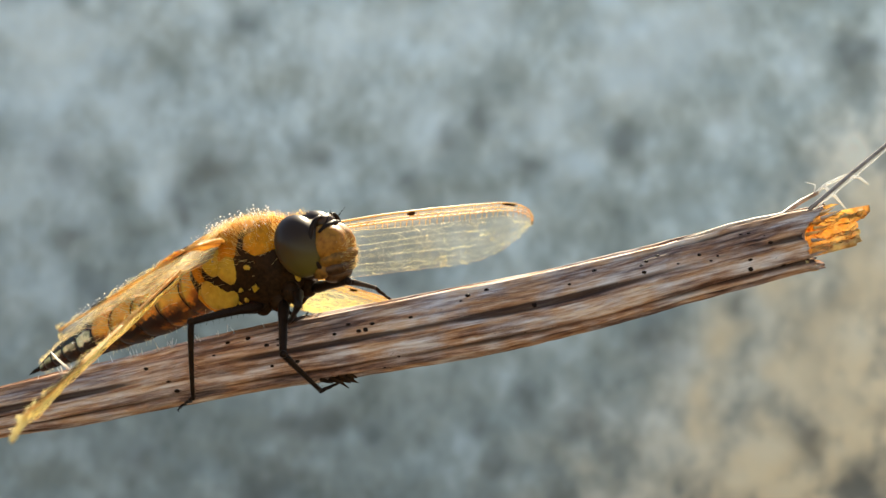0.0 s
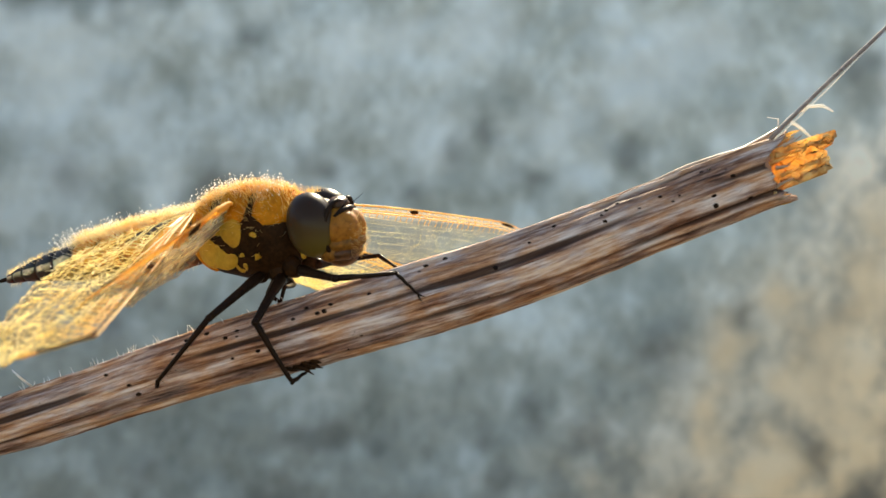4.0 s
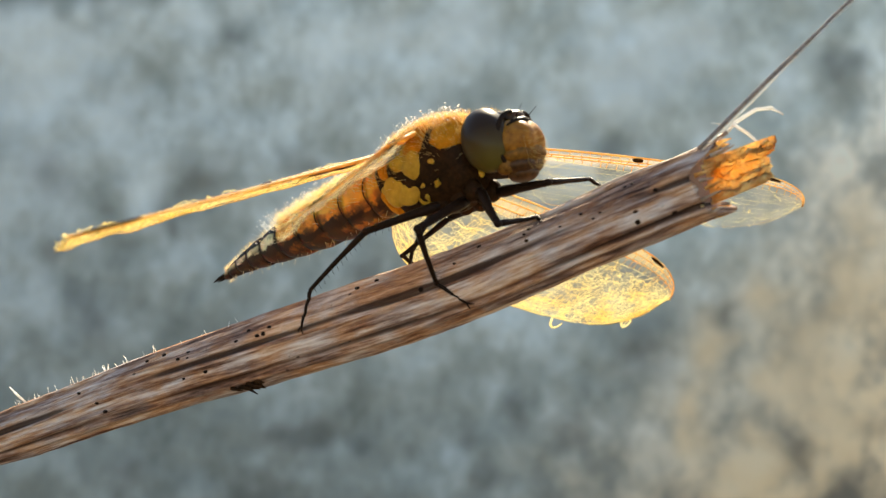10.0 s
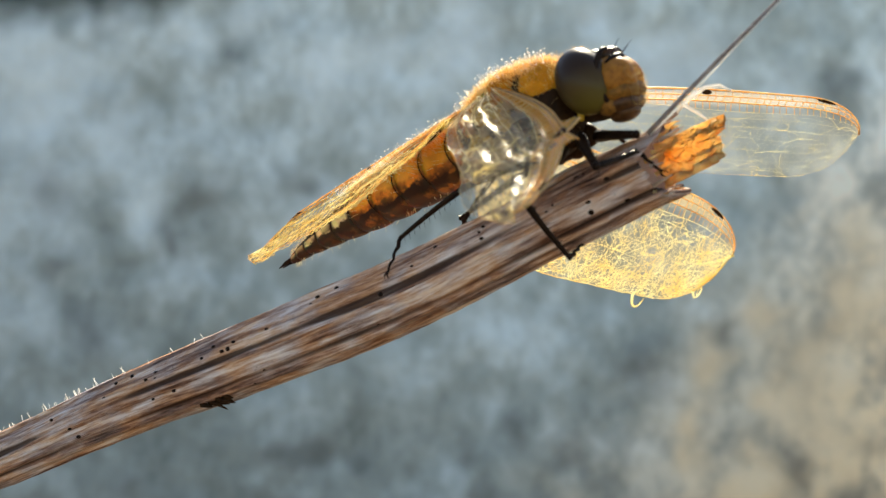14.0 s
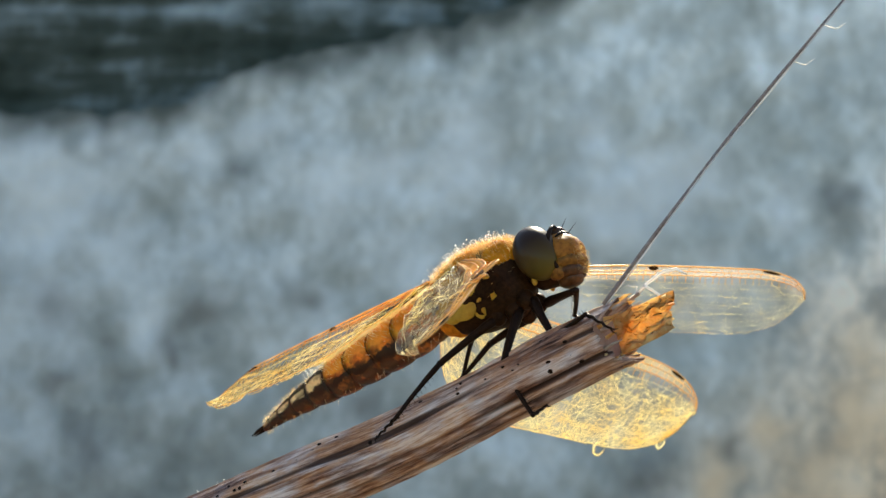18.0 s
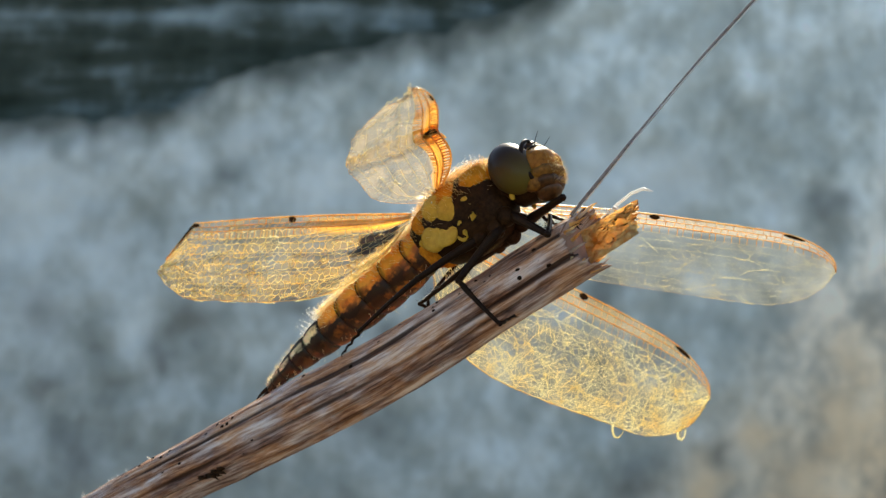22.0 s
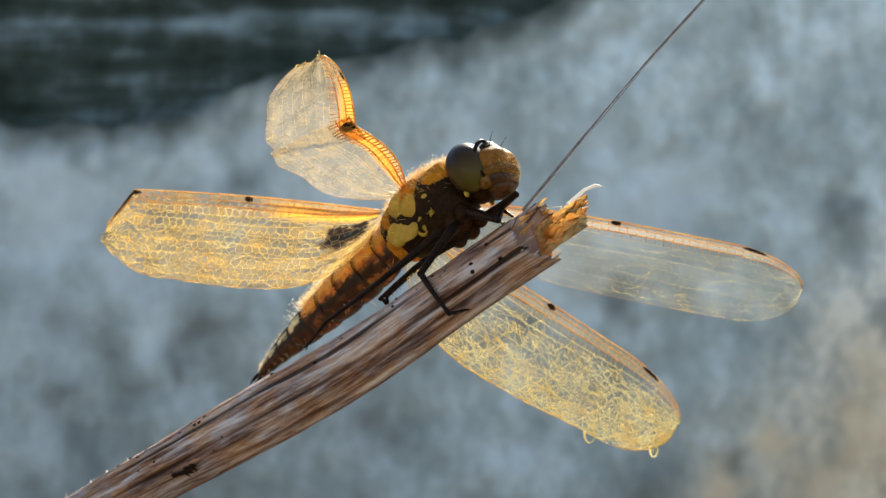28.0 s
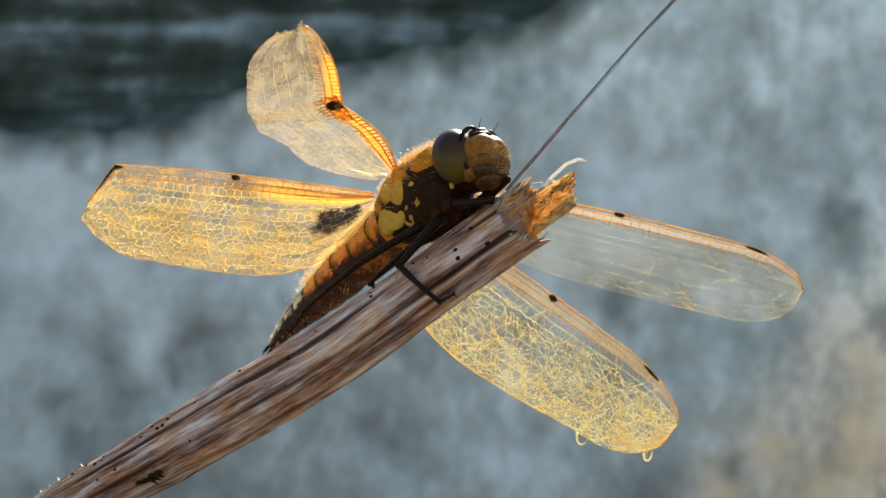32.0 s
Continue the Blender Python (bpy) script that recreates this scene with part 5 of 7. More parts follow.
    walk(hind_near, [
        (0.0, pose(-0.00500, -0.00300, 0.00330, 21.9, 11.7, -68.7)), (2.0, pose(-0.00500, -0.00300, 0.00330, 20.8, 8.2, -69.3)),
        (3.0, pose(-0.00500, -0.00300, 0.00330, 24.6, 3.7, -69.2)), (4.0, pose(-0.00500, -0.00300, 0.00330, -0.5, 11.0, -70.0)),
        (7.0, pose(-0.00500, -0.00300, 0.00330, 9.4, 16.1, -80.0)), (7.6, pose(-0.00500, -0.00300, 0.00330, 7.2, 10.6, -88.3)),
        (8.0, pose(-0.00500, -0.00300, 0.00330, -18.6, 4.6, -89.2)), (9.0, pose(-0.00500, -0.00300, 0.00330, -5.3, 11.7, -87.1)),
        (10.0, pose(-0.00500, -0.00300, 0.00330, -6.2, 12.0, -87.7)), (11.0, pose(-0.00500, -0.00300, 0.00330, -3.8, 7.2, -91.2)),
        (11.2, pose(-0.00500, -0.00300, 0.00330, -3.8, 7.2, -91.2)), (11.3, pose(-0.00500, -0.00300, 0.00330, 42.9, -27.2, -114.9)),
        (11.4, pose(-0.00500, -0.00300, 0.00330, 107.4, -26.8, -161.6)), (11.5, pose(-0.00500, -0.00300, 0.00330, 153.8, 7.9, 175.3)),
        (12.0, pose(-0.00500, -0.00300, 0.00330, 162.4, 17.5, 170.2)), (13.0, pose(-0.00500, -0.00300, 0.00330, 161.7, 26.7, 149.4)),
        (14.0, pose(-0.00500, -0.00300, 0.00330, 146.9, -0.9, 163.4)), (15.0, pose(-0.00500, -0.00300, 0.00330, 148.8, -2.8, 161.5)),
        (15.5, pose(-0.00500, -0.00300, 0.00330, 147.1, -0.1, 162.0)), (17.5, pose(-0.00500, -0.00300, 0.00330, 142.0, -6.5, 166.3)),
        (19.0, pose(-0.00500, -0.00300, 0.00330, 144.3, -12.5, 165.5)), (20.0, pose(-0.00500, -0.00300, 0.00330, 134.1, -25.9, 175.7)),
        (21.0, pose(-0.00500, -0.00300, 0.00330, 117.0, -29.7, 176.8)), (23.0, pose(-0.00500, -0.00300, 0.00330, 99.5, -33.6, -171.5)),
        (25.0, pose(-0.00500, -0.00300, 0.00330, 94.8, -32.9, -165.8)), (28.0, pose(-0.00500, -0.00300, 0.00330, 80.7, -30.7, -150.8)),
        (32.0, pose(-0.00500, -0.00300, 0.00330, 77.8, -25.6, -142.0)),
    ])
    walk(fore_far, [
        (0.0, pose(-0.00060, 0.00290, 0.00320, 133.5, 6.6, 71.4)), (3.0, pose(-0.00060, 0.00290, 0.00320, 137.5, 13.4, 69.4)),
        (7.0, pose(-0.00060, 0.00290, 0.00320, 134.2, 9.7, 65.3)), (8.0, pose(-0.00060, 0.00290, 0.00320, 132.9, 15.8, 57.6)),
        (9.0, pose(-0.00060, 0.00290, 0.00320, 145.1, 13.2, 58.2)), (10.0, pose(-0.00060, 0.00290, 0.00320, 148.0, 13.4, 57.9)),
        (11.0, pose(-0.00060, 0.00290, 0.00320, 139.9, 10.9, 63.3)), (12.0, pose(-0.00060, 0.00290, 0.00320, 128.3, 10.9, 60.8)),
        (13.0, pose(-0.00060, 0.00290, 0.00320, 131.6, 9.0, 51.9)), (14.0, pose(-0.00060, 0.00290, 0.00320, 122.4, 11.6, 64.2)),
        (15.0, pose(-0.00060, 0.00290, 0.00320, 129.2, 10.1, 57.3)), (17.5, pose(-0.00060, 0.00290, 0.00320, 138.1, 10.0, 49.5)),
        (19.0, pose(-0.00060, 0.00290, 0.00320, 139.7, 9.7, 52.7)), (20.0, pose(-0.00060, 0.00290, 0.00320, 140.0, 18.1, 49.3)),
        (21.0, pose(-0.00060, 0.00290, 0.00320, 138.3, 20.7, 49.4)), (23.0, pose(-0.00060, 0.00290, 0.00320, 137.3, 24.8, 44.6)),
        (25.0, pose(-0.00060, 0.00290, 0.00320, 133.2, 23.1, 46.7)), (28.0, pose(-0.00060, 0.00290, 0.00320, 101.5, 25.0, 50.0)),
        (32.0, pose(-0.00060, 0.00290, 0.00320, 98.6, 18.6, 65.1)),
    ])
    walk(hind_far, [
        (0.0, pose(-0.00500, 0.00300, 0.00300, -174.6, 23.3, 86.8)), (2.0, pose(-0.00500, 0.00300, 0.00300, -171.5, 23.4, 82.5)),
        (3.0, pose(-0.00500, 0.00300, 0.00300, 176.5, 29.0, 80.0)), (4.0, pose(-0.00500, 0.00300, 0.00300, 163.8, 24.3, 72.6)),
        (7.0, pose(-0.00500, 0.00300, 0.00300, 152.4, 15.9, 76.2)), (8.0, pose(-0.00500, 0.00300, 0.00300, 134.3, 24.4, 78.8)),
        (9.0, pose(-0.00500, 0.00300, 0.00300, 136.7, 21.8, 79.7)), (10.0, pose(-0.00500, 0.00300, 0.00300, 144.1, 21.5, 78.9)),
        (11.0, pose(-0.00500, 0.00300, 0.00300, 142.8, 20.8, 84.7)), (12.0, pose(-0.00500, 0.00300, 0.00300, 139.9, 23.7, 76.7)),
        (13.0, pose(-0.00500, 0.00300, 0.00300, 134.4, 23.0, 69.7)), (14.0, pose(-0.00500, 0.00300, 0.00300, 127.8, 22.7, 82.9)),
        (15.0, pose(-0.00500, 0.00300, 0.00300, 126.3, 19.8, 76.8)), (17.5, pose(-0.00500, 0.00300, 0.00300, 138.5, 18.9, 70.9)),
        (19.0, pose(-0.00500, 0.00300, 0.00300, 137.9, 18.9, 73.1)), (20.0, pose(-0.00500, 0.00300, 0.00300, 155.0, 28.3, 71.0)),
        (21.0, pose(-0.00500, 0.00300, 0.00300, 132.5, 27.9, 74.5)), (23.0, pose(-0.00500, 0.00300, 0.00300, 115.9, 27.1, 76.2)),
        (25.0, pose(-0.00500, 0.00300, 0.00300, 109.2, 27.4, 78.2)), (28.0, pose(-0.00500, 0.00300, 0.00300, 103.0, 32.3, 80.3)),
        (32.0, pose(-0.00500, 0.00300, 0.00300, 102.1, 30.8, 89.1)),
    ])
    walk(legs['RH'][0], [
        (0.0, pose(0.00100, -0.00170, -0.00340, -32.4, -4.9, -114.5)), (1.0, pose(0.00100, -0.00170, -0.00340, -31.2, -1.8, -123.8)),
        (2.0, pose(0.00100, -0.00170, -0.00340, -10.4, -2.4, -139.9)), (3.0, pose(0.00100, -0.00170, -0.00340, -24.4, 8.4, -138.0)),
        (4.0, pose(0.00100, -0.00170, -0.00340, -57.5, 20.5, -104.8)), (4.5, pose(0.00100, -0.00170, -0.00340, -52.8, 17.6, -104.1)),
        (6.5, pose(0.00100, -0.00170, -0.00340, -19.3, 27.1, -135.2)), (7.0, pose(0.00100, -0.00170, -0.00340, -13.0, 31.2, -138.4)),
        (8.0, pose(0.00100, -0.00170, -0.00340, 44.2, -7.5, -171.5)), (9.0, pose(0.00100, -0.00170, -0.00340, -66.8, 10.8, -136.0)),
        (10.0, pose(0.00100, -0.00170, -0.00340, -58.0, 6.8, -140.5)), (11.0, pose(0.00100, -0.00170, -0.00340, 50.3, 2.7, -157.2)),
        (12.0, pose(0.00100, -0.00170, -0.00340, -25.8, -16.4, -149.4)), (13.0, pose(0.00100, -0.00170, -0.00340, -17.2, 1.6, -161.9)),
        (14.0, pose(0.00100, -0.00170, -0.00340, -37.5, 1.1, -164.3)), (15.0, pose(0.00100, -0.00170, -0.00340, -44.5, 4.4, -168.0)),
        (15.5, pose(0.00100, -0.00170, -0.00340, -44.9, 8.9, -161.2)), (17.5, pose(0.00100, -0.00170, -0.00340, -37.1, 21.0, -157.4)),
        (18.0, pose(0.00100, -0.00170, -0.00340, -38.8, 19.1, -157.5)), (19.0, pose(0.00100, -0.00170, -0.00340, -42.7, 12.1, -168.7)),
        (20.0, pose(0.00100, -0.00170, -0.00340, -41.2, 12.2, -156.8)), (21.0, pose(0.00100, -0.00170, -0.00340, -35.4, 7.6, -157.7)),
        (22.0, pose(0.00100, -0.00170, -0.00340, -42.5, 6.5, -160.4)), (25.0, pose(0.00100, -0.00170, -0.00340, -35.0, 11.3, -157.4)),
        (28.0, pose(0.00100, -0.00170, -0.00340, -134.3, 16.3, -154.3)), (32.0, pose(0.00100, -0.00170, -0.00340, -23.9, 18.1, -135.5)),
    ])
    walk(legs['RH'][1], [
        (0.0, pose(-0.00239, -0.00913, -0.00270, -93.9, 62.2, 165.6)), (1.0, pose(-0.00356, -0.00851, -0.00314, -91.0, 66.5, 161.8)),
        (2.0, pose(-0.00527, -0.00698, -0.00306, 24.8, 77.7, -107.6)), (3.0, pose(-0.00503, -0.00713, -0.00459, 2.7, 64.0, -106.5)),
        (4.0, pose(-0.00097, -0.00913, -0.00627, -93.3, 42.5, -162.0)), (4.5, pose(-0.00090, -0.00928, -0.00588, -96.8, 45.7, -172.2)),
        (6.5, pose(-0.00418, -0.00685, -0.00714, 101.5, 69.0, -12.4)), (7.0, pose(-0.00425, -0.00635, -0.00765, 116.2, 71.4, -8.6)),
        (8.0, pose(-0.00704, -0.00290, -0.00233, 71.0, 46.9, -108.8)), (9.0, pose(-0.00479, -0.00730, -0.00494, -82.4, 31.0, -169.7)),
        (10.0, pose(-0.00528, -0.00688, -0.00437, -68.4, 29.2, -163.7)), (11.0, pose(-0.00655, -0.00488, -0.00379, 45.8, 26.5, -157.3)),
        (12.0, pose(-0.00577, -0.00570, -0.00108, -40.5, 36.3, -177.1)), (13.0, pose(-0.00679, -0.00424, -0.00363, -24.1, 29.8, -179.5)),
        (14.0, pose(-0.00689, -0.00392, -0.00356, -40.5, 14.5, -170.0)), (15.0, pose(-0.00700, -0.00340, -0.00403, -47.1, 16.3, -176.7)),
        (15.5, pose(-0.00667, -0.00431, -0.00468, -50.3, 17.1, 176.6)), (17.5, pose(-0.00607, -0.00464, -0.00634, -45.2, 26.3, -178.0)),
        (18.0, pose(-0.00616, -0.00467, -0.00608, -24.9, 35.2, -135.4)), (19.0, pose(-0.00686, -0.00328, -0.00512, -27.5, 34.6, -138.6)),
        (20.0, pose(-0.00636, -0.00486, -0.00514, -40.6, 22.2, -160.0)), (21.0, pose(-0.00652, -0.00479, -0.00449, -40.3, 17.8, -164.8)),
        (22.0, pose(-0.00667, -0.00444, -0.00432, -43.0, 12.5, -167.7)), (25.0, pose(-0.00643, -0.00478, -0.00501, -40.2, 16.3, -162.0)),
        (28.0, pose(-0.00609, -0.00511, -0.00570, -130.7, 14.2, -155.1)), (32.0, pose(-0.00456, -0.00716, -0.00595, -31.8, 16.7, -158.5)),
    ])
    walk(legs['RH'][2], [
        (0.0, pose(-0.00601, -0.00821, -0.00978, -52.6, 9.1, 155.1)), (1.0, pose(-0.00659, -0.00751, -0.01048, -51.2, 1.8, 151.1)),
        (2.0, pose(-0.00579, -0.00861, -0.01088, -46.7, -6.0, 147.1)), (3.0, pose(-0.00602, -0.01049, -0.01178, -48.7, 8.3, 147.1)),
        (4.0, pose(-0.00657, -0.01095, -0.01168, -142.6, 46.7, 146.2)), (4.5, pose(-0.00644, -0.01004, -0.01160, -124.5, 37.1, 145.9)),
        (6.5, pose(-0.00137, -0.00746, -0.01461, -71.4, 7.3, 147.7)), (7.0, pose(-0.00172, -0.00674, -0.01523, -72.1, 4.9, 148.8)),
        (8.0, pose(-0.00880, -0.00808, -0.00817, 17.4, 49.3, 166.2)), (9.0, pose(-0.01154, -0.00852, -0.00905, -70.8, 65.9, -138.0)),
        (10.0, pose(-0.01199, -0.00884, -0.00827, -81.9, 61.2, -159.9)), (11.0, pose(-0.01315, -0.00764, -0.00736, 97.8, 55.6, -96.3)),
        (12.0, pose(-0.01221, -0.00603, -0.00582, -12.3, 53.3, -108.5)), (13.0, pose(-0.01374, -0.00431, -0.00761, 2.5, 55.1, -120.8)),
        (14.0, pose(-0.01452, -0.00526, -0.00556, -19.2, 48.7, -117.9)), (15.0, pose(-0.01466, -0.00384, -0.00628, -11.2, 53.2, -110.2)),
        (15.5, pose(-0.01430, -0.00385, -0.00703, -9.7, 48.6, -108.8)), (17.5, pose(-0.01323, -0.00489, -0.00989, -45.2, 4.5, 160.6)),
        (18.0, pose(-0.01082, -0.00925, -0.01069, -47.5, 6.6, 156.1)), (19.0, pose(-0.01180, -0.00764, -0.00966, -47.2, 3.9, 155.6)),
        (20.0, pose(-0.01333, -0.00739, -0.00816, -42.8, 0.1, 160.3)), (21.0, pose(-0.01387, -0.00678, -0.00693, -40.4, 4.4, 165.1)),
        (22.0, pose(-0.01431, -0.00610, -0.00606, -37.5, 7.6, 167.1)), (25.0, pose(-0.01373, -0.00716, -0.00725, -36.2, 10.5, 175.9)),
        (28.0, pose(-0.01312, -0.00838, -0.00767, -139.9, 14.1, -179.1)), (32.0, pose(-0.01169, -0.00997, -0.00825, -32.5, 10.5, 174.6)),
    ])
    walk(legs['RM'][0], [
        (0.0, pose(0.00320, -0.00170, -0.00380, 6.8, 40.6, -71.2)), (1.0, pose(0.00320, -0.00170, -0.00380, 6.4, 42.6, -75.0)),
        (2.0, pose(0.00320, -0.00170, -0.00380, 5.8, 41.5, -75.4)), (3.0, pose(0.00320, -0.00170, -0.00380, 3.7, 31.6, -83.4)),
        (4.0, pose(0.00320, -0.00170, -0.00380, 1.5, 28.8, -89.7)), (4.5, pose(0.00320, -0.00170, -0.00380, -4.5, 27.2, -86.4)),
        (6.5, pose(0.00320, -0.00170, -0.00380, -8.0, 43.7, -97.5)), (7.0, pose(0.00320, -0.00170, -0.00380, -17.2, 45.6, -101.7)),
        (8.0, pose(0.00320, -0.00170, -0.00380, -9.8, 27.9, -97.1)), (9.0, pose(0.00320, -0.00170, -0.00380, -17.5, 21.3, -102.4)),
        (10.0, pose(0.00320, -0.00170, -0.00380, -26.4, 19.1, -99.8)), (11.0, pose(0.00320, -0.00170, -0.00380, -16.7, 25.8, -102.5)),
        (12.0, pose(0.00320, -0.00170, -0.00380, -41.8, 22.9, -107.9)), (13.0, pose(0.00320, -0.00170, -0.00380, -23.0, 27.7, -118.2)),
        (14.0, pose(0.00320, -0.00170, -0.00380, -4.0, 32.4, -114.6)), (15.0, pose(0.00320, -0.00170, -0.00380, 1.9, 36.7, -119.0)),
        (15.5, pose(0.00320, -0.00170, -0.00380, -5.8, 44.3, -132.8)), (17.5, pose(0.00320, -0.00170, -0.00380, -34.2, 48.4, -174.3)),
        (18.0, pose(0.00320, -0.00170, -0.00380, 6.4, 53.5, -125.4)), (19.0, pose(0.00320, -0.00170, -0.00380, -6.0, 49.3, -142.1)),
        (20.0, pose(0.00320, -0.00170, -0.00380, -14.5, 39.6, -145.9)), (21.0, pose(0.00320, -0.00170, -0.00380, -21.5, 32.8, -151.2)),
        (22.0, pose(0.00320, -0.00170, -0.00380, -43.6, 26.7, -161.4)), (25.0, pose(0.00320, -0.00170, -0.00380, -43.2, 34.3, -154.7)),
        (28.0, pose(0.00320, -0.00170, -0.00380, -47.9, 37.4, -145.9)), (32.0, pose(0.00320, -0.00170, -0.00380, -48.2, 38.7, -132.5)),
    ])
    walk(legs['RM'][1], [
        (0.0, pose(0.00491, -0.00674, -0.00835, 164.9, 44.6, 98.8)), (1.0, pose(0.00454, -0.00668, -0.00854, 166.1, 42.7, 95.7)),
        (2.0, pose(0.00452, -0.00677, -0.00844, 167.0, 44.7, 95.6)), (3.0, pose(0.00388, -0.00763, -0.00746, 163.0, 58.8, 83.4)),
        (4.0, pose(0.00324, -0.00783, -0.00717, 131.7, 67.9, 43.5)), (4.5, pose(0.00359, -0.00792, -0.00699, 172.2, 65.8, 92.8)),
        (6.5, pose(0.00254, -0.00672, -0.00863, 156.6, 66.4, 65.8)), (7.0, pose(0.00221, -0.00649, -0.00880, 167.4, 73.7, 79.4)),
        (8.0, pose(0.00243, -0.00784, -0.00708, -176.7, 28.6, 96.5)), (9.0, pose(0.00180, -0.00807, -0.00634, -161.3, 44.3, 103.9)),
        (10.0, pose(0.00207, -0.00822, -0.00609, -143.9, 43.7, 121.3)), (11.0, pose(0.00184, -0.00785, -0.00685, -155.2, 49.5, 107.1)),
        (12.0, pose(0.00122, -0.00784, -0.00652, -116.5, 48.0, 152.9)), (13.0, pose(0.00027, -0.00716, -0.00705, -113.1, 71.8, 137.0)),
        (14.0, pose(0.00074, -0.00707, -0.00755, -140.3, 55.2, 88.4)), (15.0, pose(0.00048, -0.00661, -0.00798, -141.2, 59.9, 70.8)),
        (15.5, pose(-0.00020, -0.00538, -0.00869, 143.0, 58.7, -13.0)), (17.5, pose(-0.00143, -0.00216, -0.00903, 144.0, 66.0, -14.8)),
        (18.0, pose(0.00078, -0.00510, -0.00942, 118.0, 68.5, -39.6)), (19.0, pose(-0.00041, -0.00450, -0.00911, 149.7, 67.9, -14.1)),
        (20.0, pose(-0.00127, -0.00473, -0.00826, 136.3, 70.7, -29.3)), (21.0, pose(-0.00195, -0.00454, -0.00760, 145.6, 72.7, -16.2)),
        (22.0, pose(-0.00273, -0.00370, -0.00695, 160.4, 72.2, 11.4)), (25.0, pose(-0.00203, -0.00417, -0.00775, 139.5, 76.4, -12.3)),
        (28.0, pose(-0.00140, -0.00482, -0.00805, 122.6, 71.7, -14.7)), (32.0, pose(-0.00049, -0.00573, -0.00818, 148.5, 57.2, 14.2)),
    ])
    walk(legs['RM'][2], [
        (0.0, pose(0.00417, -0.00195, -0.01313, 97.2, 0.9, 89.6)), (1.0, pose(0.00404, -0.00170, -0.01315, 99.6, 2.3, 87.7)),
        (2.0, pose(0.00405, -0.00196, -0.01322, 98.1, 1.5, 84.1)), (3.0, pose(0.00429, -0.00412, -0.01328, 65.2, 0.9, 83.3)),
        (4.0, pose(0.00509, -0.00607, -0.01347, 39.0, -9.9, 82.8)), (4.5, pose(0.00345, -0.00513, -0.01319, 51.8, -11.6, 75.7)),
        (6.5, pose(0.00365, -0.00423, -0.01487, 27.4, -10.9, 85.9)), (7.0, pose(0.00256, -0.00461, -0.01533, 32.8, -12.4, 86.0)),
        (8.0, pose(0.00175, -0.00190, -0.01033, 128.7, 47.3, 45.2)), (9.0, pose(0.00063, -0.00334, -0.01108, 117.9, 44.2, 33.8)),
        (10.0, pose(-0.00049, -0.00402, -0.01078, 115.0, 45.6, 44.0)), (11.0, pose(0.00054, -0.00363, -0.01202, -173.5, 23.4, 91.1)),
        (12.0, pose(-0.00283, -0.00576, -0.01157, 96.4, 16.9, 90.3)), (13.0, pose(-0.00129, -0.00571, -0.01351, 12.2, 0.5, 77.8)),
        (14.0, pose(0.00085, -0.00319, -0.01313, -62.1, -16.6, 94.2)), (15.0, pose(0.00159, -0.00339, -0.01386, -69.6, -22.6, 90.6)),
        (15.5, pose(0.00324, -0.00617, -0.01450, -71.2, -23.0, 93.5)), (17.5, pose(0.00125, -0.00287, -0.01525, -66.6, -26.5, 85.8)),
        (18.0, pose(0.00270, -0.00669, -0.01575, -66.5, -18.3, 82.6)), (19.0, pose(0.00207, -0.00513, -0.01541, -68.6, -26.9, 88.7)),
        (20.0, pose(0.00069, -0.00582, -0.01468, -58.4, -15.8, 80.7)), (21.0, pose(-0.00001, -0.00510, -0.01409, -61.6, -16.7, 82.3)),
        (22.0, pose(-0.00069, -0.00329, -0.01342, -59.3, -21.7, 84.0)), (25.0, pose(-0.00046, -0.00451, -0.01436, -52.3, -15.4, 77.2)),
        (28.0, pose(0.00066, -0.00536, -0.01451, -52.0, -15.9, 84.4)), (32.0, pose(0.00308, -0.00483, -0.01389, -51.4, -26.5, 106.4)),
    ])
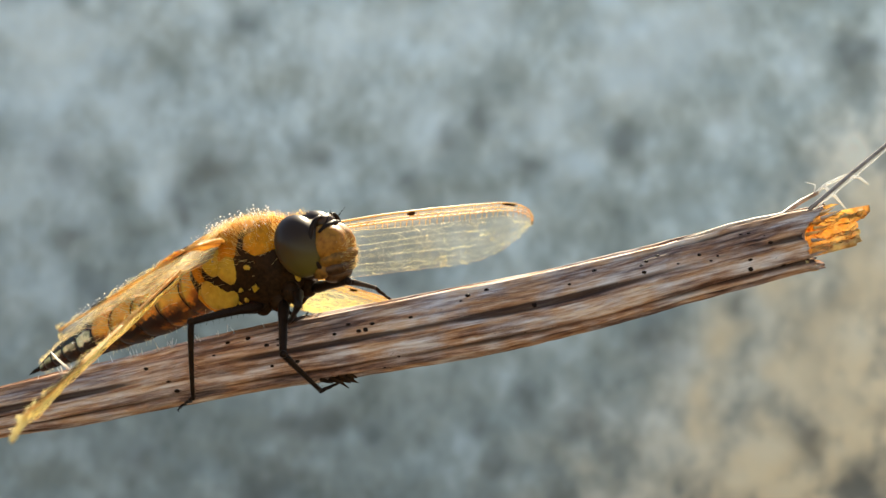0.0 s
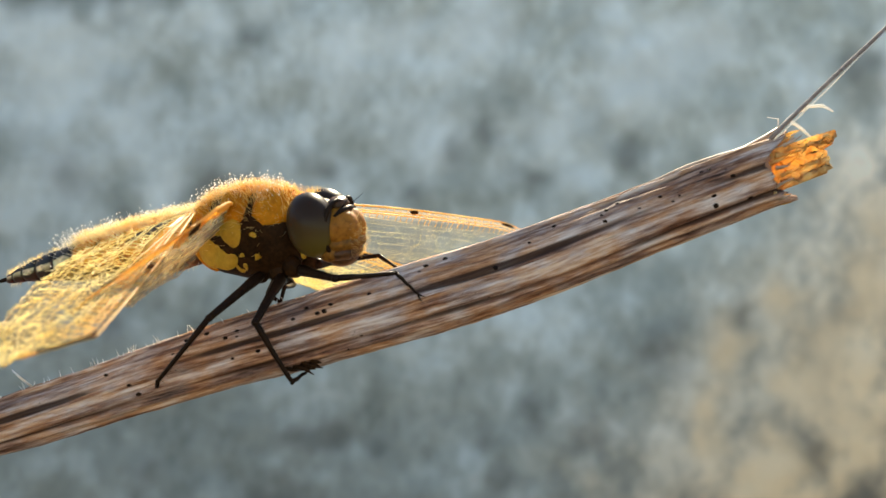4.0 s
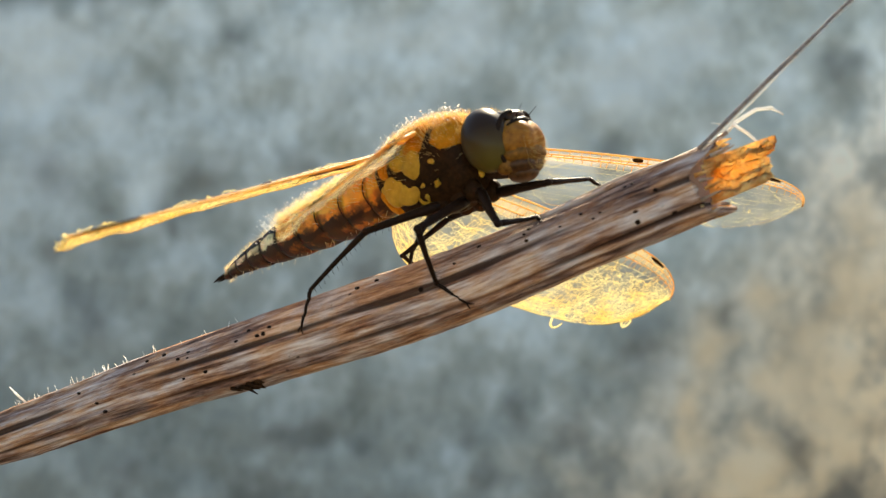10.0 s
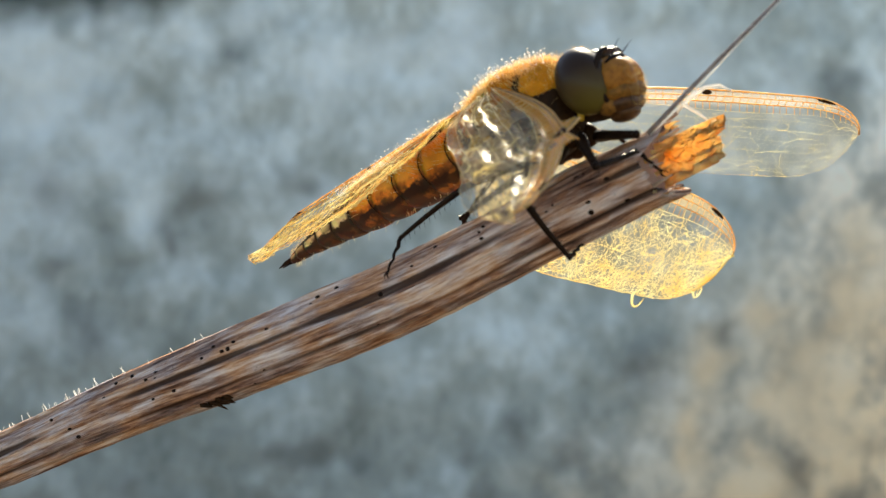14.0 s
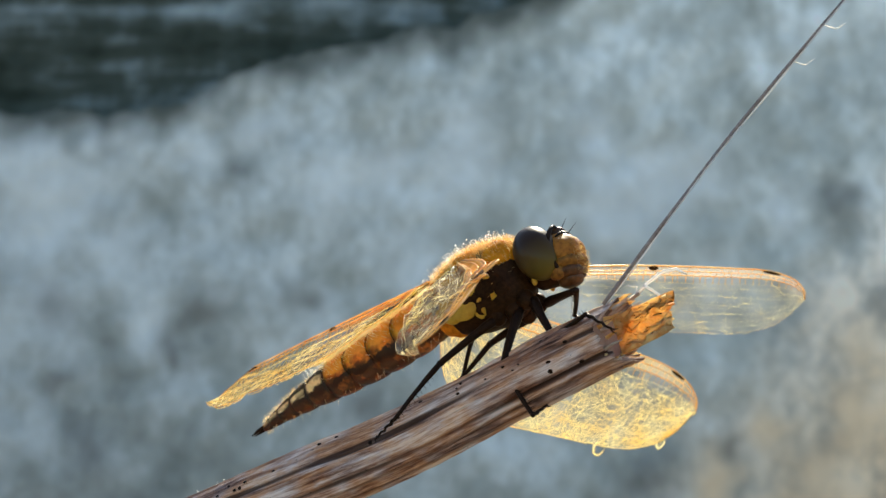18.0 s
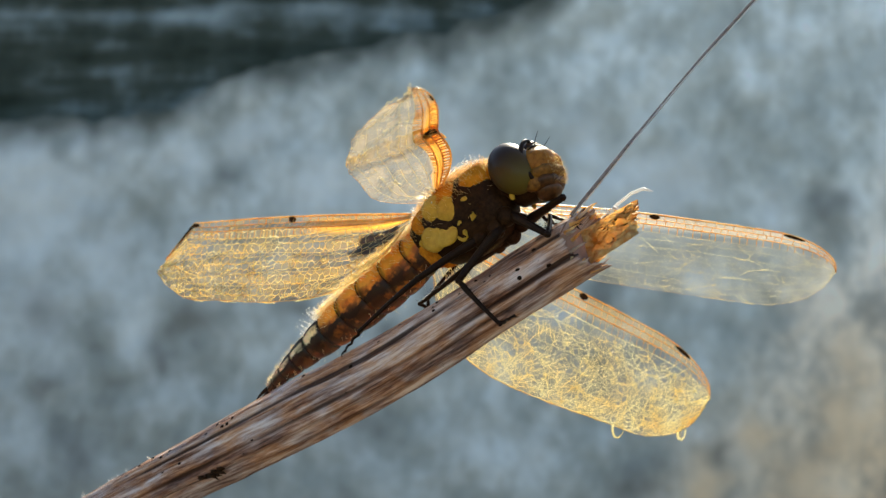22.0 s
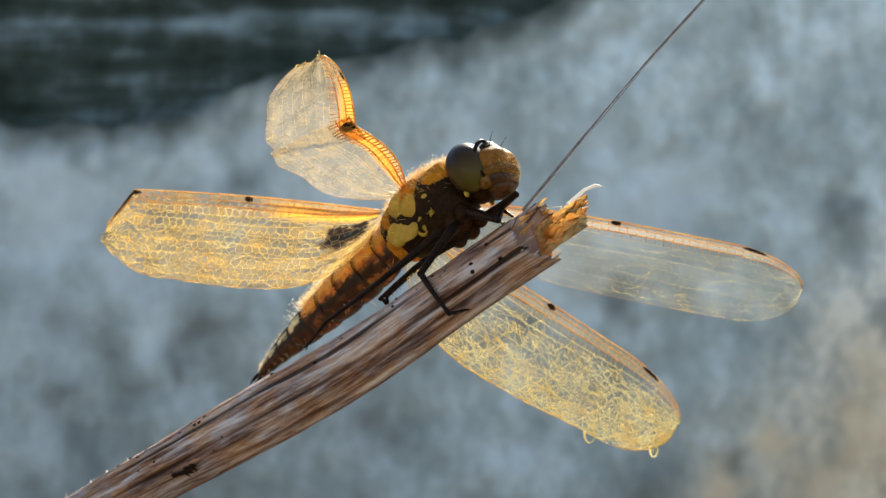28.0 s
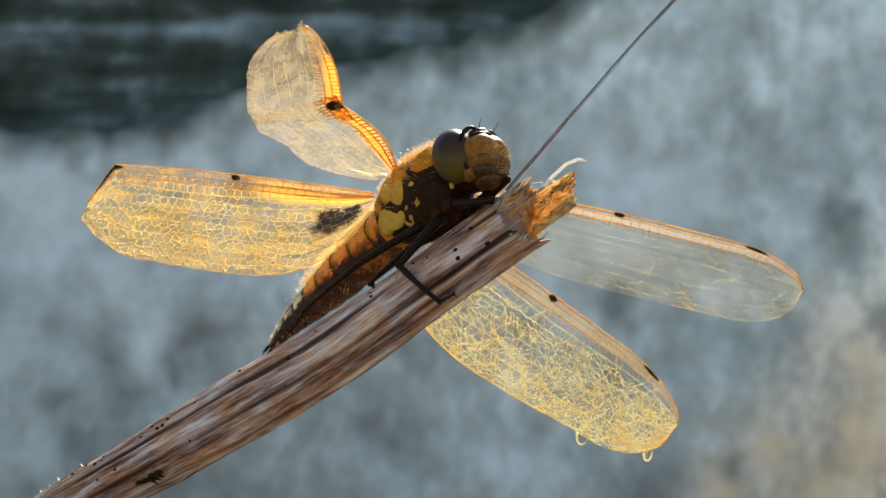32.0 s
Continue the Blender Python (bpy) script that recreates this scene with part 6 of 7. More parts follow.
    walk(legs['RF'][0], [
        (0.0, pose(0.00500, -0.00150, -0.00340, -19.0, 11.3, -58.0)), (1.0, pose(0.00500, -0.00150, -0.00340, -18.8, 14.9, -58.3)),
        (2.0, pose(0.00500, -0.00150, -0.00340, -21.4, 17.9, -59.7)), (3.0, pose(0.00500, -0.00150, -0.00340, 81.3, 14.9, -32.8)),
        (4.0, pose(0.00500, -0.00150, -0.00340, 91.9, 8.3, -24.2)), (4.5, pose(0.00500, -0.00150, -0.00340, 97.4, 13.4, -32.9)),
        (6.5, pose(0.00500, -0.00150, -0.00340, 89.1, 36.8, -38.9)), (7.0, pose(0.00500, -0.00150, -0.00340, 71.3, 42.3, -54.2)),
        (8.0, pose(0.00500, -0.00150, -0.00340, 46.6, 55.6, -66.2)), (9.0, pose(0.00500, -0.00150, -0.00340, 58.9, 39.9, -41.3)),
        (10.0, pose(0.00500, -0.00150, -0.00340, 60.7, 43.9, -41.7)), (11.0, pose(0.00500, -0.00150, -0.00340, 17.8, 56.5, -93.8)),
        (12.0, pose(0.00500, -0.00150, -0.00340, 39.7, 41.4, -86.2)), (13.0, pose(0.00500, -0.00150, -0.00340, 33.2, 19.2, -38.3)),
        (14.0, pose(0.00500, -0.00150, -0.00340, 61.5, 38.9, -57.3)), (15.0, pose(0.00500, -0.00150, -0.00340, 66.1, 49.7, -61.4)),
        (15.5, pose(0.00500, -0.00150, -0.00340, 63.7, 50.7, -62.7)), (17.5, pose(0.00500, -0.00150, -0.00340, 60.5, 59.6, -60.6)),
        (18.0, pose(0.00500, -0.00150, -0.00340, 70.5, 64.2, -54.8)), (19.0, pose(0.00500, -0.00150, -0.00340, 43.2, 71.0, -85.4)),
        (20.0, pose(0.00500, -0.00150, -0.00340, 59.2, 58.0, -57.0)), (21.0, pose(0.00500, -0.00150, -0.00340, 67.6, 55.6, -45.2)),
        (22.0, pose(0.00500, -0.00150, -0.00340, 90.8, 55.5, -21.6)), (25.0, pose(0.00500, -0.00150, -0.00340, 88.9, 55.4, -25.0)),
        (28.0, pose(0.00500, -0.00150, -0.00340, 96.6, 45.1, -17.5)), (32.0, pose(0.00500, -0.00150, -0.00340, 108.8, 25.5, 0.6)),
    ])
    walk(legs['RF'][1], [
        (0.0, pose(0.00791, -0.00616, -0.00450, -164.2, 12.7, 139.8)), (1.0, pose(0.00784, -0.00611, -0.00484, -165.6, 8.8, 137.5)),
        (2.0, pose(0.00769, -0.00610, -0.00512, -163.9, 5.3, 137.8)), (3.0, pose(0.00955, -0.00443, -0.00484, 108.2, 10.9, 64.3)),
        (4.0, pose(0.01006, -0.00377, -0.00420, 101.1, 4.5, 35.4)), (4.5, pose(0.00957, -0.00446, -0.00470, 109.4, -4.1, 49.9)),
        (6.5, pose(0.00849, -0.00432, -0.00675, 132.4, -6.7, 58.1)), (7.0, pose(0.00742, -0.00486, -0.00717, 138.2, -6.4, 63.6)),
        (8.0, pose(0.00628, -0.00439, -0.00802, 155.4, -2.0, 67.4)), (9.0, pose(0.00823, -0.00433, -0.00699, 136.5, 7.1, 80.6)),
        (10.0, pose(0.00801, -0.00419, -0.00728, 144.4, -4.6, 85.3)), (11.0, pose(0.00479, -0.00458, -0.00807, 177.5, -11.9, 71.1)),
        (12.0, pose(0.00528, -0.00569, -0.00710, 159.6, 12.8, 55.7)), (13.0, pose(0.00915, -0.00477, -0.00524, 34.5, 31.2, -23.4)),
        (14.0, pose(0.00735, -0.00516, -0.00692, 149.3, -6.1, 76.1)), (15.0, pose(0.00673, -0.00468, -0.00767, 163.6, -16.5, 60.0)),
        (15.5, pose(0.00663, -0.00465, -0.00773, 165.3, -17.0, 57.0)), (17.5, pose(0.00639, -0.00397, -0.00823, 165.2, -13.7, 54.8)),
        (18.0, pose(0.00641, -0.00349, -0.00844, 179.8, 3.0, -28.2)), (19.0, pose(0.00515, -0.00332, -0.00869, -164.6, -11.0, -4.2)),
        (20.0, pose(0.00662, -0.00399, -0.00815, 156.8, -27.0, 67.0)), (21.0, pose(0.00723, -0.00374, -0.00802, 145.0, -31.5, 83.8)),
        (22.0, pose(0.00795, -0.00267, -0.00801, 132.0, -40.2, 96.9)), (25.0, pose(0.00789, -0.00284, -0.00801, 129.4, -38.5, 95.1)),
        (28.0, pose(0.00877, -0.00269, -0.00736, 113.9, -37.4, 109.7)), (32.0, pose(0.01005, -0.00145, -0.00581, 92.0, -34.3, 137.1)),
    ])
    walk(legs['RF'][2], [
        (0.0, pose(0.00359, -0.00251, -0.00578, 94.3, -1.6, 88.9)), (1.0, pose(0.00362, -0.00223, -0.00573, 100.5, 2.3, 90.7)),
        (2.0, pose(0.00341, -0.00222, -0.00566, 107.3, 3.3, 84.8)), (3.0, pose(0.01202, 0.00070, -0.00593, 86.5, 61.3, 11.9)),
        (4.0, pose(0.01477, -0.00042, -0.00466, 84.5, 48.3, 1.1)), (4.5, pose(0.01330, -0.00003, -0.00429, 90.3, 48.0, 1.0)),
        (6.5, pose(0.01153, 0.00057, -0.00607, 103.5, 47.9, 1.6)), (7.0, pose(0.00999, 0.00031, -0.00652, 99.0, 46.2, -6.6)),
        (8.0, pose(0.00850, 0.00096, -0.00782, 164.3, -30.5, 86.5)), (9.0, pose(0.00917, 0.00135, -0.00771, 77.0, 47.4, -9.3)),
        (10.0, pose(0.00848, 0.00158, -0.00681, 77.7, 43.9, -19.3)), (11.0, pose(0.00663, 0.00079, -0.00688, 125.7, 46.9, -3.4)),
        (12.0, pose(0.00847, -0.00102, -0.00838, -173.6, 48.2, 78.3)), (13.0, pose(0.01371, -0.00675, -0.00824, 84.2, 22.6, 79.5)),
        (14.0, pose(0.00874, 0.00043, -0.00630, 92.6, 56.1, -13.5)), (15.0, pose(0.00952, 0.00013, -0.00602, 90.8, 51.6, -38.8)),
        (15.5, pose(0.00965, 0.00000, -0.00604, 171.8, 57.0, 57.7)), (17.5, pose(0.00964, 0.00063, -0.00685, 83.7, 47.9, -43.3)),
        (18.0, pose(0.01151, -0.00623, -0.00874, 130.9, 53.7, 3.0)), (19.0, pose(0.01083, -0.00373, -0.00759, 144.5, 65.8, 6.1)),
        (20.0, pose(0.00864, 0.00077, -0.00551, 74.4, 58.6, -32.9)), (21.0, pose(0.00776, 0.00117, -0.00499, 85.8, 55.5, -11.9)),
        (22.0, pose(0.00742, 0.00173, -0.00427, 102.1, 50.3, 16.8)), (25.0, pose(0.00748, 0.00168, -0.00440, 71.9, 60.4, -8.8)),
        (28.0, pose(0.00722, 0.00165, -0.00384, 58.8, 58.2, -10.1)), (32.0, pose(0.00654, 0.00181, -0.00255, 70.6, 45.4, 17.1)),
    ])
    walk(legs['LH'][0], [
        (0.0, pose(0.00100, 0.00170, -0.00340, -64.6, -14.7, 114.0)), (1.0, pose(0.00100, 0.00170, -0.00340, -65.5, -14.4, 113.6)),
        (2.0, pose(0.00100, 0.00170, -0.00340, -65.2, -13.9, 113.6)), (3.0, pose(0.00100, 0.00170, -0.00340, -40.8, 8.2, 103.8)),
        (4.0, pose(0.00100, 0.00170, -0.00340, -18.3, 21.0, 115.7)), (4.5, pose(0.00100, 0.00170, -0.00340, -6.2, 14.0, 126.2)),
        (6.5, pose(0.00100, 0.00170, -0.00340, -28.0, -6.2, 120.5)), (7.0, pose(0.00100, 0.00170, -0.00340, -11.6, -7.5, 127.4)),
        (8.0, pose(0.00100, 0.00170, -0.00340, 51.3, -21.2, 144.9)), (9.0, pose(0.00100, 0.00170, -0.00340, 48.6, -11.4, 153.8)),
        (10.0, pose(0.00100, 0.00170, -0.00340, 49.5, -14.7, 149.7)), (11.0, pose(0.00100, 0.00170, -0.00340, 53.2, -9.7, 162.5)),
        (12.0, pose(0.00100, 0.00170, -0.00340, 57.6, -7.5, 176.2)), (13.0, pose(0.00100, 0.00170, -0.00340, 45.7, -5.4, 162.7)),
        (14.0, pose(0.00100, 0.00170, -0.00340, 53.0, -15.0, 161.7)), (15.0, pose(0.00100, 0.00170, -0.00340, 43.0, -23.4, 148.6)),
        (15.5, pose(0.00100, 0.00170, -0.00340, 39.8, -21.4, 148.7)), (17.5, pose(0.00100, 0.00170, -0.00340, 38.1, -20.8, 145.3)),
        (18.0, pose(0.00100, 0.00170, -0.00340, 34.6, -19.8, 148.7)), (19.0, pose(0.00100, 0.00170, -0.00340, 34.9, -25.7, 148.2)),
        (20.0, pose(0.00100, 0.00170, -0.00340, 47.3, -26.5, 146.4)), (21.0, pose(0.00100, 0.00170, -0.00340, 47.3, -29.3, 147.2)),
        (22.0, pose(0.00100, 0.00170, -0.00340, 56.3, -29.0, 142.4)), (25.0, pose(0.00100, 0.00170, -0.00340, 60.3, -22.7, 145.4)),
        (28.0, pose(0.00100, 0.00170, -0.00340, 58.8, -19.9, 154.9)), (32.0, pose(0.00100, 0.00170, -0.00340, 59.9, -17.7, 163.2)),
    ])
    walk(legs['LH'][1], [
        (0.0, pose(-0.00223, 0.00894, -0.00132, -111.8, 22.4, -57.4)), (1.0, pose(-0.00218, 0.00898, -0.00136, -109.6, 23.2, -55.1)),
        (2.0, pose(-0.00219, 0.00899, -0.00143, -109.3, 22.7, -53.8)), (3.0, pose(-0.00094, 0.00958, -0.00458, -138.2, 5.4, -70.7)),
        (4.0, pose(-0.00232, 0.00860, -0.00634, -161.2, -6.6, -64.2)), (4.5, pose(-0.00370, 0.00812, -0.00538, 6.8, -4.4, -57.6)),
        (6.5, pose(-0.00314, 0.00872, -0.00251, -149.9, 24.2, -54.6)), (7.0, pose(-0.00393, 0.00816, -0.00233, -168.2, 27.7, -53.9)),
        (8.0, pose(-0.00526, 0.00609, -0.00043, 95.0, 42.1, -100.0)), (9.0, pose(-0.00621, 0.00525, -0.00177, 102.0, 41.7, -90.7)),
        (10.0, pose(-0.00585, 0.00570, -0.00132, 103.8, 40.4, -87.4)), (11.0, pose(-0.00671, 0.00412, -0.00201, 91.7, 38.1, -98.3)),
        (12.0, pose(-0.00711, 0.00223, -0.00233, 67.5, 29.3, -135.2)), (13.0, pose(-0.00679, 0.00413, -0.00263, 79.2, 41.1, -127.2)),
        (14.0, pose(-0.00652, 0.00419, -0.00128, 79.7, 35.9, -118.6)), (15.0, pose(-0.00543, 0.00562, -0.00015, 92.7, 45.5, -110.3)),
        (15.5, pose(-0.00552, 0.00566, -0.00040, 96.5, 48.0, -108.4)), (17.5, pose(-0.00530, 0.00606, -0.00049, 79.5, 54.7, -133.1)),
        (18.0, pose(-0.00559, 0.00571, -0.00062, 93.6, 55.7, -117.3)), (19.0, pose(-0.00528, 0.00560, 0.00015, 85.0, 54.3, -127.1)),
        (20.0, pose(-0.00511, 0.00576, 0.00026, 74.6, 43.8, -133.6)), (21.0, pose(-0.00501, 0.00557, 0.00061, 71.9, 40.6, -137.6)),
        (22.0, pose(-0.00468, 0.00608, 0.00057, 67.5, 32.4, -141.2)), (25.0, pose(-0.00523, 0.00600, -0.00024, 70.1, 30.8, -133.1)),
        (28.0, pose(-0.00598, 0.00497, -0.00061, 72.7, 31.7, -126.8)), (32.0, pose(-0.00648, 0.00395, -0.00091, 77.1, 32.5, -114.2)),
    ])
    walk(legs['LH'][2], [
        (0.0, pose(0.00175, 0.00271, -0.00437, 48.1, 42.7, 179.2)), (1.0, pose(0.00203, 0.00295, -0.00452, 44.3, 41.1, 173.7)),
        (2.0, pose(0.00217, 0.00304, -0.00452, 46.5, 44.5, 177.5)), (3.0, pose(0.00170, 0.00206, -0.00533, 75.0, 55.2, -173.0)),
        (4.0, pose(0.00114, 0.00144, -0.00542, 117.5, 65.7, -125.1)), (4.5, pose(0.00057, 0.00139, -0.00477, 75.6, 67.3, -159.3)),
        (6.5, pose(0.00109, 0.00277, -0.00579, 65.1, 65.2, -164.5)), (7.0, pose(0.00024, 0.00244, -0.00605, 61.6, 64.4, -164.8)),
        (8.0, pose(-0.00629, 0.00025, -0.00580, 38.4, 48.6, 162.5)), (9.0, pose(-0.00628, -0.00072, -0.00710, 37.6, 52.6, 166.6)),
        (10.0, pose(-0.00557, -0.00038, -0.00651, 36.0, 48.9, 163.2)), (11.0, pose(-0.00762, -0.00210, -0.00695, 31.1, 41.8, 158.1)),
        (12.0, pose(-0.01206, -0.00268, -0.00625, 31.0, 45.2, 154.0)), (13.0, pose(-0.01044, -0.00068, -0.00788, 23.2, 47.6, 140.9)),
        (14.0, pose(-0.00962, -0.00150, -0.00597, 28.8, 39.3, 146.4)), (15.0, pose(-0.00738, 0.00036, -0.00586, 33.6, 46.8, 147.9)),
        (15.5, pose(-0.00722, 0.00058, -0.00634, 37.9, 55.2, 155.4)), (17.5, pose(-0.00846, 0.00269, -0.00701, 25.8, 50.7, 138.8)),
        (18.0, pose(-0.00765, 0.00170, -0.00723, 130.8, 67.5, -106.8)), (19.0, pose(-0.00810, 0.00188, -0.00634, 65.5, 73.1, -177.4)),
        (20.0, pose(-0.00909, 0.00158, -0.00527, 102.3, 71.7, -144.5)), (21.0, pose(-0.00950, 0.00148, -0.00459, 76.6, 70.2, -170.1)),
        (22.0, pose(-0.00995, 0.00185, -0.00372, 48.4, 56.7, 153.8)), (25.0, pose(-0.00992, 0.00099, -0.00434, 95.1, 72.1, -156.9)),
        (28.0, pose(-0.01006, -0.00048, -0.00482, 97.0, 75.2, -152.7)), (32.0, pose(-0.00925, -0.00220, -0.00521, 93.4, 82.3, -153.5)),
    ])
    walk(legs['LM'][0], [
        (0.0, pose(0.00320, 0.00170, -0.00380, 76.9, -14.9, 105.6)), (1.0, pose(0.00320, 0.00170, -0.00380, 72.5, -18.5, 99.8)),
        (2.0, pose(0.00320, 0.00170, -0.00380, 68.2, -22.0, 97.1)), (3.0, pose(0.00320, 0.00170, -0.00380, 53.6, -6.2, 127.4)),
        (4.0, pose(0.00320, 0.00170, -0.00380, 53.3, -2.6, 134.9)), (4.5, pose(0.00320, 0.00170, -0.00380, 64.6, -7.5, 132.4)),
        (6.5, pose(0.00320, 0.00170, -0.00380, 38.5, -13.7, 125.0)), (7.0, pose(0.00320, 0.00170, -0.00380, 44.1, -10.4, 129.5)),
        (8.0, pose(0.00320, 0.00170, -0.00380, 66.0, -4.1, 164.6)), (9.0, pose(0.00320, 0.00170, -0.00380, 64.5, 3.7, 170.5)),
        (10.0, pose(0.00320, 0.00170, -0.00380, 63.9, -1.6, 160.8)), (11.0, pose(0.00320, 0.00170, -0.00380, 67.1, 3.4, 179.0)),
        (12.0, pose(0.00320, 0.00170, -0.00380, 72.7, 4.7, -156.7)), (13.0, pose(0.00320, 0.00170, -0.00380, 68.3, 10.7, -165.0)),
        (14.0, pose(0.00320, 0.00170, -0.00380, 70.4, 3.2, -163.4)), (15.0, pose(0.00320, 0.00170, -0.00380, 61.4, -6.6, 163.7)),
        (15.5, pose(0.00320, 0.00170, -0.00380, 59.7, -3.5, 164.5)), (17.5, pose(0.00320, 0.00170, -0.00380, 59.4, 3.2, 165.8)),
        (18.0, pose(0.00320, 0.00170, -0.00380, 58.1, 2.5, 166.3)), (19.0, pose(0.00320, 0.00170, -0.00380, 59.0, -0.9, 168.6)),
        (20.0, pose(0.00320, 0.00170, -0.00380, 66.0, -0.4, 176.1)), (21.0, pose(0.00320, 0.00170, -0.00380, 65.9, -2.0, -177.8)),
        (22.0, pose(0.00320, 0.00170, -0.00380, 68.9, -1.4, -177.7)), (25.0, pose(0.00320, 0.00170, -0.00380, 32.4, 9.5, -157.1)),
        (28.0, pose(0.00320, 0.00170, -0.00380, -2.2, 9.4, -151.3)), (32.0, pose(0.00320, 0.00170, -0.00380, -1.8, 8.1, -146.4)),
    ])
    walk(legs['LM'][1], [
        (0.0, pose(0.00138, 0.00821, -0.00200, 94.2, 18.7, -98.9)), (1.0, pose(0.00207, 0.00824, -0.00157, 97.3, 23.7, -104.2)),
        (2.0, pose(0.00240, 0.00814, -0.00118, 100.1, 27.4, -106.7)), (3.0, pose(-0.00103, 0.00723, -0.00304, 118.8, 19.6, -77.0)),
        (4.0, pose(-0.00173, 0.00665, -0.00348, 118.4, 19.6, -76.6)), (4.5, pose(-0.00148, 0.00682, -0.00289, 103.9, 19.2, -85.4)),
        (6.5, pose(-0.00070, 0.00727, -0.00214, 128.0, 34.9, -86.3)), (7.0, pose(-0.00118, 0.00701, -0.00254, 120.0, 33.7, -90.7)),
        (8.0, pose(-0.00353, 0.00355, -0.00330, 80.8, 23.8, -132.6)), (9.0, pose(-0.00369, 0.00285, -0.00426, 85.3, 27.5, -125.4)),
        (10.0, pose(-0.00341, 0.00400, -0.00360, 89.4, 27.3, -115.5)), (11.0, pose(-0.00379, 0.00182, -0.00421, 78.3, 23.3, -139.5)),
        (12.0, pose(-0.00321, -0.00106, -0.00437, 71.3, 11.6, -165.5)), (13.0, pose(-0.00344, -0.00008, -0.00510, 66.6, 19.5, -174.3)),
        (14.0, pose(-0.00350, -0.00030, -0.00419, 69.0, 11.7, -172.9)), (15.0, pose(-0.00347, 0.00365, -0.00299, 82.9, 27.6, -133.1)),
        (15.5, pose(-0.00353, 0.00357, -0.00337, 85.7, 29.7, -129.5)), (17.5, pose(-0.00358, 0.00341, -0.00419, 64.0, 23.6, -178.0)),
        (18.0, pose(-0.00359, 0.00336, -0.00410, 83.0, 34.3, -138.4)), (19.0, pose(-0.00366, 0.00308, -0.00369, 82.2, 32.7, -139.0)),
        (20.0, pose(-0.00378, 0.00218, -0.00375, 78.1, 23.7, -142.8)), (21.0, pose(-0.00379, 0.00143, -0.00356, 68.6, 13.4, -171.6)),
        (22.0, pose(-0.00379, 0.00141, -0.00363, 70.0, 4.6, -174.7)), (25.0, pose(-0.00316, -0.00098, -0.00496, 30.6, 3.2, -179.0)),
        (28.0, pose(-0.00286, -0.00162, -0.00494, -3.8, 7.4, -172.8)), (32.0, pose(-0.00257, -0.00213, -0.00479, -4.0, 6.8, -175.7)),
    ])
    walk(legs['LM'][2], [
        (0.0, pose(0.00038, 0.00185, -0.00417, -6.3, 55.7, 78.6)), (1.0, pose(0.00055, 0.00220, -0.00431, -0.7, 54.0, 78.6)),
        (2.0, pose(0.00067, 0.00236, -0.00431, -6.0, 58.4, 68.3)), (3.0, pose(0.00042, 0.00099, -0.00533, -47.5, 55.9, 57.9)),
        (4.0, pose(-0.00025, 0.00042, -0.00577, -87.7, 44.4, 11.1)), (4.5, pose(-0.00097, 0.00042, -0.00513, -69.7, 46.4, 29.0)),
        (6.5, pose(-0.00034, 0.00171, -0.00604, -58.1, 49.7, 34.3)), (7.0, pose(-0.00124, 0.00135, -0.00631, -60.2, 49.4, 34.1)),
        (8.0, pose(-0.00774, -0.00103, -0.00604, -34.8, 41.3, 73.3)), (9.0, pose(-0.00718, -0.00207, -0.00740, -39.4, 40.0, 74.1)),
        (10.0, pose(-0.00601, -0.00145, -0.00672, -33.9, 39.3, 78.5)), (11.0, pose(-0.00854, -0.00224, -0.00691, -38.4, 39.7, 77.4)),
        (12.0, pose(-0.00966, -0.00273, -0.00574, 28.4, 46.0, 142.8)), (13.0, pose(-0.00982, -0.00072, -0.00737, -6.3, 56.7, 97.1)),
        (14.0, pose(-0.01011, -0.00112, -0.00556, -20.2, 49.6, 87.4)), (15.0, pose(-0.00759, -0.00075, -0.00614, -24.7, 34.2, 73.1)),
        (15.5, pose(-0.00729, -0.00099, -0.00674, -27.6, 37.8, 67.8)), (17.5, pose(-0.00981, 0.00320, -0.00691, -53.6, 43.9, 26.8)),
        (18.0, pose(-0.00779, -0.00037, -0.00794, -66.1, 45.6, 8.8)), (19.0, pose(-0.00798, -0.00068, -0.00736, -28.4, 33.4, 60.9)),
        (20.0, pose(-0.00874, -0.00159, -0.00648, -31.0, 37.5, 58.3)), (21.0, pose(-0.01033, 0.00046, -0.00514, -61.7, 47.7, 19.9)),
        (22.0, pose(-0.01054, 0.00078, -0.00418, -38.5, 43.0, 52.6)), (25.0, pose(-0.00995, -0.00111, -0.00534, -29.8, 46.6, 44.0)),
        (28.0, pose(-0.00955, -0.00246, -0.00581, -12.8, 48.2, 51.7)), (32.0, pose(-0.00931, -0.00264, -0.00559, -37.3, 51.5, 32.2)),
    ])
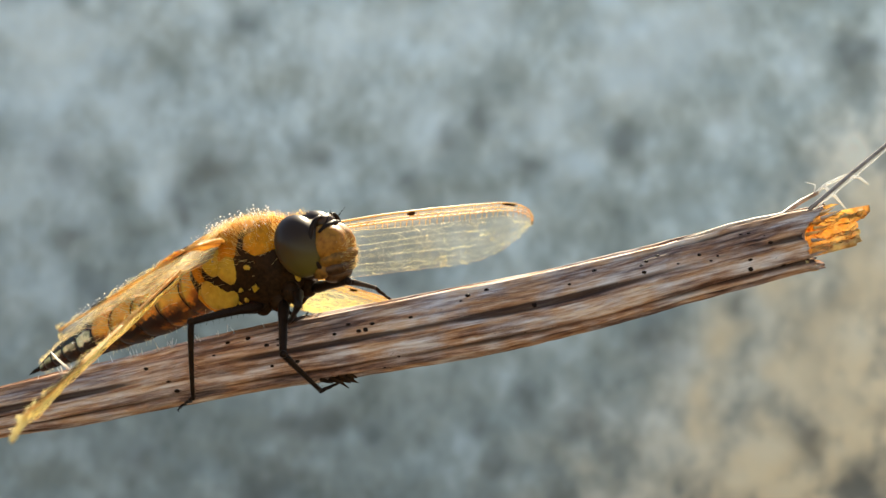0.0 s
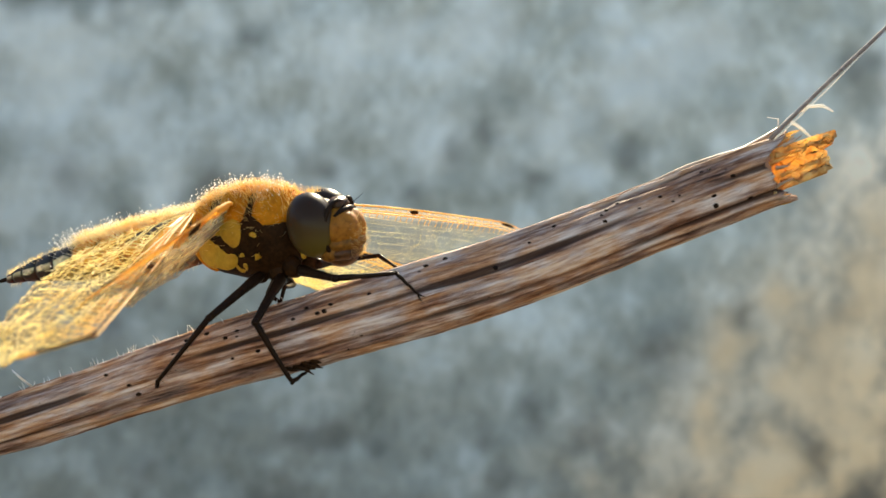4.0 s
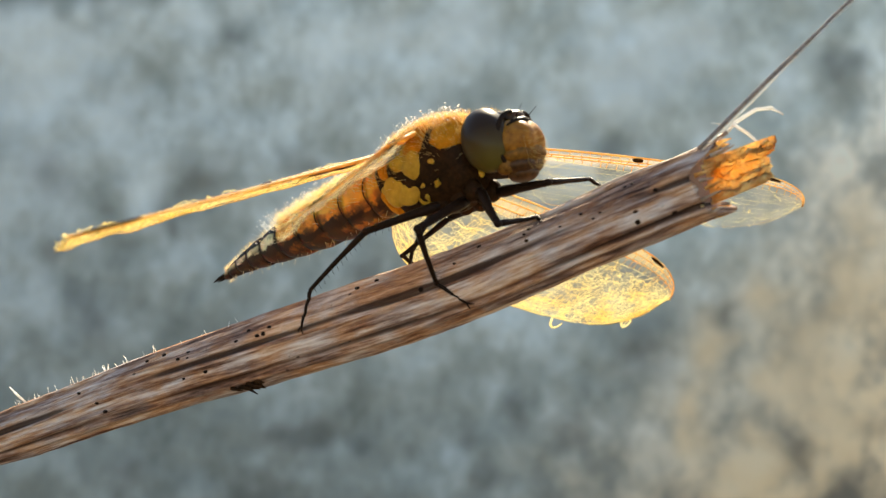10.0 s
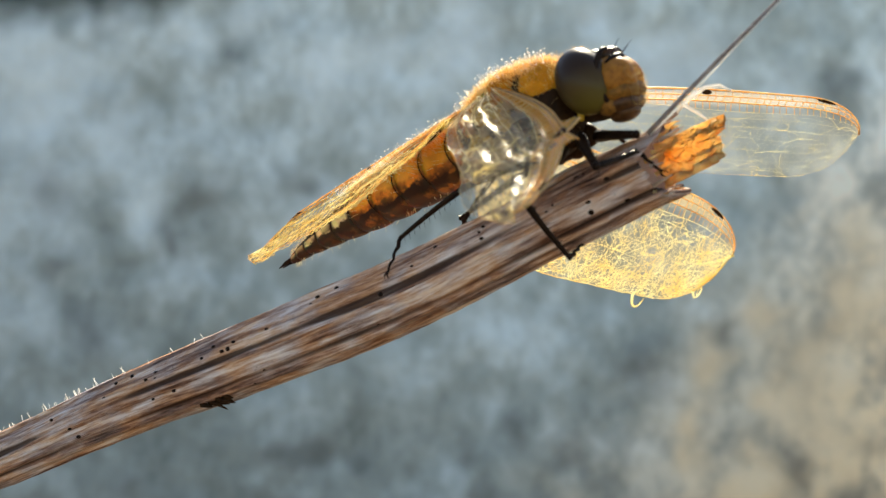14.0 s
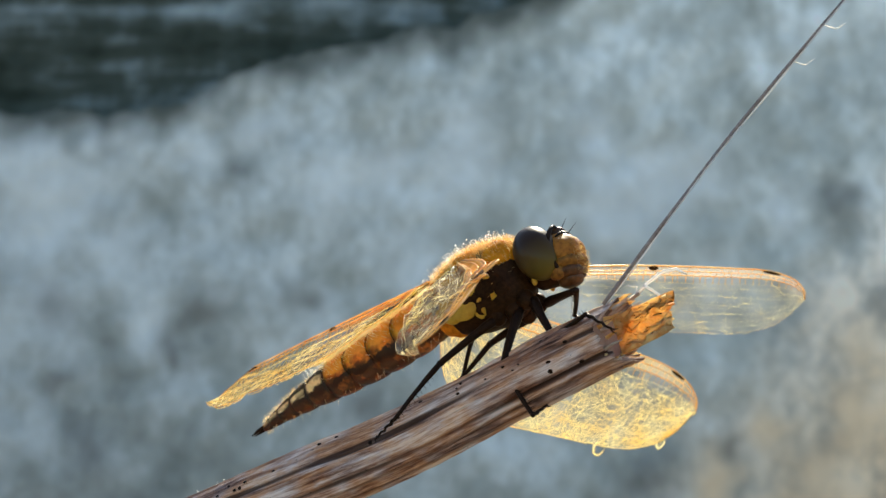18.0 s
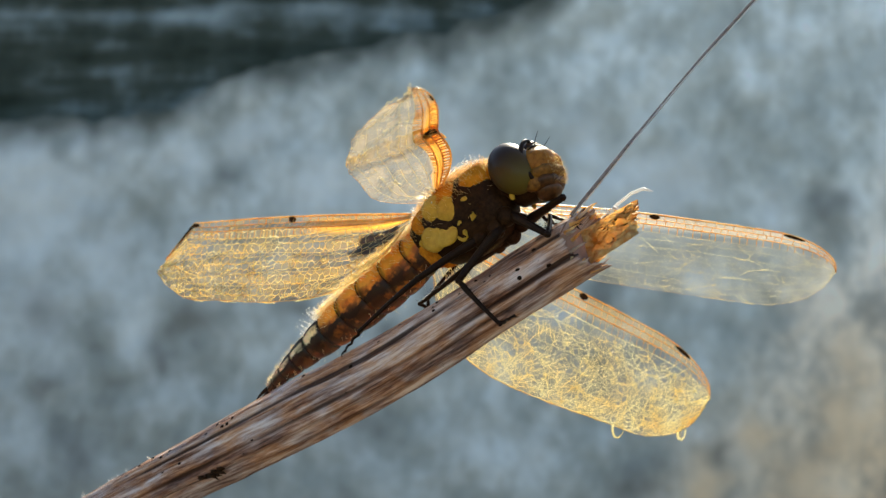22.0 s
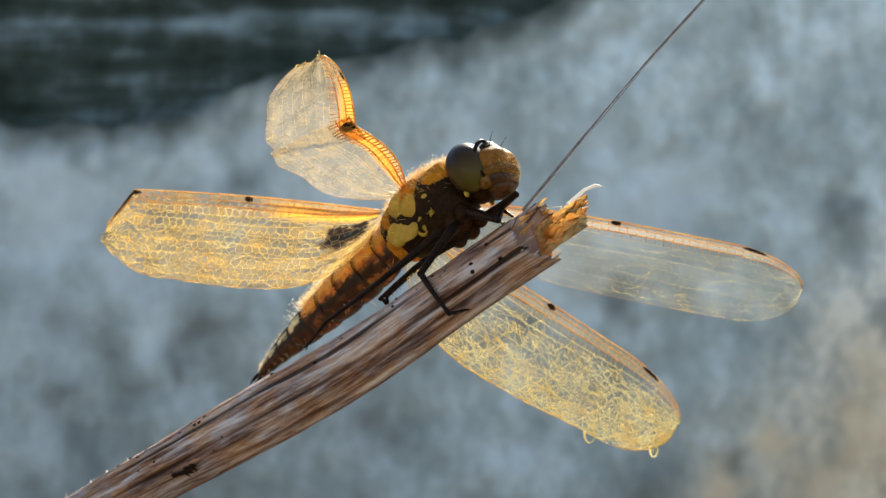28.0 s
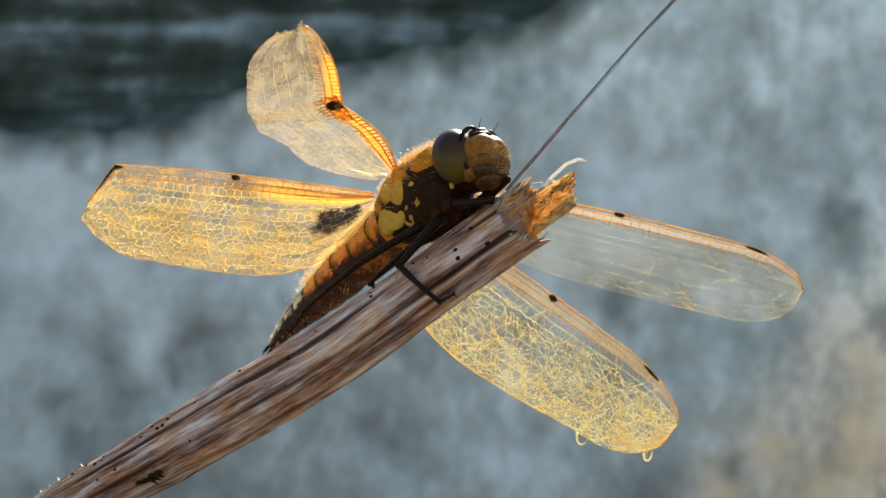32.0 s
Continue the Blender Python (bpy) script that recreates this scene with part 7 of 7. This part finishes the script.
    walk(legs['LF'][0], [
        (0.0, pose(0.00500, 0.00150, -0.00340, 77.1, 4.4, -20.0)), (1.0, pose(0.00500, 0.00150, -0.00340, 77.9, 6.3, -21.8)),
        (2.0, pose(0.00500, 0.00150, -0.00340, 78.3, 7.8, -24.4)), (3.0, pose(0.00500, 0.00150, -0.00340, 74.6, -1.1, -34.3)),
        (4.0, pose(0.00500, 0.00150, -0.00340, -90.2, 5.6, 87.4)), (4.5, pose(0.00500, 0.00150, -0.00340, 96.6, -1.4, -33.9)),
        (6.5, pose(0.00500, 0.00150, -0.00340, 86.9, 5.5, -21.6)), (7.0, pose(0.00500, 0.00150, -0.00340, 81.5, 5.7, -23.0)),
        (8.0, pose(0.00500, 0.00150, -0.00340, 81.1, 20.0, -16.4)), (9.0, pose(0.00500, 0.00150, -0.00340, 72.0, 18.1, -11.3)),
        (10.0, pose(0.00500, 0.00150, -0.00340, 91.4, 7.0, 1.5)), (11.0, pose(0.00500, 0.00150, -0.00340, 89.5, 7.7, -7.4)),
        (12.0, pose(0.00500, 0.00150, -0.00340, 72.7, 5.7, -29.2)), (13.0, pose(0.00500, 0.00150, -0.00340, 64.7, -0.8, -43.1)),
        (14.0, pose(0.00500, 0.00150, -0.00340, 71.7, 18.1, -25.8)), (15.0, pose(0.00500, 0.00150, -0.00340, 74.9, 16.0, -26.7)),
        (15.5, pose(0.00500, 0.00150, -0.00340, 71.9, 15.9, -27.7)), (17.5, pose(0.00500, 0.00150, -0.00340, 75.7, 14.4, -19.6)),
        (18.0, pose(0.00500, 0.00150, -0.00340, 67.7, 11.9, -31.3)), (19.0, pose(0.00500, 0.00150, -0.00340, 74.7, 21.6, -28.3)),
        (20.0, pose(0.00500, 0.00150, -0.00340, 84.9, 12.2, -23.6)), (21.0, pose(0.00500, 0.00150, -0.00340, 90.5, 8.2, -23.5)),
        (22.0, pose(0.00500, 0.00150, -0.00340, 102.4, 10.3, -17.9)), (25.0, pose(0.00500, 0.00150, -0.00340, 110.9, 18.2, -16.1)),
        (28.0, pose(0.00500, 0.00150, -0.00340, 119.2, 10.1, -14.0)), (32.0, pose(0.00500, 0.00150, -0.00340, 124.7, -1.0, -3.9)),
    ])
    walk(legs['LF'][1], [
        (0.0, pose(0.01025, -0.00041, -0.00383, 98.4, 15.2, 98.4)), (1.0, pose(0.01017, -0.00056, -0.00402, 99.6, 14.2, 93.7)),
        (2.0, pose(0.01005, -0.00080, -0.00416, 100.8, 13.1, 90.4)), (3.0, pose(0.00963, -0.00166, -0.00329, 97.8, 18.5, 94.6)),
        (4.0, pose(0.00525, 0.00707, -0.00394, -88.9, -4.3, -24.1)), (4.5, pose(0.00965, -0.00162, -0.00326, 88.2, -3.6, 83.0)),
        (6.5, pose(0.01018, -0.00055, -0.00394, 97.9, 2.6, 81.2)), (7.0, pose(0.01013, -0.00068, -0.00396, 99.6, 5.5, 92.4)),
        (8.0, pose(0.01005, 0.00001, -0.00531, 112.4, -8.1, 108.1)), (9.0, pose(0.01022, 0.00045, -0.00514, 113.7, -2.6, 129.6)),
        (10.0, pose(0.01056, 0.00164, -0.00409, 100.3, -1.3, 80.3)), (11.0, pose(0.01050, 0.00078, -0.00415, 101.6, -1.7, 90.5)),
        (12.0, pose(0.00987, -0.00121, -0.00395, 108.5, 3.0, 123.4)), (13.0, pose(0.00909, -0.00233, -0.00332, 109.1, 17.2, 102.6)),
        (14.0, pose(0.00979, -0.00082, -0.00514, 116.4, -12.2, 132.1)), (15.0, pose(0.00981, -0.00092, -0.00494, 113.9, -10.6, 124.5)),
        (15.5, pose(0.00977, -0.00100, -0.00493, 116.1, -4.4, 120.0)), (17.5, pose(0.01011, -0.00032, -0.00480, 108.2, -4.9, 128.5)),
        (18.0, pose(0.00968, -0.00134, -0.00456, 103.9, 7.8, 120.0)), (19.0, pose(0.00958, -0.00097, -0.00546, 113.4, -12.1, 124.6)),
        (20.0, pose(0.01001, -0.00069, -0.00459, 93.2, -2.8, 135.9)), (21.0, pose(0.01008, -0.00071, -0.00420, 86.9, -4.4, 139.1)),
        (22.0, pose(0.01024, -0.00020, -0.00440, 79.5, -15.4, 142.4)), (25.0, pose(0.01011, 0.00002, -0.00515, 72.7, -17.7, 147.2)),
        (28.0, pose(0.01035, 0.00017, -0.00439, 62.1, -9.9, 156.1)), (32.0, pose(0.01059, 0.00112, -0.00331, 59.2, -12.2, 168.2)),
    ])
    walk(legs['LF'][2], [
        (0.0, pose(0.00943, 0.00512, -0.00535, 115.9, 40.1, 88.7)), (1.0, pose(0.00981, 0.00505, -0.00544, 118.8, 40.1, 86.5)),
        (2.0, pose(0.01002, 0.00485, -0.00547, 120.4, 41.7, 83.1)), (3.0, pose(0.00919, 0.00383, -0.00513, 110.5, 44.1, 74.6)),
        (4.0, pose(0.01053, 0.00470, -0.00351, -100.4, 40.2, 12.8)), (4.5, pose(0.01035, 0.00413, -0.00290, 105.2, 41.8, 52.3)),
        (6.5, pose(0.01107, 0.00517, -0.00420, 103.1, 41.4, 55.6)), (7.0, pose(0.00989, 0.00509, -0.00452, 89.2, 42.6, 41.5)),
        (8.0, pose(0.00827, 0.00547, -0.00449, 102.6, 41.5, 55.0)), (9.0, pose(0.00653, 0.00492, -0.00487, 71.6, 43.8, 24.2)),
        (10.0, pose(0.01153, 0.00736, -0.00396, 56.0, 44.3, -3.4)), (11.0, pose(0.01045, 0.00658, -0.00397, 107.6, 40.9, 73.8)),
        (12.0, pose(0.00668, 0.00362, -0.00426, 102.0, 44.2, 70.4)), (13.0, pose(0.00788, 0.00308, -0.00504, 35.5, 46.0, -24.2)),
        (14.0, pose(0.00599, 0.00339, -0.00391, 112.3, 41.4, 72.3)), (15.0, pose(0.00658, 0.00378, -0.00388, 62.4, 52.3, 4.3)),
        (15.5, pose(0.00688, 0.00401, -0.00449, 33.8, 41.5, -33.1)), (17.5, pose(0.00651, 0.00420, -0.00430, 34.2, 46.9, -19.5)),
        (18.0, pose(0.00681, 0.00363, -0.00534, 11.8, 33.9, -49.6)), (19.0, pose(0.00636, 0.00370, -0.00424, 31.0, 46.0, -33.8)),
        (20.0, pose(0.00586, 0.00334, -0.00430, 5.6, 45.3, -37.3)), (21.0, pose(0.00572, 0.00308, -0.00375, 6.1, 52.6, -22.7)),
        (22.0, pose(0.00581, 0.00322, -0.00286, 32.9, 57.2, 10.3)), (25.0, pose(0.00547, 0.00301, -0.00338, 12.8, 54.8, -15.5)),
        (28.0, pose(0.00512, 0.00248, -0.00339, 9.0, 50.7, -10.2)), (32.0, pose(0.00504, 0.00228, -0.00208, 33.2, 46.6, 27.2)),
    ])


motions()
